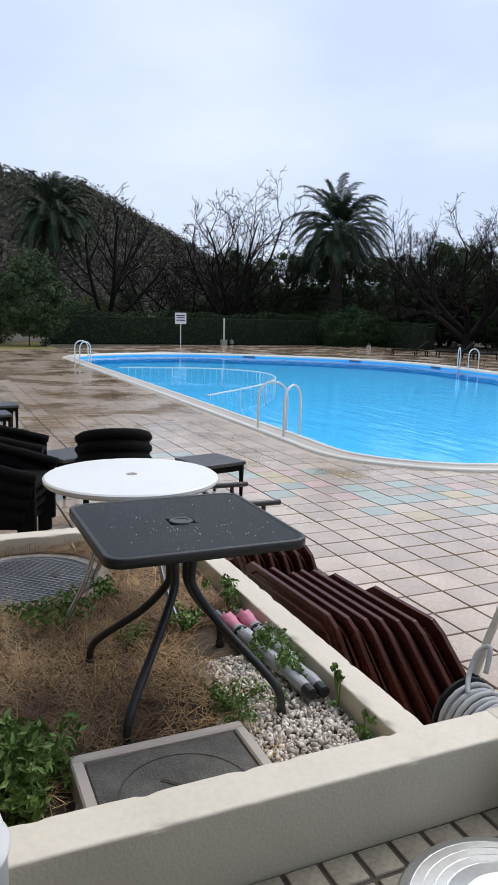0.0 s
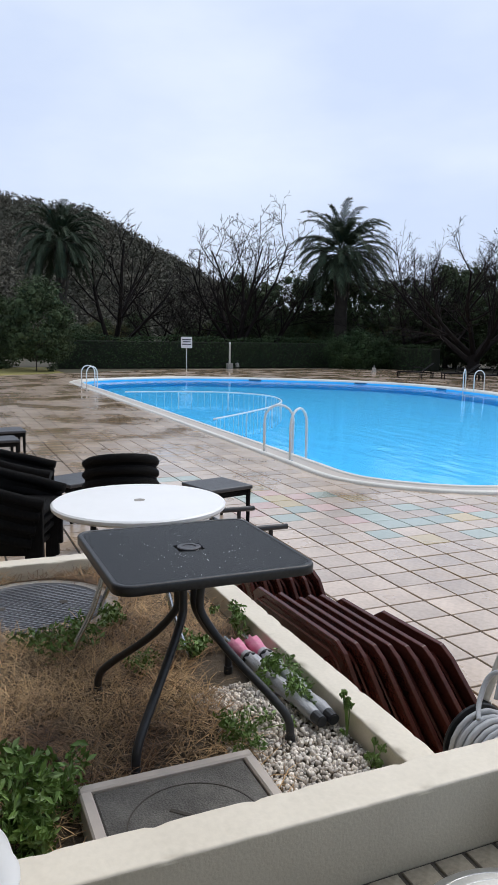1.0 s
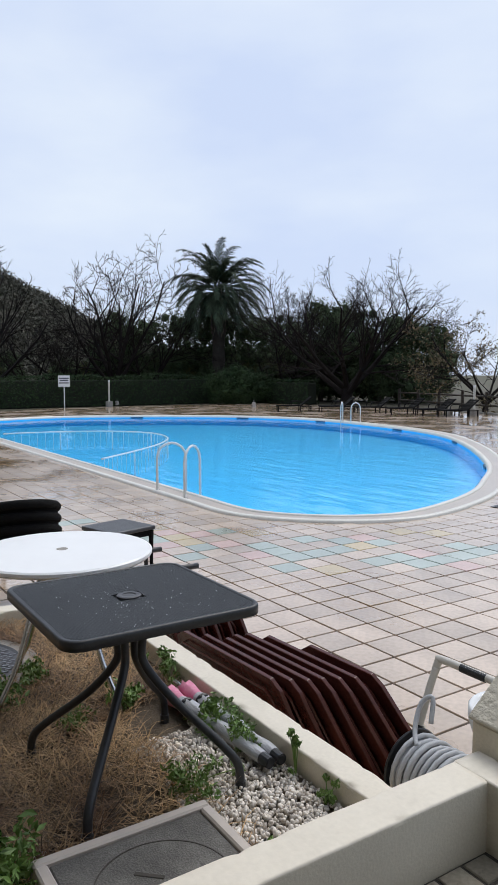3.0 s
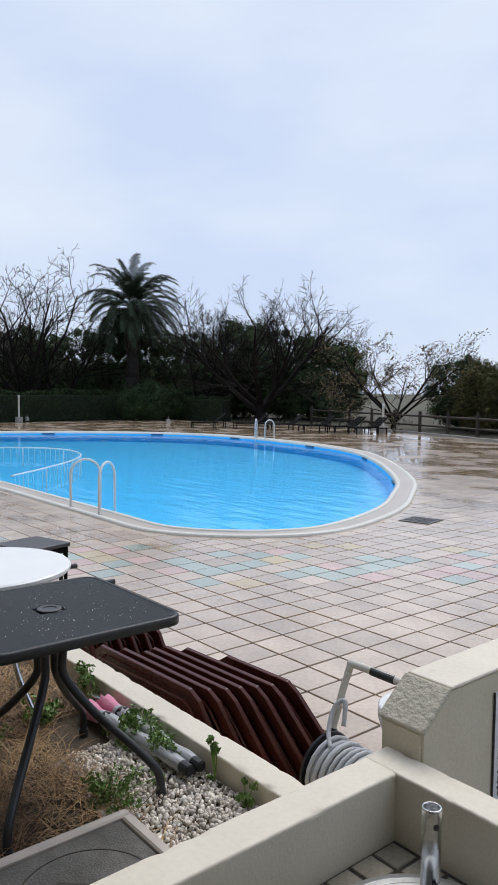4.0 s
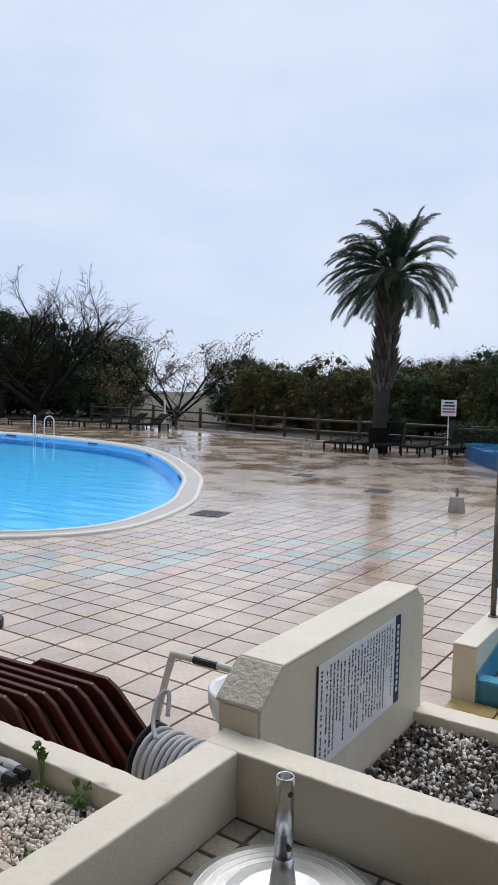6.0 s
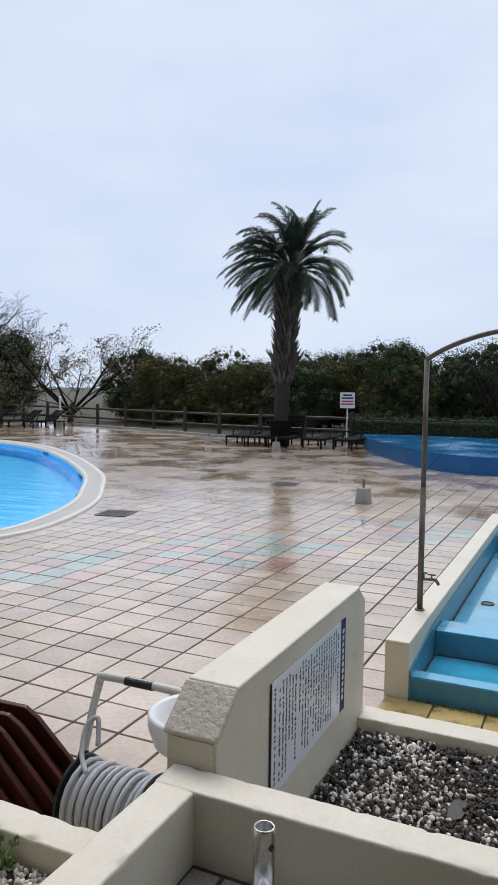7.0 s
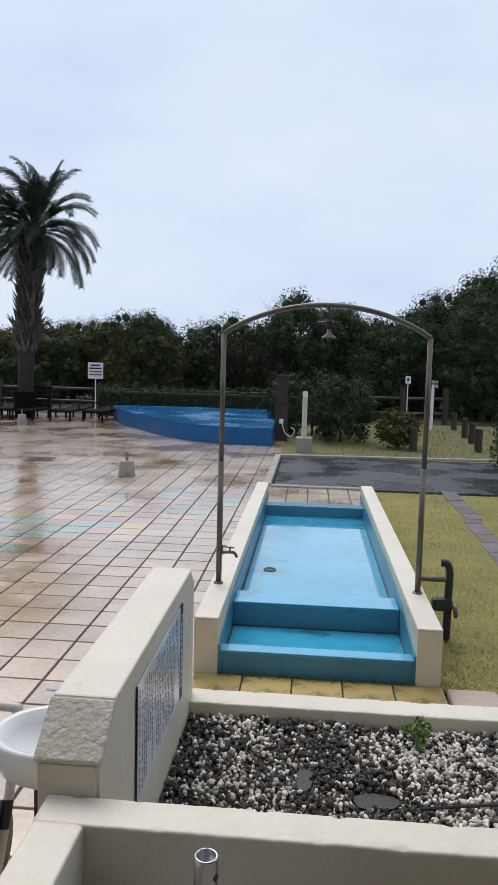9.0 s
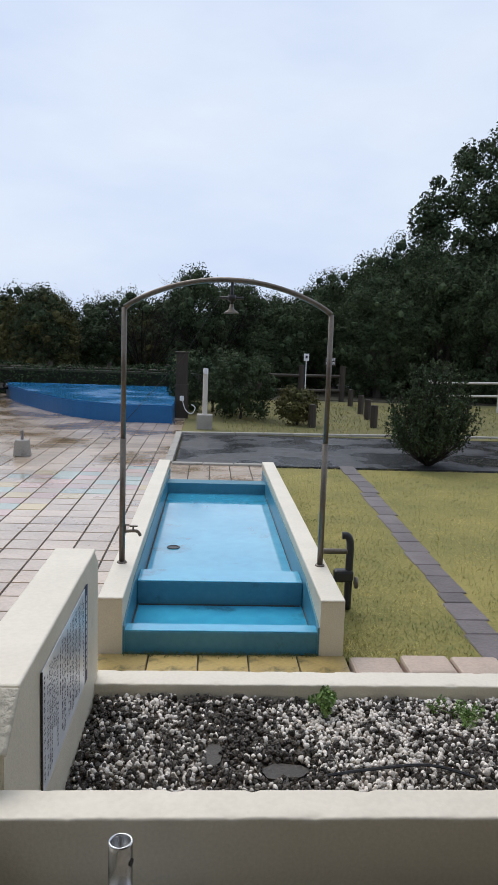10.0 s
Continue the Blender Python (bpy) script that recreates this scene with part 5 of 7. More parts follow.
# ---- garden furniture ----
def sun_lounger(m, back=35.0, label="black wicker sun lounger with raised backrest on the deck"):
    """Low slatted lounger, 1.9 m long along y, with armrests and a tilting back."""
    root = base("sun_lounger", m, label, "lounger", "loungers on the deck")
    bm = box(-0.33, -0.28, 0, 1.25, 0.27, 0.33, 0.008)
    box(0.28, 0.33, 0, 1.25, 0.27, 0.33, 0.008, bm=bm)
    box(-0.33, 0.33, 0, 0.05, 0.271, 0.329, 0.008, bm=bm)
    part("frame", bm, M_WICKER, root)
    for k in range(9):
        part("slat", box(-0.28, 0.28, 0.07 + k * 0.13, 0.17 + k * 0.13, 0.315, 0.338, 0.006, 1), M_WICKER, root)
    hinge = Matrix.Translation((0, 1.25, 0.31)) @ Matrix.Rotation(radians(back), 4, "X")
    bm = box(-0.32, -0.27, 0, 0.72, -0.02, 0.03, 0.008, m=hinge)
    box(0.27, 0.32, 0, 0.72, -0.02, 0.03, 0.008, bm=bm, m=hinge)
    for k in range(5):
        box(-0.28, 0.28, 0.03 + k * 0.14, 0.145 + k * 0.14, 0.0, 0.025, 0.006, 1, bm=bm, m=hinge)
    part("backrest", bm, M_WICKER, root)
    for x in (-0.31, 0.31):
        for y in (0.06, 1.2, 1.75):
            part("leg", box(x - 0.025, x + 0.025, y - 0.025, y + 0.025, 0, 0.3, 0.006, 1), M_WICKER, root)
        part("armrest", tube(smooth_path([(x, 0.72, 0.3), (x, 0.75, 0.46), (x, 0.85, 0.52), (x, 1.15, 0.53), (x, 1.28, 0.46)], 4), 0.022, 6), M_WICKER, root)
        part("side_rail", box(x - 0.02, x + 0.02, 1.2, 1.8, 0.24, 0.28, 0.005, 1), M_WICKER, root)
    return root


FLAT, UP = "black wicker sun lounger lying flat on the wet deck", "black wicker sun lounger with raised backrest on the deck"
proto = sun_lounger(Matrix.Translation((-30.0, 20.2, 0)) @ Matrix.Rotation(radians(-28), 4, "Z"), 38)
for x, y, rz in ((-28.2, 21.6, -25), (-26.4, 22.4, -22), (-24.6, 22.9, -18), (-22.9, 23.2, -15), (-21.6, 23.3, -12)):
    copy_thing(proto, Matrix.Translation((x, y, 0)) @ Matrix.Rotation(radians(rz), 4, "Z"))
sun_lounger(Matrix.Translation((-8.05, 19.45, 0)) @ Matrix.Rotation(radians(-4), 4, "Z"), 74, "black wicker lounger with its backrest folded bolt upright")
flat = sun_lounger(Matrix.Translation((-9.55, 19.55, 0)) @ Matrix.Rotation(radians(8), 4, "Z"), 4, FLAT)
for x, y, rz in ((-8.85, 19.7, 5), (-7.0, 19.75, -5), (-6.05, 19.9, -8)):
    copy_thing(flat, Matrix.Translation((x, y, 0)) @ Matrix.Rotation(radians(rz), 4, "Z"))


def wicker_table(m, label="low black wicker side table with square legs"):
    root = base("side_table", m, label, "table", "wicker side tables")
    part("tabletop", box(-0.26, 0.26, -0.26, 0.26, 0.36, 0.4, 0.012), M_IRON, root, "wet woven top")
    part("apron", box(-0.235, 0.235, -0.235, 0.235, 0.3, 0.362, 0.004, 1), M_WICKER, root)
    for x in (-0.225, 0.225):
        for y in (-0.225, 0.225):
            part("leg", cyl(0.016, 0.026, (x, y, 0), (x, y, 0.36), 8), M_WICKER, root)
    return root


st = wicker_table(Matrix.Translation((-5.42, 1.17, 0)) @ Matrix.Rotation(radians(15), 4, "Z"))
copy_thing(st, Matrix.Translation((-9.45, -0.62, 0)) @ Matrix.Rotation(radians(4), 4, "Z"))
copy_thing(st, Matrix.Translation((-10.45, -0.42, 0)) @ Matrix.Rotation(radians(4), 4, "Z"))
copy_thing(st, Matrix.Translation((-6.15, -0.1, 0)) @ Matrix.Rotation(radians(25), 4, "Z"))


def armchair(m, label="black woven armchair in a stack", lift=0.0):
    """Barrel-backed woven chair; it faces +y."""
    root = base("armchair", m, label, "chair", "stacked armchairs")
    n = 21
    verts, faces, rim = [], [], []
    for k in range(n):
        u = -1 + 2 * k / (n - 1)
        a = u * radians(112)
        x, y = 0.27 * math.sin(a) * (1.04 if abs(u) > 0.7 else 1), -0.24 * math.cos(a) - 0.02 + (0.17 * max(0, abs(u) - 0.68) / 0.32)
        top = 0.42 + 0.17 * math.cos(min(1, abs(u) * 1.05) * math.pi / 2) ** 0.8
        lean = 0.10 * math.cos(a)
        for z, off in ((0.34, 0.0), (0.44, lean * 0.35), (top, lean)):
            verts.append((x * (1 + off * 0.5), y - off, z))
        for z, off in ((top, lean + 0.03), (0.44, lean * 0.35 + 0.03), (0.34, 0.03)):
            nx, ny = math.sin(a), -math.cos(a)
            verts.append((x * (1 + (off - 0.03) * 0.5) + nx * 0.028, y - off + 0.03 + ny * 0.028, z))
        rim.append((x * (1 + lean * 0.5) + math.sin(a) * 0.014, y - lean - math.cos(a) * 0.014, top))
    for k in range(n - 1):
        for q in range(6):
            a0, a1 = k * 6 + q, k * 6 + (q + 1) % 6
            faces.append((a0, a1, a1 + 6, a0 + 6))
    faces += [tuple(range(6)), tuple(reversed(range((n - 1) * 6, n * 6)))]
    raw("backrest", verts, faces, M_WICKER, root, True)
    part("rim", tube(rim, 0.038, 10), M_WICKER, root, "thick rounded woven rim", True)
    part("seat", box(-0.25, 0.25, -0.24, 0.27, 0.32, 0.37, 0.02), M_WICKER, root)
    for x in (-0.245, 0.245):
        for y in (-0.22, 0.25):
            part("leg", box(x - 0.02, x + 0.02, y - 0.02, y + 0.02, 0, 0.40 if y > 0 else 0.34, 0.006, 1), M_WICKER, root)
    return root


def chair_stack(x, y, rz, n, step=0.105, slide=0.03, z0=0.0):
    first = None
    for k in range(n):
        m = Matrix.Translation((x, y, z0)) @ Matrix.Rotation(radians(rz), 4, "Z") @ Matrix.Translation((0, slide * k, step * k))
        first = armchair(m) if first is None and k == 0 else copy_thing(first, m)
    return first


chair_stack(-4.75, 0.04, 80, 4, 0.096, 0.012)
chair_stack(-5.75, -0.72, -14, 3, 0.085, 0.02)
chair_stack(-4.1, -0.98, -24, 4, 0.095, 0.03)

# arm ends of a hidden chair; legs and cross bar are added to carry them
chair_arms = base("tube_stool", Matrix.Translation((-4.0, 0.85, 0.0)), "black tube arms of a hidden chair, on an added frame", "stool")
for x in (-0.3, 0.35):
    part("tube_arm", tube(smooth_path([(x, -0.35, 0.0), (x, -0.3, 0.36), (x, -0.22, 0.4), (x, 0.24, 0.4)], 4), 0.022, 8), M_BLACK, chair_arms, smooth=True)
    part("leg", cyl(0.018, 0.018, (x, 0.1, 0.0), (x, 0.1, 0.39), 8), M_BLACK, chair_arms)
part("cross_bar", cyl(0.016, 0.016, (-0.3, -0.2, 0.39), (0.35, -0.2, 0.39), 8), M_BLACK, chair_arms)

# square mesh table in the planter
SOIL = 0.382
mesh_table = base("square_table", Matrix.Translation((-1.182, -0.544, SOIL)) @ Matrix.Diagonal((1.03, 1.03, 1, 1)), "square black metal mesh table with splayed tube legs", "table")
H_T = 1.072 - SOIL


def rounded_square(h, r, n=6):
    pts = []
    for cx, cy, a0 in ((h - r, h - r, 0), (-h + r, h - r, 90), (-h + r, -h + r, 180), (h - r, -h + r, 270)):
        for k in range(n + 1):
            a = radians(a0 + 90 * k / n)
            pts.append((cx + r * math.cos(a), cy + r * math.sin(a)))
    return pts


outer_p, inner_p = rounded_square(0.352, 0.065), rounded_square(0.334, 0.052)
n = len(outer_p)
prof = [(outer_p, H_T - 0.034), (outer_p, H_T - 0.006), ([(x * 0.99, y * 0.99) for x, y in outer_p], H_T), (inner_p, H_T - 0.001), (inner_p, H_T - 0.034)]
v = [(x, y, z) for pts, z in prof for x, y in pts]
f = [(r * n + k, r * n + (k + 1) % n, ((r + 1) % 5) * n + (k + 1) % n, ((r + 1) % 5) * n + k) for r in range(5) for k in range(n)]
raw("rim", v, f, M_BLACK, mesh_table, True)
v, f = [], []


def add_bar(x0, y0, x1, y1, w, z0, z1):
    d = Vector((x1 - x0, y1 - y0, 0)).normalized()
    s = Vector((-d.y, d.x, 0)) * w / 2
    o = len(v)
    for z in (z0, z1):
        v.extend([(x0 - s.x, y0 - s.y, z), (x1 - s.x, y1 - s.y, z), (x1 + s.x, y1 + s.y, z), (x0 + s.x, y0 + s.y, z)])
    f.extend([tuple(o + i for i in q) for q in ((4, 5, 6, 7), (3, 2, 1, 0), (0, 1, 5, 4), (1, 2, 6, 5), (2, 3, 7, 6), (3, 0, 4, 7))])


for k in range(96):
    t = -0.331 + 0.662 * (k + 0.5) / 96
    e = 0.334 - (0.05 if abs(t) > 0.3 else 0.0) * ((abs(t) - 0.3) / 0.034) ** 2
    for a, b in (((-e), -0.05), (0.05, e)) if abs(t) < 0.04 else ((-e, e),):
        add_bar(t, a, t, b, 0.0042, H_T - 0.006, H_T - 0.002)
for k in range(7):
    t = -0.331 + 0.662 * (k + 0.5) / 7
    e = 0.334 - (0.05 if abs(t) > 0.3 else 0.0) * ((abs(t) - 0.3) / 0.034) ** 2
    for a, b in (((-e), -0.05), (0.05, e)) if abs(t) < 0.04 else ((-e, e),):
        add_bar(a, t, b, t, 0.004, H_T - 0.008, H_T - 0.004)
tagged(raw("mesh_top", v, f, M_BLACK, mesh_table), "fine expanded-metal mesh top", kind="stuff")
part("tray", box(-0.325, 0.325, -0.325, 0.325, H_T - 0.022, H_T - 0.012, 0.003, 1), M_BLACK, mesh_table)
part("umbrella_ring", lathe([(0.024, H_T - 0.01), (0.044, H_T - 0.01), (0.044, H_T + 0.002), (0.038, H_T + 0.004), (0.026, H_T + 0.003), (0.024, H_T)], 24), M_IRON, mesh_table, "grey ring round the parasol hole")
for sx in (-1, 1):
    for sy in (-1, 1):
        pts = smooth_path([(0.22 * sx, 0.22 * sy, H_T - 0.03), (0.12 * sx, 0.12 * sy, H_T - 0.045), (0.05 * sx, 0.05 * sy, H_T - 0.10), (0.032 * sx, 0.032 * sy, H_T - 0.2), (0.045 * sx, 0.045 * sy, H_T - 0.27), (0.12 * sx, 0.12 * sy, H_T - 0.39),
                           (0.25 * sx, 0.235 * sy, 0.16), (0.295 * sx, 0.275 * sy, 0.09), (0.3 * sx, 0.28 * sy, 0.0)], 5)
        leg = part("leg", tube(pts, 0.0155, 10), M_BLACK, mesh_table, smooth=True)
        part("foot_cap", cyl(0.019, 0.019, (0.3 * sx, 0.28 * sy, -0.01), (0.3 * sx, 0.28 * sy, 0.035), 12), M_BLACK, leg)
rg = random.Random(5)
v, f = [], []
for k in range(150):
    cx, cy = rg.gauss(0.08, 0.16), rg.gauss(-0.02, 0.17)
    if abs(cx) > 0.32 or abs(cy) > 0.32:
        continue
    r = rg.uniform(0.0006, 0.0018)
    o = len(v)
    v += [(cx + r * math.cos(a), cy + r * math.sin(a), H_T - 0.002) for a in (0, 1.05, 2.1, 3.14, 4.19, 5.24)] + [(cx, cy, H_T + r * 0.7)]
    f += [(o + i, o + (i + 1) % 6, o + 6) for i in range(6)]
drops = tagged(raw("raindrops", v, f, M_CERAMIC, smooth=True), "scattered raindrops on the mesh table", "raindrops", kind="stuff")
drops.matrix_world = mesh_table.matrix_world

# round white table
white_table = base("round_table", Matrix.Translation((-2.016, -0.517, SOIL)), "round white plastic table on bent grey tube legs", "table")
part("tabletop", lathe([(0.0, H_T - 0.025), (0.38, H_T - 0.025), (0.405, H_T - 0.032), (0.414, H_T - 0.022), (0.415, H_T - 0.008), (0.406, H_T - 0.001), (0.02, H_T + 0.002), (0.018, H_T - 0.01), (0.0, H_T - 0.01)], 96), M_WHITE, white_table)
part("parasol_hole", lathe([(0.0, H_T + 0.0022), (0.014, H_T + 0.0022), (0.02, H_T + 0.004), (0.026, H_T + 0.0035), (0.026, H_T + 0.002), (0.0, H_T)], 20), M_CONC, white_table, "small grey parasol hole cap")
for a in (20, 110, 200, 290):
    ca, sa = math.cos(radians(a)), math.sin(radians(a))
    pts = smooth_path([(0.1 * ca, 0.1 * sa, H_T - 0.035), (0.16 * ca, 0.16 * sa, H_T - 0.2), (0.26 * ca, 0.26 * sa, 0.22), (0.36 * ca, 0.36 * sa, 0.06), (0.37 * ca, 0.37 * sa, 0.0)], 5)
    part("leg", tube(pts, 0.0125, 10), M_STEEL, white_table, smooth=True)

# brown plastic loungers folded and stood against the curb
def folded_lounger(m, length, label, slant=0.26):
    root = base("folded_lounger", m, label, "lounger", "stacked brown loungers")
    t = 0.022
    out = [(-length, 0.0), (-length - 0.05, 0.1), (-length + 0.0, 0.47), (-length + 0.08, 0.52), (-0.06, 0.52), (0.0, 0.475), (slant * 0.55, 0.22), (slant, 0.0)]
    bm = bmesh.new()
    fr = [bm.verts.new((x, -t / 2, z)) for x, z in out]
    bk = [bm.verts.new((x, t / 2, z)) for x, z in out]
    bm.faces.new(fr)
    bm.faces.new(list(reversed(bk)))
    for k in range(len(out)):
        bm.faces.new((fr[k], bk[k], bk[(k + 1) % len(out)], fr[(k + 1) % len(out)]))
    bmesh.ops.recalc_face_normals(bm, faces=bm.faces)
    bmesh.ops.bevel(bm, geom=bm.edges[:], offset=0.003, segments=1, affect="EDGES")
    part("panel", bm, M_BROWN, root)
    rimp = [(-length + 0.02, -0.03, 0.42), (-length + 0.1, -0.03, 0.465), (-0.09, -0.03, 0.465), (-0.05, -0.03, 0.43), (slant * 0.5 - 0.05, -0.03, 0.2), (slant * 0.8 - 0.05, -0.03, 0.05)]
    part("lip", tube(rimp, 0.007, 6), M_BROWN, root, "raised moulded lip")
    for z in (0.14, 0.3):
        part("rib", box(-length + 0.08, -0.02 + (0.3 - z) * 0.4, -0.028, -0.01, z - 0.012, z + 0.012, 0.004, 1), M_BROWN, root)
    part("runner", box(-0.04, 0.0, -0.045, 0.0, 0.03, 0.42, 0.006, 1, m=Matrix.Rotation(radians(-24), 4, "Y")), M_BROWN, root)
    return root


lean = Matrix.Rotation(radians(14), 4, "X")
BL = "dark red-brown plastic lounger folded and stood on edge"
for k, (x, y, ln, sl) in enumerate(((-1.33, 0.36, 0.92, 0.18), (-1.27, 0.425, 0.86, 0.22), (-1.225, 0.49, 0.8, 0.26), (-1.2, 0.555, 0.84, 0.28), (-1.16, 0.62, 0.86, 0.3), (-1.13, 0.69, 0.8, 0.32), (-1.12, 0.78, 0.58, 0.34))):
    folded_lounger(Matrix.Translation((x, y, 0.0)) @ Matrix.Rotation(radians(3), 4, "Z") @ lean, ln, BL, sl)
for k in range(6):
    folded_lounger(Matrix.Translation((-2.42 + 0.03 * k, 0.36 + 0.075 * k, 0.0)) @ Matrix.Rotation(radians(4), 4, "Z") @ lean, 0.5, "dark red-brown plastic lounger end with rounded slats", 0.12)

# two closed parasols lying on the pebbles
def parasol(m, ln, label):
    root = base("closed_parasol", m, label, "parasol", "closed parasols")
    rg2 = random.Random(7)
    pts, seg = [], 14
    verts, faces = [], []
    for k in range(12):
        t = k / 11
        r = 0.035 * (1 - 0.4 * t) * (1 + 0.05 * math.sin(k * 2.1))
        for s in range(seg):
            a = 6.283 * s / seg + t * 1.4
            rr = r * (1 + 0.22 * math.cos(7 * a)) + rg2.uniform(-0.002, 0.002)
            verts.append((ln * t, rr * math.cos(a), 0.045 + rr * math.sin(a)))
    for k in range(11):
        for s in range(seg):
            a, b = k * seg + s, k * seg + (s + 1) % seg
            faces.append((a, b, b + seg, a + seg))
    idx = [1 if q // seg < 2 else 0 for q in range(len(faces))]
    raw("canopy", verts, faces, [M_SILVERCLOTH, M_PINKCLOTH], root, True, idx)
    part("strap", lathe([(0.035, -0.008), (0.039, 0), (0.035, 0.008)], 14, m=Matrix.Translation((0.17, 0, 0.045)) @ Matrix.Rotation(radians(90), 4, "Y")), M_BLACK, root, "black strap")
    part("ferrule", cyl(0.025, 0.022, (ln - 0.01, 0, 0.045), (ln + 0.045, 0, 0.045), 12, None, 0.004), M_BLACK, root, "black tip")
    part("shaft", cyl(0.012, 0.012, (-0.09, 0, 0.045), (0.02, 0, 0.045), 10), M_STEEL, root)
    return root


for x, y, rz in ((-1.64, -0.172, 4), (-1.64, -0.082, 1)):
    parasol(Matrix.Translation((x, y, SOIL + 0.01)) @ Matrix.Rotation(radians(rz), 4, "Z"), 0.72, "closed silver parasol with pink printed end lying on pebbles")

# square manhole slab and round iron cover in the planter
slab = base("manhole_slab", Matrix.Translation((-0.455, -0.757, SOIL + 0.03)), "square grey stone manhole slab in a concrete frame", "manhole")
part("slab", box(-0.265, 0.265, -0.25, 0.25, -0.08, 0.054, 0.006, 1), M_SLAB, slab)
for x0, x1, y0, y1 in ((-0.305, -0.267, -0.29, 0.29), (0.267, 0.305, -0.29, 0.29), (-0.267, 0.267, 0.252, 0.29), (-0.267, 0.267, -0.29, -0.252)):
    part("frame_bar", box(x0, x1, y0, y1, -0.08, 0.064, 0.006, 1), M_COPING_IN, slab, "pale concrete edge strip")
part("joint_ring", lathe([(0.196, 0.05), (0.196, 0.0555), (0.2, 0.0555), (0.2, 0.05)], 48, m=Matrix.Translation((-0.01, 0.0, 0))), M_GROUT, slab, "round joint in the slab")
part("lift_slot", box(-0.008, 0.008, -0.045, 0.045, 0.05, 0.0565, 0.002, 1, m=Matrix.Translation((-0.07, -0.02, 0)) @ Matrix.Rotation(-0.75, 4, "Z")), M_GROUT, slab)
iron = base("iron_cover", Matrix.Translation((-2.57, -0.95, SOIL)) @ Matrix.Diagonal((1.25, 1.25, 1, 1)), "round cast-iron drain cover with a woven tread pattern", "manhole")
part("disc", lathe([(0.0, -0.03), (0.3, -0.03), (0.3, 0.02), (0.292, 0.026), (0.28, 0.02), (0.0, 0.02)], 48), M_IRON, iron)
v, f = [], []
for i in range(-13, 14):
    for j in range(-7, 8):
        x, y = i * 0.021, j * 0.038 + (0.019 if i % 2 else 0)
        if x * x + y * y < 0.268 ** 2:
            o = len(v)
            for z, sh in ((0.02, 0.0), (0.026, 0.002)):
                v += [(x - 0.006 + sh, y - 0.015 + sh, z), (x + 0.006 - sh, y - 0.015 + sh, z), (x + 0.006 - sh, y + 0.015 - sh, z), (x - 0.006 + sh, y + 0.015 - sh, z)]
            f += [tuple(o + q for q in g) for g in ((4, 5, 6, 7), (0, 1, 5, 4), (1, 2, 6, 5), (2, 3, 7, 6), (3, 0, 4, 7))]
tagged(raw("tread", v, f, M_IRONBAR, iron), "worn bright tread bars", kind="stuff")
for y in (-0.14, 0.12):
    part("key_hole", box(-0.02, 0.02, y - 0.018, y + 0.018, 0.018, 0.028, 0.003, 1), M_GROUT, iron)
part("collar", lathe([(0.31, -0.03), (0.36, -0.03), (0.36, 0.012), (0.31, 0.012)], 40), M_CONC, iron, "concrete collar")

# parasol stand on the terrace
FLOOR = 0.553
stand = base("parasol_stand", Matrix.Translation((0.336, -0.277, FLOOR)), "round aluminium parasol stand with an empty socket pipe", "parasol stand")
prof = [(0.0, 0.0), (0.262, 0.0), (0.266, 0.008), (0.26, 0.016)]
for r in (0.235, 0.21, 0.185, 0.16):
    z = 0.02 + (0.26 - r) * 0.08
    prof += [(r + 0.003, z), (r + 0.002, z - 0.0015), (r + 0.0005, z - 0.0015), (r - 0.001, z + 0.0005)]
prof += [(0.12, 0.034), (0.1, 0.026), (0.075, 0.024), (0.0, 0.024)]
part("base_plate", lathe(prof, 96), M_ALU, stand)
part("flange", lathe([(0.0, 0.024), (0.06, 0.024), (0.064, 0.03), (0.06, 0.042), (0.046, 0.046), (0.036, 0.07), (0.028, 0.12), (0.0245, 0.15), (0.0, 0.15)], 32), M_ALU, stand, "cast conical flange", True)
bm = lathe([(0.0185, 0.15), (0.0235, 0.15), (0.0235, 0.355), (0.0225, 0.358), (0.0195, 0.358), (0.0185, 0.355), (0.0185, 0.2)], 32)
part("socket_pipe", bm, M_STEEL, stand, "steel socket pipe", True)
part("pipe_bottom", cyl(0.0185, 0.0185, (0, 0, 0.2), (0, 0, 0.24), 20), M_BLACK, stand)
for z, ry in ((0.32, 0), (0.18, 0)):
    part("screw_hole", lathe([(0.0, 0.0), (0.007, 0.0), (0.0075, 0.0015), (0.0, 0.0015)], 14, m=Matrix.Rotation(radians(-25), 4, "Z") @ Matrix.Translation((0.0229, 0, z)) @ Matrix.Rotation(radians(90), 4, "Y")), M_GROUT, stand)

# white stand at the terrace wall
pot = base("white_stand", Matrix.Translation((0.115, -1.41, FLOOR)), "white plastic flared stand beside the terrace wall", "stand")
part("foot", lathe([(0.0, 0.0), (0.112, 0.0), (0.112, 0.345), (0.117, 0.35), (0.117, 0.36), (0.112, 0.365), (0.1, 0.41), (0.075, 0.455), (0.07, 0.5), (0.0, 0.5)], 40), M_WHITE, pot, smooth=True)
part("post", cyl(0.066, 0.064, (0, 0, 0.5), (0, 0, 0.75), 28), M_CREAMPIPE, pot, smooth=True)

# hose reel
reel = base("hose_reel", Matrix.Translation((-0.65, 0.56, 0.0)), "pale tube-framed garden hose reel wound with grey hose", "hose reel")
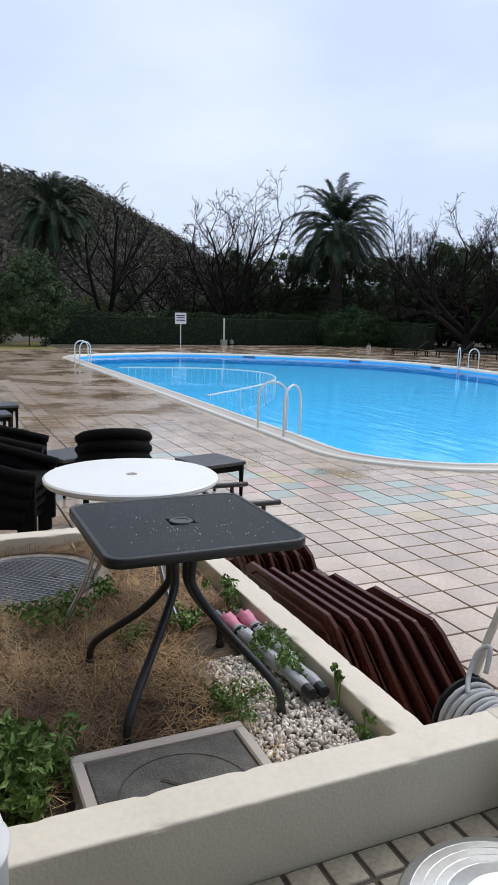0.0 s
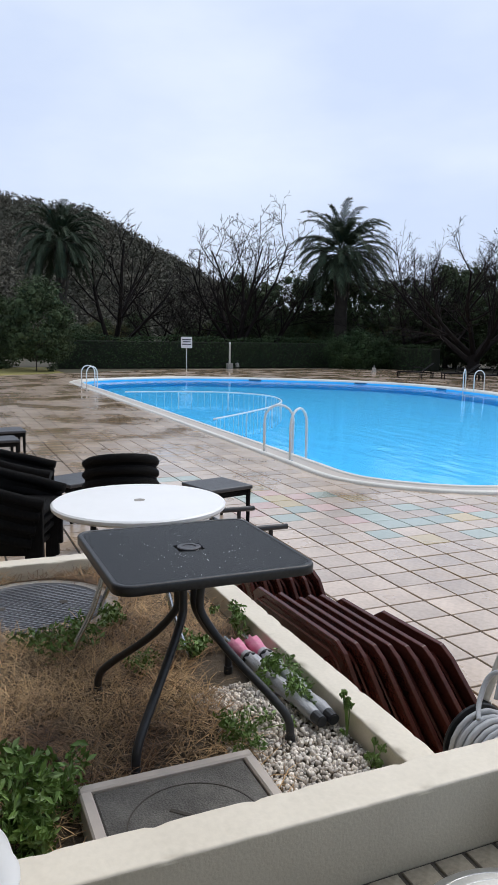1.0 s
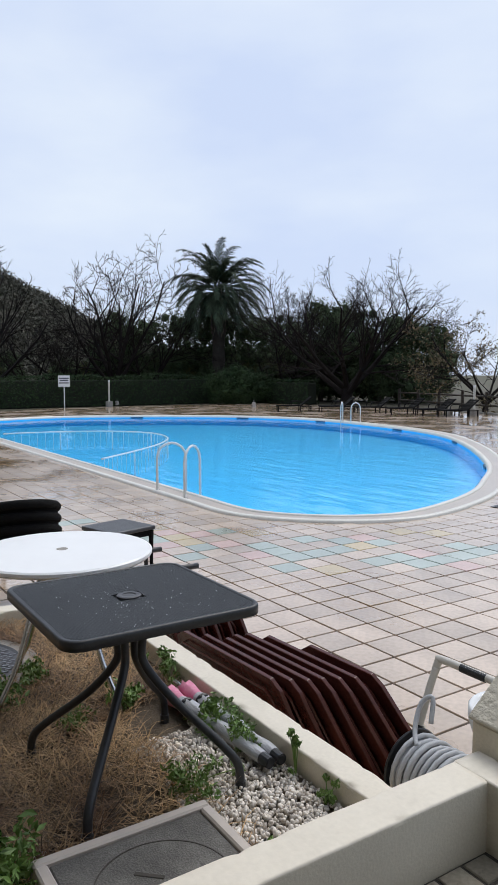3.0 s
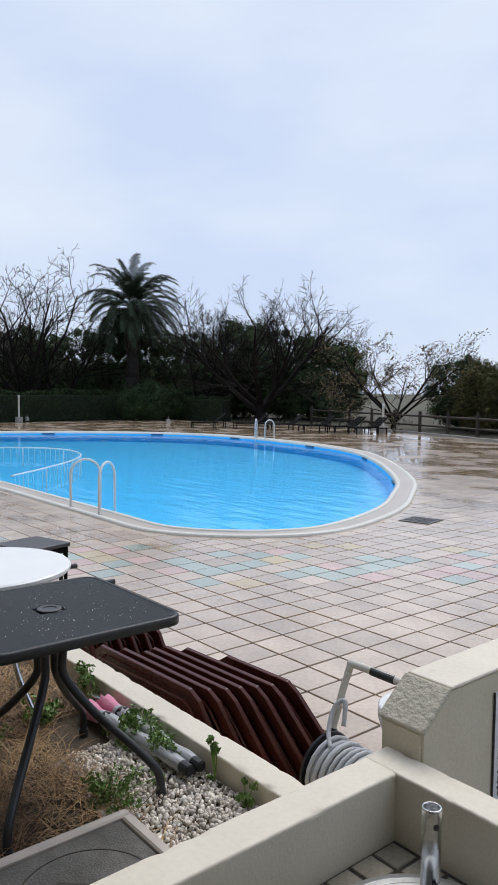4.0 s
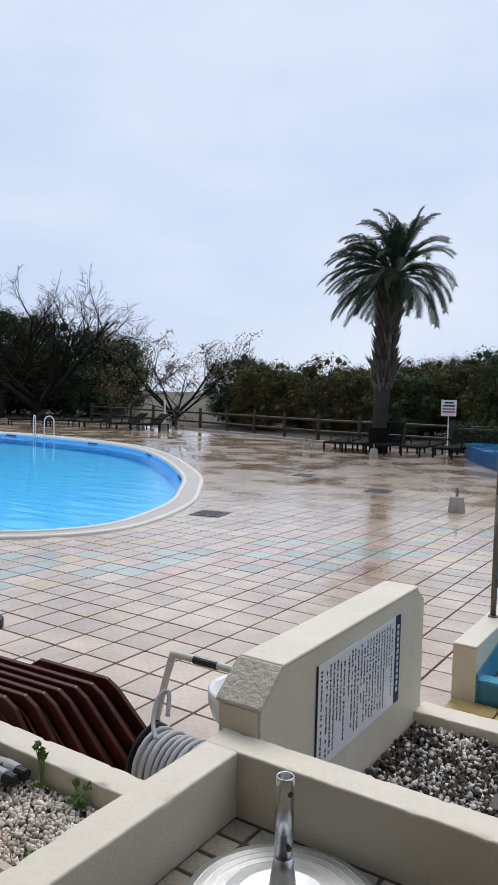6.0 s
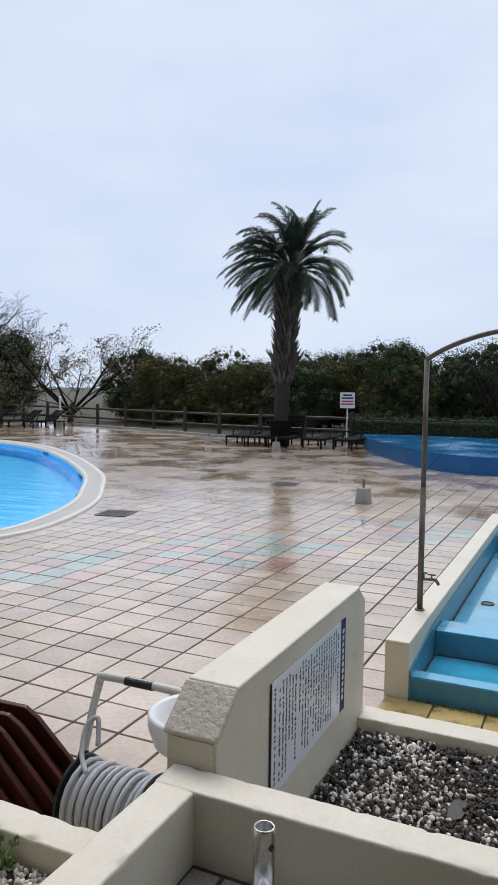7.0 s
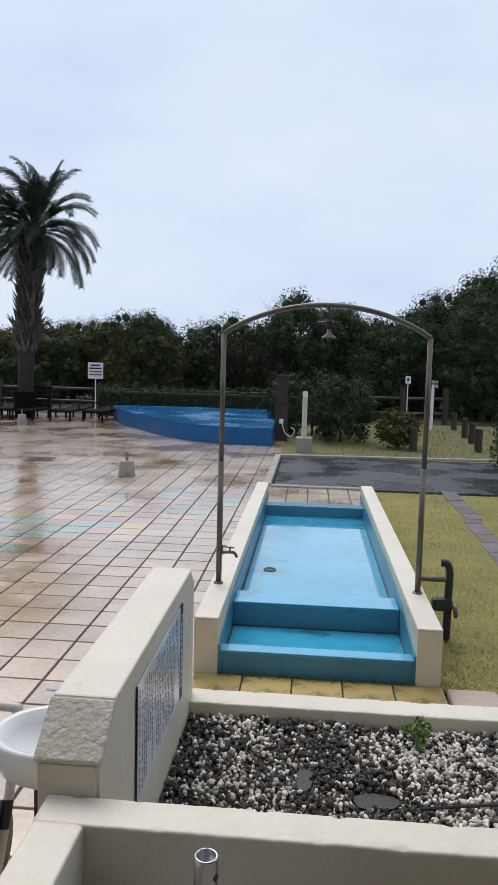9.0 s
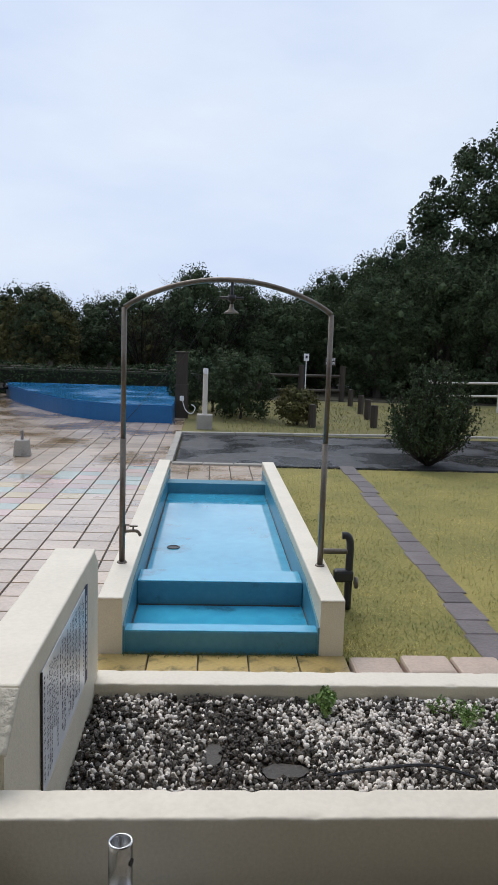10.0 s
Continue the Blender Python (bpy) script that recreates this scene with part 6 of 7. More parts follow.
for x in (-0.2, 0.2):
    fr = smooth_path([(x, -0.16, 0.02), (x, -0.05, 0.18), (x, 0.05, 0.36), (x, 0.13, 0.56), (x * 0.98, 0.16, 0.63)], 4)
    part("side_tube", tube(fr, 0.0165, 10), M_CREAMPIPE, reel, smooth=True)
    part("grip_sleeve", cyl(0.019, 0.019, (x, 0.03, 0.32), (x, 0.065, 0.40), 12), M_BLACK, reel)
    part("foot_tube", tube([(x, -0.18, 0.018), (x, 0.2, 0.018)], 0.0165, 10), M_CREAMPIPE, reel)
    part("drum_cheek", lathe([(0.0, -0.006), (0.155, -0.006), (0.16, 0.0), (0.155, 0.006), (0.0, 0.006)], 32, m=Matrix.Translation((x * 0.86, 0, 0.25)) @ Matrix.Rotation(radians(90), 4, "Y")), M_BLACK, reel, "black plastic cheek")
part("handle_bar", tube(smooth_path([(-0.2, 0.158, 0.62), (-0.192, 0.166, 0.655), (-0.165, 0.17, 0.67), (0.165, 0.17, 0.67), (0.192, 0.166, 0.655), (0.2, 0.158, 0.62)], 5), 0.017, 10), M_CREAMPIPE, reel, smooth=True)
part("handle_grip", cyl(0.0185, 0.0185, (-0.07, 0.17, 0.67), (0.06, 0.17, 0.67), 14), M_BLACK, reel, "black band on the handle")
part("crank", tube([(-0.2, 0.0, 0.25), (-0.235, 0.0, 0.25), (-0.235, 0.08, 0.36), (-0.2, 0.1, 0.38)], 0.008, 8), M_CREAMPIPE, reel)
coil, turns = [], 12
for layer, r in enumerate((0.118, 0.136)):
    for k in range(turns * 18):
        a = 6.283 * k / 18
        t = k / (turns * 18)
        x = -0.155 + 0.31 * (t if layer == 0 else 1 - t)
        w = 1 + 0.05 * math.sin(a * 0.37 + layer)
        coil.append((x + 0.008 * math.sin(a * 0.21 + 1), r * w * math.cos(a), 0.25 + r * w * math.sin(a)))
part("hose", tube(coil, 0.0115, 7), M_HOSE, reel, "grey garden hose", True)
part("hose_end", tube(smooth_path([(-0.1, -0.05, 0.38), (-0.16, 0.0, 0.42), (-0.185, 0.06, 0.5), (-0.15, 0.09, 0.53), (-0.12, 0.05, 0.44)], 5), 0.0105, 8), M_HOSE, reel, "loose hose end", True)

# hand basin on the notice wall
basin = base("hand_basin", Matrix.Translation((-0.162, 0.48, 0.59)) @ Matrix.Diagonal((1.0, 0.85, 0.85, 1)), "small white ceramic hand basin fixed to the wall", "basin")
bm = bmesh.new()
rings = []
for sc, z, ins in ((0.6, 0.0, 0), (0.92, 0.05, 0), (1.0, 0.12, 0), (1.0, 0.165, 0), (0.97, 0.175, 0), (0.86, 0.17, 1), (0.8, 0.13, 1), (0.5, 0.06, 1)):
    ring = []
    for k in range(25):
        a = math.pi * k / 24
        ring.append(bm.verts.new((-0.01 * ins - 0.265 * sc * math.sin(a) ** 0.75, 0.2 * sc * math.cos(a), z)))
    rings.append(ring)
for a, b in zip(rings, rings[1:]):
    for k in range(24):
        bm.faces.new((a[k], a[k + 1], b[k + 1], b[k]))
    bm.faces.new((a[24], a[0], b[0], b[24]))
bm.faces.new(rings[0])
bm.faces.new(list(reversed(rings[-1])))
bmesh.ops.recalc_face_normals(bm, faces=bm.faces)
part("bowl", bm, M_CERAMIC, basin, smooth=True)
part("waste_pipe", cyl(0.022, 0.022, (-0.12, 0.0, -0.69), (-0.12, 0.0, 0.02), 12), M_BLACK, basin, "black waste pipe")
tap = part("tap", tube(smooth_path([(-0.02, 0.06, 0.18), (-0.025, 0.06, 0.26), (-0.04, 0.06, 0.275), (-0.1, 0.05, 0.255)], 4), 0.012, 10), M_STEEL, basin, "chrome tap", True)
part("lever", box(-0.12, 0.01, 0.045, 0.075, 0.29, 0.3, 0.004, 1), M_STEEL, tap)
grate = base("drain_grate", Matrix.Translation((-0.42, 0.32, 0.004)), "striped metal drain grate let into the deck", "grate")
for k in range(14):
    part("bar", box(-0.16, 0.16, k * 0.026, k * 0.026 + 0.012, -0.004, 0.012, 0.002, 1), M_STEEL, grate)

# notice on the wall
notice = base("notice_board", Matrix.Translation((0.006, 0.0, 0.0)), "white notice board with dark print and navy title band", "sign")
Y0, Y1, Z0, Z1 = 0.517, 1.318, 0.47, 0.871
part("panel", box(0.0, 0.004, Y0, Y1 - 0.062, Z0, Z1, 0.001, 1), M_SIGN, notice)
part("title_band", box(0.0, 0.0042, Y1 - 0.062, Y1, Z0, Z1, 0.001, 1), M_NAVY, notice, "navy title band")
part("edge_strip", box(0.0, 0.006, Y0 - 0.006, Y0, Z0, Z1, 0.001, 1), M_GROUT, notice)
rg = random.Random(17)
col_y = Y1 - 0.098
qv, qf = [], []
while col_y > Y0 + 0.02:
    z = Z1 - 0.028 - rg.choice((0.0, 0.0, 0.018))
    end = Z0 + rg.choice((0.03, 0.03, 0.04, 0.06, 0.13, 0.2))
    while z > end:
        for _ in range(3):
            w, h = rg.choice(((0.0075, 0.0022), (0.0075, 0.0022), (0.0024, 0.0075), (0.0055, 0.003)))
            cy, cz = col_y + rg.uniform(-0.0028, 0.0028), z + rg.uniform(-0.0065, 0.0065)
            o = len(qv)
            qv += [(0.0046, cy - w, cz - h), (0.0046, cy + w, cz - h), (0.0046, cy + w, cz + h), (0.0046, cy - w, cz + h)]
            qf.append((o, o + 1, o + 2, o + 3))
        z -= 0.0185 if rg.random() < 0.93 else 0.034
    col_y -= 0.0295 if rg.random() < 0.85 else 0.042
tagged(raw("print", qv, qf, M_INK, notice), "columns of small dark print", kind="stuff")
bm = bmesh.new()
z = Z1 - 0.04
for k in range(11):
    box(0.0044, 0.005, Y1 - 0.042, Y1 - 0.02, z - 0.02, z, 0.0, bm=bm)
    z -= 0.029
part("title_print", bm, M_SIGN, notice)


def ground_sign(name, m, w, h, zc, label, board, bars, post_r=0.02):
    """A board on a post; writing too small to read stands as bars."""
    root = base(name, m, label, "sign")
    part("post", cyl(post_r, post_r, (0, 0, -0.05), (0, 0, zc), 10), M_WHITERAIL, root)
    part("board", box(-w / 2, w / 2, -0.03, -0.018, zc - h / 2, zc + h / 2, 0.004, 1), board, root)
    for k, (mt, bw, bz, bh) in enumerate(bars):
        part("print_bar", box(-w * bw / 2, w * bw / 2, -0.0335, -0.03, zc + h * bz - h * bh / 2, zc + h * bz + h * bh / 2, 0.0), mt, root)
    return root


BARS = [(M_INK, 0.6, 0.33, 0.1), (M_INK, 0.8, 0.14, 0.1), (M_RED, 0.8, -0.06, 0.09), (M_RED, 0.84, -0.24, 0.09)]
ground_sign("warning_sign", Matrix.Translation((-40.4, 12.4, 0)) @ Matrix.Rotation(radians(68), 4, "Z"), 0.66, 0.66, 1.55, "white warning board on a thin post before the hedge", M_SIGN, [(M_INK, 0.8, 0.25, 0.09), (M_INK, 0.7, 0.06, 0.09), (M_INK, 0.8, -0.16, 0.09)], 0.03)
ground_sign("warning_sign", Matrix.Translation((-6.72, 22.5, 0)) @ Matrix.Rotation(radians(18), 4, "Z"), 0.5, 0.54, 1.5, "white warning board with black and red print", M_SIGN, BARS)
ground_sign("path_sign", Matrix.Translation((3.42, 21.0, 0)), 0.16, 0.22, 1.5, "small white board on a thin post by the wood", M_SIGN, [(M_INK, 0.4, 0.05, 0.4)], 0.015)
trail = ground_sign("trail_sign", Matrix.Translation((4.2, 21.2, 0)), 0.34, 0.27, 1.38, "dark trail sign with white lettering by the wood", M_WOOD, [], 0.05)
for k, word in enumerate(("大房岬", "散策路")):
    cu = bpy.data.curves.new("lettering", "FONT")
    cu.body, cu.size, cu.align_x, cu.extrude = word, 0.1, "CENTER", 0.001
    cu.materials.append(M_SIGN)
    tx = new("lettering", cu)
    tx.parent = trail
    tx.matrix_basis = Matrix.Translation((0, -0.035, 1.42 - 0.12 * k)) @ Matrix.Rotation(radians(90), 4, "X")


def weight_cone(m, pipe=True):
    root = base("concrete_weight", m, "squat concrete parasol weight with a pipe stub on the deck", "weight", "concrete weights")
    part("block", lathe([(0.0, 0.0), (0.135, 0.0), (0.14, 0.01), (0.112, 0.245), (0.1, 0.255), (0.0, 0.255)], 24), M_CONC, root, smooth=False)
    part("pipe_stub", cyl(0.024, 0.024, (0, 0, 0.25), (0, 0, 0.40), 12), M_IRONBAR, root)
    return root


wc = weight_cone(Matrix.Translation((-2.43, 9.95, 0)))
for x, y in ((-10.55, 19.6), (-7.75, 18.75), (-21.9, 24.2), (-35.4, 22.3), (-42.2, 16.4)):
    copy_thing(wc, Matrix.Translation((x, y, 0)))


def garden_lamp(m, h, label):
    root = base("garden_lamp", m, label, "lamp post", "garden lamps")
    part("plinth", box(-0.17, 0.17, -0.17, 0.17, -0.05, 0.3, 0.015), M_CONC, root, "concrete plinth")
    part("post", cyl(0.055, 0.055, (0, 0, 0.3), (0, 0, h - 0.12), 16), M_CREAMPIPE, root)
    part("lamp_head", cyl(0.058, 0.058, (0, 0, h - 0.12), (0, 0, h), 16, None, 0.01), M_SIGN, root, "pale lamp cap")
    return root


garden_lamp(Matrix.Translation((0.38, 14.35, 0)), 1.3, "pale garden lamp post on a concrete plinth")
garden_lamp(Matrix.Translation((-41.0, 15.4, 0)), 1.6, "pale garden lamp post before the hedge")
garden_lamp(Matrix.Translation((-21.7, 25.6, 0)), 1.4, "pale garden lamp post by the wooden fence")

wood_post = base("cabinet_post", Matrix.Translation((-0.2, 16.5, 0)), "brown wooden post cabinet with a dangling cable", "post")
part("body", box(-0.17, 0.15, -0.14, 0.14, -0.05, 0.82, 0.01), M_WOOD, wood_post)
part("upper_body", box(-0.15, 0.13, -0.12, 0.12, 0.82, 1.58, 0.01), M_WOOD, wood_post)
part("cap", box(-0.18, 0.16, -0.15, 0.15, 1.58, 1.61, 0.008), M_WOOD, wood_post)
part("socket", box(-0.05, 0.05, -0.19, -0.14, 0.42, 0.54, 0.01), M_WHITE, wood_post, "small white socket box")
part("cable", tube(smooth_path([(0.02, -0.17, 0.42), (0.1, -0.2, 0.2), (0.25, -0.22, 0.12), (0.33, -0.2, 0.26), (0.24, -0.2, 0.34)], 5), 0.012, 6), M_WHITE, wood_post)


def hoop(m, d0, d1, label):
    """Stainless pool hoops: a pair of arched rails, each with a deck and a pool leg."""
    root = base("pool_ladder", m, label, "pool ladder", "pool ladders")
    for (x, dx, dy) in (d0, d1):
        w = math.hypot(dx, dy)
        ux, uy = dx / w, dy / w
        pts = [(x, 0, 0.0), (x, 0, 0.52)]
        for k in range(9):
            a = math.pi * k / 8
            s = w / 2 - w / 2 * math.cos(a)
            pts.append((x + ux * s, uy * s, 0.55 + w / 2 * math.sin(a)))
        pts += [(x + dx, dy, 0.5), (x + dx, dy, -0.5)]
        part("rail", tube(pts, 0.021, 10), M_WHITERAIL, root, smooth=True)
        part("deck_flange", cyl(0.045, 0.045, (x, 0, 0.0), (x, 0, 0.03), 14), M_STEEL, root)
    for z in (-0.2, -0.42):
        part("tread", box(d0[0] + d0[1] + 0.02, d1[0] + d1[1] - 0.02, d0[2] - 0.04, d0[2] + 0.04, z - 0.012, z + 0.012, 0.005, 1), M_STEEL, root)
    return root


hoop(Matrix.Translation((-9.41, 3.5, 0.0)), (0.0, 0.12, 0.46), (0.95, -0.28, 0.42), "pair of arched pool ladder rails at the coping")
hoop(Matrix.Translation((-25.6, 3.5, 0.0)), (0.0, 0.1, 0.46), (0.95, -0.2, 0.42), "pair of arched pool ladder rails at the far coping")
hoop(Matrix.Translation((-20.75, 17.8, 0.0)) @ Matrix.Rotation(radians(190), 4, "Z"), (0.0, 0.1, 0.46), (0.9, -0.25, 0.42), "pair of arched pool ladder rails on the opposite side")

# railing that parts off the paddling corner
rail_keys = [(-12.98, 3.95), (-14.05, 5.15), (-15.35, 6.4), (-16.9, 7.4), (-18.6, 7.7), (-19.9, 7.0), (-20.6, 5.6), (-20.8, 3.95)]
rail_path = smooth_path([(x, y, 0.16) for x, y in rail_keys], 8)
railing = base("pool_railing", Matrix.Identity(4), "curved white railing round the paddling corner of the pool", "railing")
part("top_rail", tube(rail_path, 0.022, 8), M_WHITERAIL, railing, smooth=True)
step_acc, k_post = 0.0, 0
for p, q in zip(rail_path, rail_path[1:]):
    step_acc += (q - p).length
    if step_acc > 0.16:
        step_acc = 0.0
        k_post += 1
        if k_post % 8 == 0:
            part("post", cyl(0.022, 0.022, (p.x, p.y, -0.62), (p.x, p.y, 0.15), 8), M_WHITERAIL, railing)
        else:
            part("baluster", cyl(0.005, 0.005, (p.x, p.y, -0.5), (p.x, p.y, 0.15), 5), M_WHITERAIL, railing)

# wooden post-and-rail fence
FENCE = [(-31.0, 29.9), (-24.5, 28.0), (-18.5, 26.3), (-12.6, 24.3), (-7.0, 23.9), (-1.0, 24.2), (2.0, 23.6)]
fence = base("wooden_fence", Matrix.Identity(4), "dark wooden post-and-rail fence at the deck's edge", "fence")
for (x0, y0), (x1, y1) in zip(FENCE, FENCE[1:]):
    n = max(1, round(math.hypot(x1 - x0, y1 - y0) / 2.0))
    for k in range(n):
        a, b = k / n, (k + 1) / n
        ax, ay, bx, by = x0 + (x1 - x0) * a, y0 + (y1 - y0) * a, x0 + (x1 - x0) * b, y0 + (y1 - y0) * b
        part("fence_post", cyl(0.085, 0.08, (ax, ay, -0.1), (ax, ay, 1.05), 10, None, 0.015), M_WOOD, fence)
        for z in (0.38, 0.82):
            part("fence_rail", cyl(0.05, 0.05, (ax, ay, z), (bx, by, z), 8), M_WOOD, fence)
fence2 = base("wooden_fence", Matrix.Identity(4), "dark wooden post-and-rail fence along the wood", "fence")
for (x0, y0), (x1, y1) in zip([(2.1, 22.6), (5.0, 24.6)], [(5.0, 24.6), (5.1, 24.6)]):
    for k in range(3):
        ax, ay = 2.1 + 1.45 * k, 22.8 + 0.3 * k
        part("fence_post", cyl(0.1, 0.1, (ax, ay, -0.1), (ax, ay, 1.2), 10, None, 0.015), M_WOOD, fence2)
    break
for z in (0.35, 0.85):
    part("fence_rail", cyl(0.05, 0.05, (2.1, 22.8, z), (5.0, 23.4, z), 8), M_WOOD, fence2)
fence3 = base("metal_fence", Matrix.Identity(4), "pale rail fence beyond the sloping lawn", "fence")
for k in range(5):
    part("fence_post", cyl(0.05, 0.05, (7.2 + 2.2 * k, 20.6, -0.1), (7.2 + 2.2 * k, 20.6, 0.95), 8), M_CREAMPIPE, fence3)
for z in (0.45, 0.85):
    part("fence_rail", cyl(0.035, 0.035, (7.2, 20.6, z), (16, 20.6, z + 0.2), 8), M_CREAMPIPE, fence3)
bp = base("log_post", Matrix.Translation((4.35, 15.4, 0)), "short round wooden bollard along the lawn path", "bollard", "log bollards")
part("log", cyl(0.085, 0.085, (0, 0, -0.1), (0, 0, 0.52), 14, None, 0.012), M_WOOD, bp)
for x, y in ((4.6, 17.3), (4.75, 18.9), (4.95, 21.5), (2.85, 15.1), (3.1, 19.5), (3.2, 21.6)):
    copy_thing(bp, Matrix.Translation((x, y, 0)))

def floor_drain(m):
    """Square deck drain: a frame with a slotted grate set in it."""
    root = base("floor_drain", m, "square dark wet drain grate set flush in the deck", "drain", "deck drains")
    bm = box(-0.24, 0.24, -0.24, -0.2, -0.01, 0.006, 0.002, 1)
    for x0, x1, y0, y1 in ((-0.24, 0.24, 0.2, 0.24), (-0.24, -0.2, -0.2, 0.2), (0.2, 0.24, -0.2, 0.2)):
        box(x0, x1, y0, y1, -0.01, 0.006, 0.002, 1, bm=bm)
    part("frame", bm, M_IRON, root)
    for k in range(9):
        part("grate_bar", box(-0.2, 0.2, -0.188 + k * 0.044, -0.163 + k * 0.044, -0.008, 0.005, 0.002, 1), M_IRON, root)
    return root


fd = floor_drain(Matrix.Translation((-8.46, 14.75, 0.004)) @ Matrix.Rotation(radians(12), 4, "Z"))
for x, y in ((-6.88, 12.88), (-5.35, 7.15), (-4.45, 11.5)):
    copy_thing(fd, Matrix.Translation((x, y, 0.004)) @ Matrix.Rotation(radians(12), 4, "Z"))
guard = base("trunk_guard", Matrix.Translation((-8.4, 20.6, -0.02)), "black tapered sleeve round the palm's foot", "guard")
part("sleeve", lathe([(0.27, 0.0), (0.30, 0.0), (0.36, 0.78), (0.375, 0.8), (0.375, 0.84), (0.34, 0.84), (0.335, 0.78)], 28), M_WICKER, guard)

# ---- loose ground cover ----
def pebbles(name, rg2, spots, size, material, label, parent=None, sub=1):
    bmx = bmesh.new()
    bmesh.ops.create_icosphere(bmx, subdivisions=sub, radius=1.0)
    pv, pf = [q.co.copy() for q in bmx.verts], [tuple(q.index for q in g.verts) for g in bmx.faces]
    bmx.free()
    verts, faces = [], []
    for x, y, z in spots:
        s = size * rg2.uniform(0.6, 1.35)
        m = Matrix.Translation((x, y, z)) @ Euler((rg2.uniform(0, 6), rg2.uniform(0, 6), rg2.uniform(0, 6))).to_matrix().to_4x4() @ Matrix.Diagonal((s * rg2.uniform(0.8, 1.3), s * rg2.uniform(0.7, 1.0), s * rg2.uniform(0.5, 0.8), 1))
        sd = Vector((rg2.uniform(0, 50), rg2.uniform(0, 50), 0))
        o = len(verts)
        for q in pv:
            verts.append(m @ (q * (1 + 0.38 * noise.noise(q * 1.4 + sd))))
        faces += [tuple(o + i for i in g) for g in pf]
    return tagged(raw(name, verts, faces, material, parent, sub > 1), label, "pebbles", kind="stuff")


rg = random.Random(31)
spots = []
while len(spots) < 4200:
    x, y = rg.uniform(-1.75, -0.13), rg.uniform(-0.52, -0.03)
    edge_y = -0.34 - 0.14 * math.sin((x + 1.8) * 2.2) + 0.08 * noise.noise((x * 4, 0, 2))
    if x > -0.78 and y < -0.45:
        continue
    if y < edge_y + (0.28 if x < -1.35 else 0):
        continue
    spots.append((x, y, SOIL + rg.uniform(0.0, 0.018)))
pebbles("white_pebbles", rg, spots, 0.0085, M_PEBBLE, "white rounded pebbles in the planter", sub=2)
spots = [(rg.uniform(-1.05, -0.8), rg.uniform(-1.5, -0.95), SOIL + rg.uniform(0, 0.01)) for _ in range(380)]
pebbles("white_pebbles", rg, spots, 0.009, M_PEBBLE, "a few white pebbles among the dry grass")
dark, pale = [], []
while len(dark) + len(pale) < 14000:
    x, y = rg.uniform(0.01, 1.89), rg.uniform(0.13, 1.54)
    if 0.72 < x < 0.88 and 0.93 < y < 1.03 or 0.5 < x < 0.56 and 1.02 < y < 1.18 or 0.74 < x < 0.9 and 0.33 < y < 0.39:
        continue
    w = 0.5 * noise.noise((x * 2.2, y * 2.6, 5.0)) + 0.3 * (x - 1.15) + 0.45 * noise.noise((x * 8, y * 8, 1.0))
    z = 0.258 + rg.uniform(0, 0.022) + 0.012 * noise.noise((x * 3, y * 3, 9))
    (pale if w > rg.gauss(-0.03, 0.38) else dark).append((x, y, z))
pebbles("dark_gravel", rg, dark, 0.0122, M_LAVA, "rough dark volcanic gravel in the bed", sub=1)
pebbles("white_pebbles", rg, pale, 0.0098, M_PEBBLE, "white rounded pebbles mixed into the dark gravel", sub=2)
for x, y, w, d in ((0.8, 0.98, 0.2, 0.13), (0.53, 1.1, 0.09, 0.2), (0.82, 0.36, 0.2, 0.1)):
    pts6 = [(x + w * 0.55 * math.cos(a) * rg.uniform(0.8, 1.1), y + d * 0.55 * math.sin(a) * rg.uniform(0.8, 1.1)) for a in (0.2, 0.9, 1.9, 2.9, 3.9, 4.7, 5.6)]
    fl = tagged(link("flat_stone", prism(pts6, 0.22, 0.268, bevel=0.01), M_WETSTONE), "flat grey stone lying in the gravel bed", "stone", "flat stones")
tagged(link("plastic_strip", tube(smooth_path([(0.95, 0.92, 0.29), (1.15, 0.95, 0.3), (1.35, 0.97, 0.3), (1.5, 0.9, 0.295)], 5), 0.006, 6), M_BLACK), "black plastic strip poking out of the gravel", "strip")


def blades(name, rg2, spots, ln, w, flat, material, label, category):
    """Thin bent blades; flat: how far they lie over."""
    verts, faces = [], []
    for x, y, z in spots:
        a = rg2.uniform(0, 6.283)
        L2 = ln * rg2.uniform(0.5, 1.3)
        lie = flat * rg2.uniform(0.6, 1.2)
        d = Vector((math.cos(a) * lie, math.sin(a) * lie, max(0.04, 1.0 - 0.8 * lie))).normalized()
        s = Vector((-math.sin(a), math.cos(a), 0)) * w / 2
        p0 = Vector((x, y, z))
        p1 = p0 + d * L2 * 0.55 + Vector((0, 0, L2 * 0.06))
        p2 = p1 + (d + Vector((rg2.uniform(-0.4, 0.4), rg2.uniform(-0.4, 0.4), -0.35 * lie))).normalized() * L2 * 0.45
        o = len(verts)
        verts += [p0 - s, p0 + s, p1 + s * 0.8, p1 - s * 0.8, p2]
        faces += [(o, o + 1, o + 2, o + 3), (o + 3, o + 2, o + 4)]
    return tagged(raw(name, verts, faces, material), label, category, kind="stuff")


spots = []
while len(spots) < 21000:
    x, y = rg.uniform(-3.07, -0.14), rg.uniform(-1.9, -0.06)
    if (x + 2.57) ** 2 + (y + 0.95) ** 2 < 0.19 or -0.77 < x and -1.06 < y < -0.46:
        continue
    den = 0.85 + 0.7 * noise.noise((x * 2.5, y * 2.5, 0)) - (0.9 if y > -0.4 and x > -1.7 else 0) - (0.5 if x > -0.85 else 0)
    if rg.random() < den:
        spots.append((x, y, SOIL + rg.uniform(0, 0.035)))
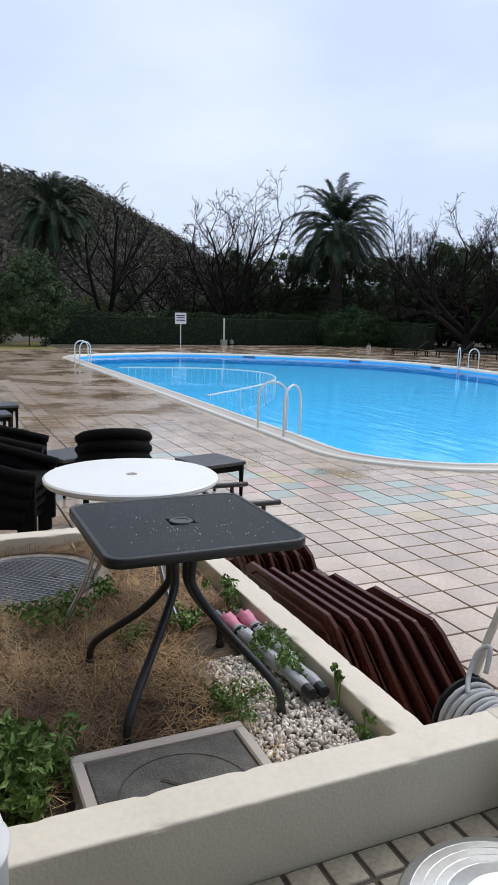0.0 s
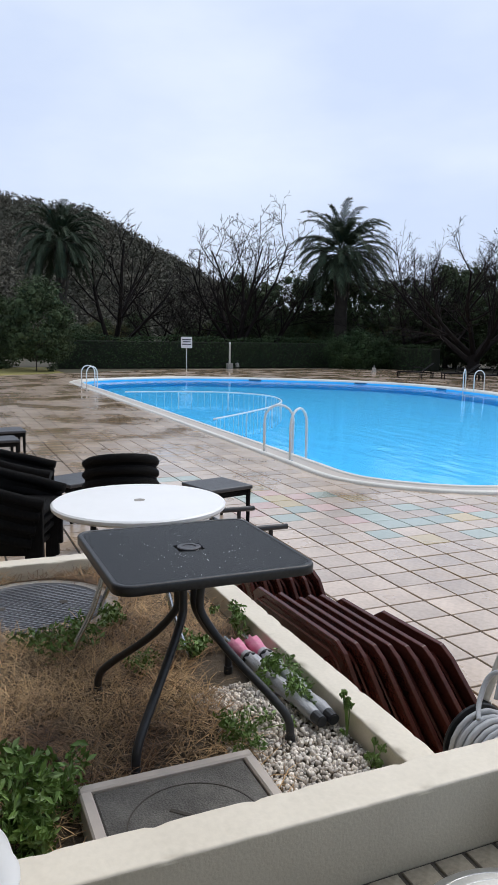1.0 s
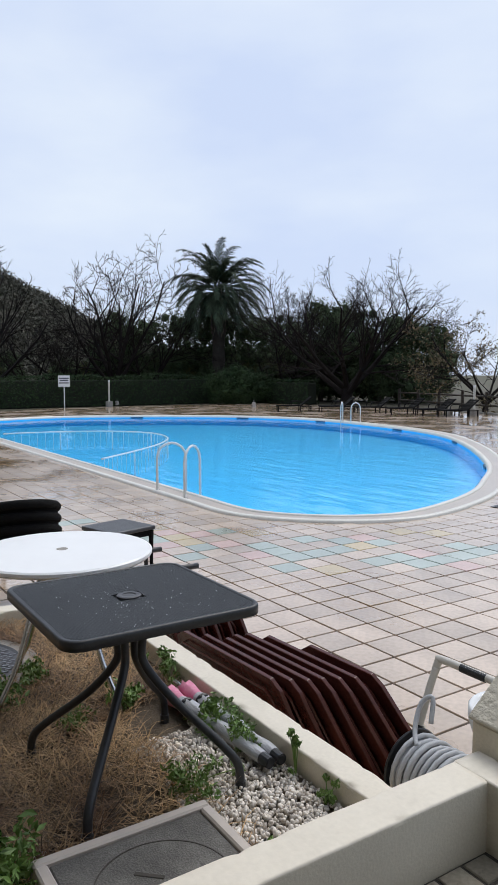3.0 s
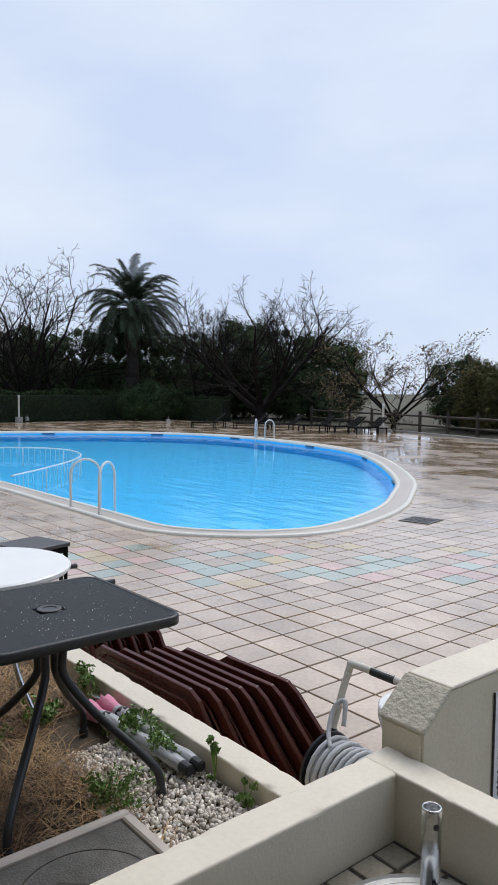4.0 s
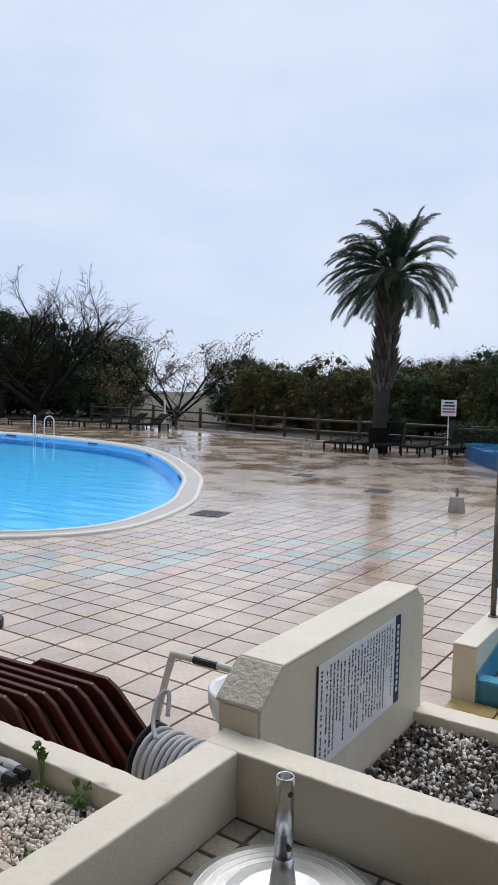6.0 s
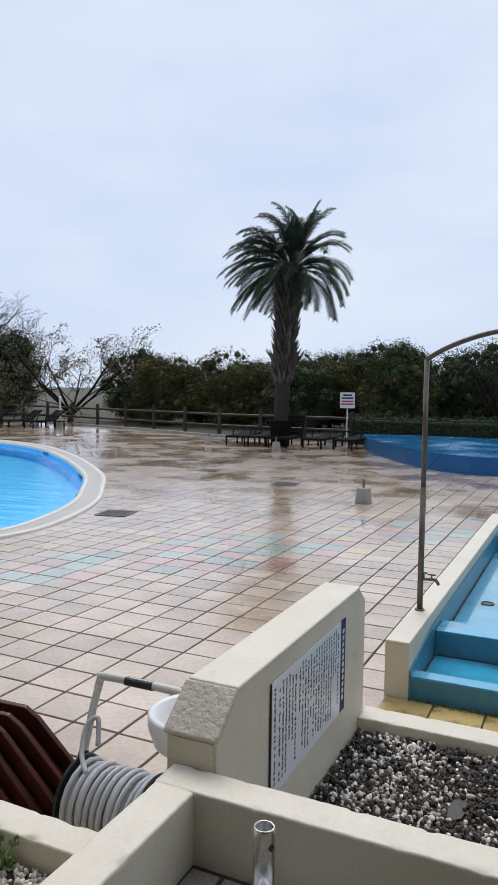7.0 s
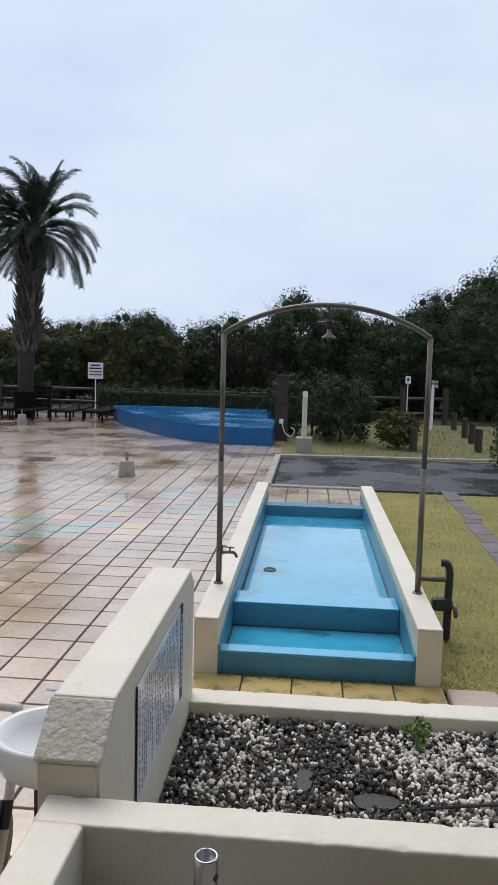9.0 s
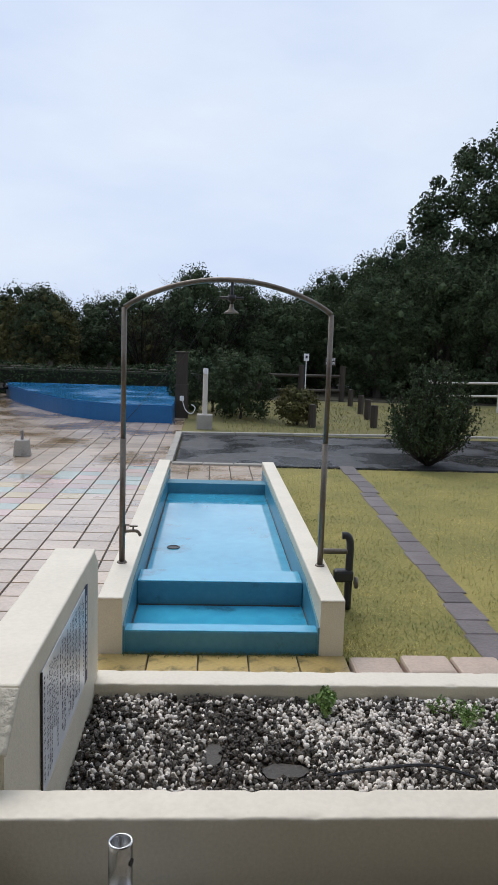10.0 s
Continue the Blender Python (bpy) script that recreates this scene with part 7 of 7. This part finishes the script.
blades("dry_grass", rg, spots, 0.13, 0.0036, 1.12, M_STRAW, "matted straw-coloured dry grass in the planter", "grass")
spots = []
while len(spots) < 70000:
    x, y = 1.34 + 7.5 * rg.random() ** 1.3, 2.57 + 6.9 * rg.random() ** 1.5
    if abs(x - (2.36 + 0.05 * (y - 3))) < 0.15 and rg.random() < 0.93:
        continue
    spots.append((x, y, -0.018))
blades("lawn_grass", rg, spots, 0.034, 0.0045, 0.75, M_GRASS, "short yellow-green winter lawn grass", "grass")
spots = [(rg.uniform(0.8, 13), rg.uniform(13.6, 22), -0.014) for _ in range(16000)]
blades("lawn_grass", rg, spots, 0.07, 0.01, 0.6, M_GRASS_FAR, "rough winter grass beyond the road", "grass")


spots = [(rg.uniform(0.0, 1.18), 2.625 + abs(rg.gauss(0, 0.022)) * -1, 0.0) for _ in range(900)] + [(rg.uniform(-0.14, 1.3), 2.32 + rg.gauss(0, 0.012), -0.004) for _ in range(260)]
blades("moss", rg, spots, 0.022, 0.004, 0.7, M_MOSS, "moss along the foot of the bath", "moss")


def weed(x, y, z, r, h, n, size, seed, label, material=None):
    rg2 = random.Random(seed)
    root = base("weed", Matrix.Translation((x, y, z)), label, "weed", "weeds in the planter")
    cl = [((rg2.gauss(0, r * 0.5), rg2.gauss(0, r * 0.5), rg2.uniform(0.02, h)), r * 0.35) for _ in range(n)]
    v2, f2 = leaf_cloud(rg2, cl, 26, size, 1.0, 0.3)
    raw("leaves", v2, f2, material or M_GREEN, root)
    sv, sf = [], []
    for c, _ in cl[:8]:
        tv, tf = tube_data([(0, 0, 0), (c[0] * 0.5, c[1] * 0.5, c[2] * 0.6), c], 0.002, 4, caps=False)
        o = len(sv)
        sv += tv
        sf += [tuple(o + i for i in g) for g in tf]
    raw("stem", sv, sf, M_GREEN, root)
    return root


WL = "leafy green weed growing in the planter"
for k, (x, y, r, h, n, s) in enumerate(((-0.8, -1.16, 0.13, 0.15, 30, 0.02), (-0.62, -1.25, 0.11, 0.12, 20, 0.022), (-0.95, -1.25, 0.11, 0.12, 20, 0.02), (-2.05, -0.83, 0.14, 0.09, 22, 0.016), (-2.2, -0.62, 0.1, 0.1, 14, 0.016),
        (-1.82, -0.07, 0.07, 0.16, 14, 0.014), (-1.7, -0.35, 0.09, 0.1, 12, 0.015), (-1.63, -0.62, 0.09, 0.07, 10, 0.014), (-1.0, -0.37, 0.09, 0.1, 14, 0.012), (-1.25, -0.12, 0.1, 0.12, 18, 0.013), (-1.08, -0.1, 0.09, 0.11, 14, 0.013),
        (-0.82, -0.045, 0.025, 0.2, 7, 0.012), (-0.62, -0.06, 0.04, 0.1, 7, 0.01), (-0.5, -0.36, 0.035, 0.05, 7, 0.012), (-0.9, -0.44, 0.07, 0.09, 10, 0.013), (-2.0, -1.0, 0.14, 0.08, 16, 0.015), (-1.35, -0.1, 0.08, 0.12, 12, 0.014))):
    weed(x, y, SOIL, r, h, n, s, 200 + k, WL)
for k, (x, y, r, h, n, s) in enumerate(((1.02, 1.4, 0.07, 0.1, 9, 0.018), (1.62, 1.38, 0.08, 0.06, 12, 0.012), (1.78, 1.3, 0.06, 0.05, 9, 0.012), (1.28, 0.75, 0.05, 0.04, 7, 0.01), (1.85, 0.7, 0.05, 0.04, 6, 0.01))):
    weed(x, y, 0.265, r, h, n, s, 260 + k, "small weed sprouting from the gravel bed")

# ---- pieces of the floors, last ----
tile_me = bpy.data.meshes.new("tile")
tv, tf = tile_verts(STEP - JOINT, STEP - JOINT, 0.0)
tile_me.from_pydata(tv, [], tf)
tile_me.materials.append(M_TILE)
rg = random.Random(77)
for x, y in near_tiles:
    ob = new("tile", tile_me)
    ob.parent = deck
    ob.matrix_basis = Matrix.Translation((x, y, rg.uniform(-0.0015, 0.0015))) @ Euler((rg.uniform(-0.003, 0.003), rg.uniform(-0.003, 0.003), rg.choice((0, 1.5708, 3.1416)))).to_matrix().to_4x4()
ytile = bpy.data.meshes.new("tile")
tv, tf = tile_verts(0.288, 0.288, 0.0)
ytile.from_pydata(tv, [], tf)
ytile.materials.append(M_YTILE)
for i in range(5):
    for j in range(3):
        ob = new("tile", ytile)
        ob.parent = deck
        ob.matrix_basis = Matrix.Translation((0.01 + i * 0.295, 2.47 - j * 0.295, rg.uniform(-0.002, 0.002)))
pave = bpy.data.meshes.new("tile")
tv, tf = tile_verts(0.087, 0.087, 0.0, 0.003)
pave.from_pydata(tv, [], tf)
pave.materials.append(M_FLOORTILE)
terrace = bpy.data.objects["floor_terrace"]
fv, ff = [], []
for i in range(60):
    for j in range(40):
        x, y = 0.05 + i * 0.098, -0.05 - j * 0.098
        if i < 15 and j < 19:
            ob = new("tile", pave)
            ob.parent = terrace
            ob.matrix_basis = Matrix.Translation((x, y, 0.553 + rg.uniform(-0.001, 0.001)))
        else:
            o = len(fv)
            fv += [(a + x, b + y, c + 0.553) for a, b, c in tv]
            ff += [tuple(o + q for q in g) for g in tf]
tagged(raw("tile_rest", fv, ff, M_FLOORTILE, terrace), "small stone-coloured terrace tiles", kind="stuff")
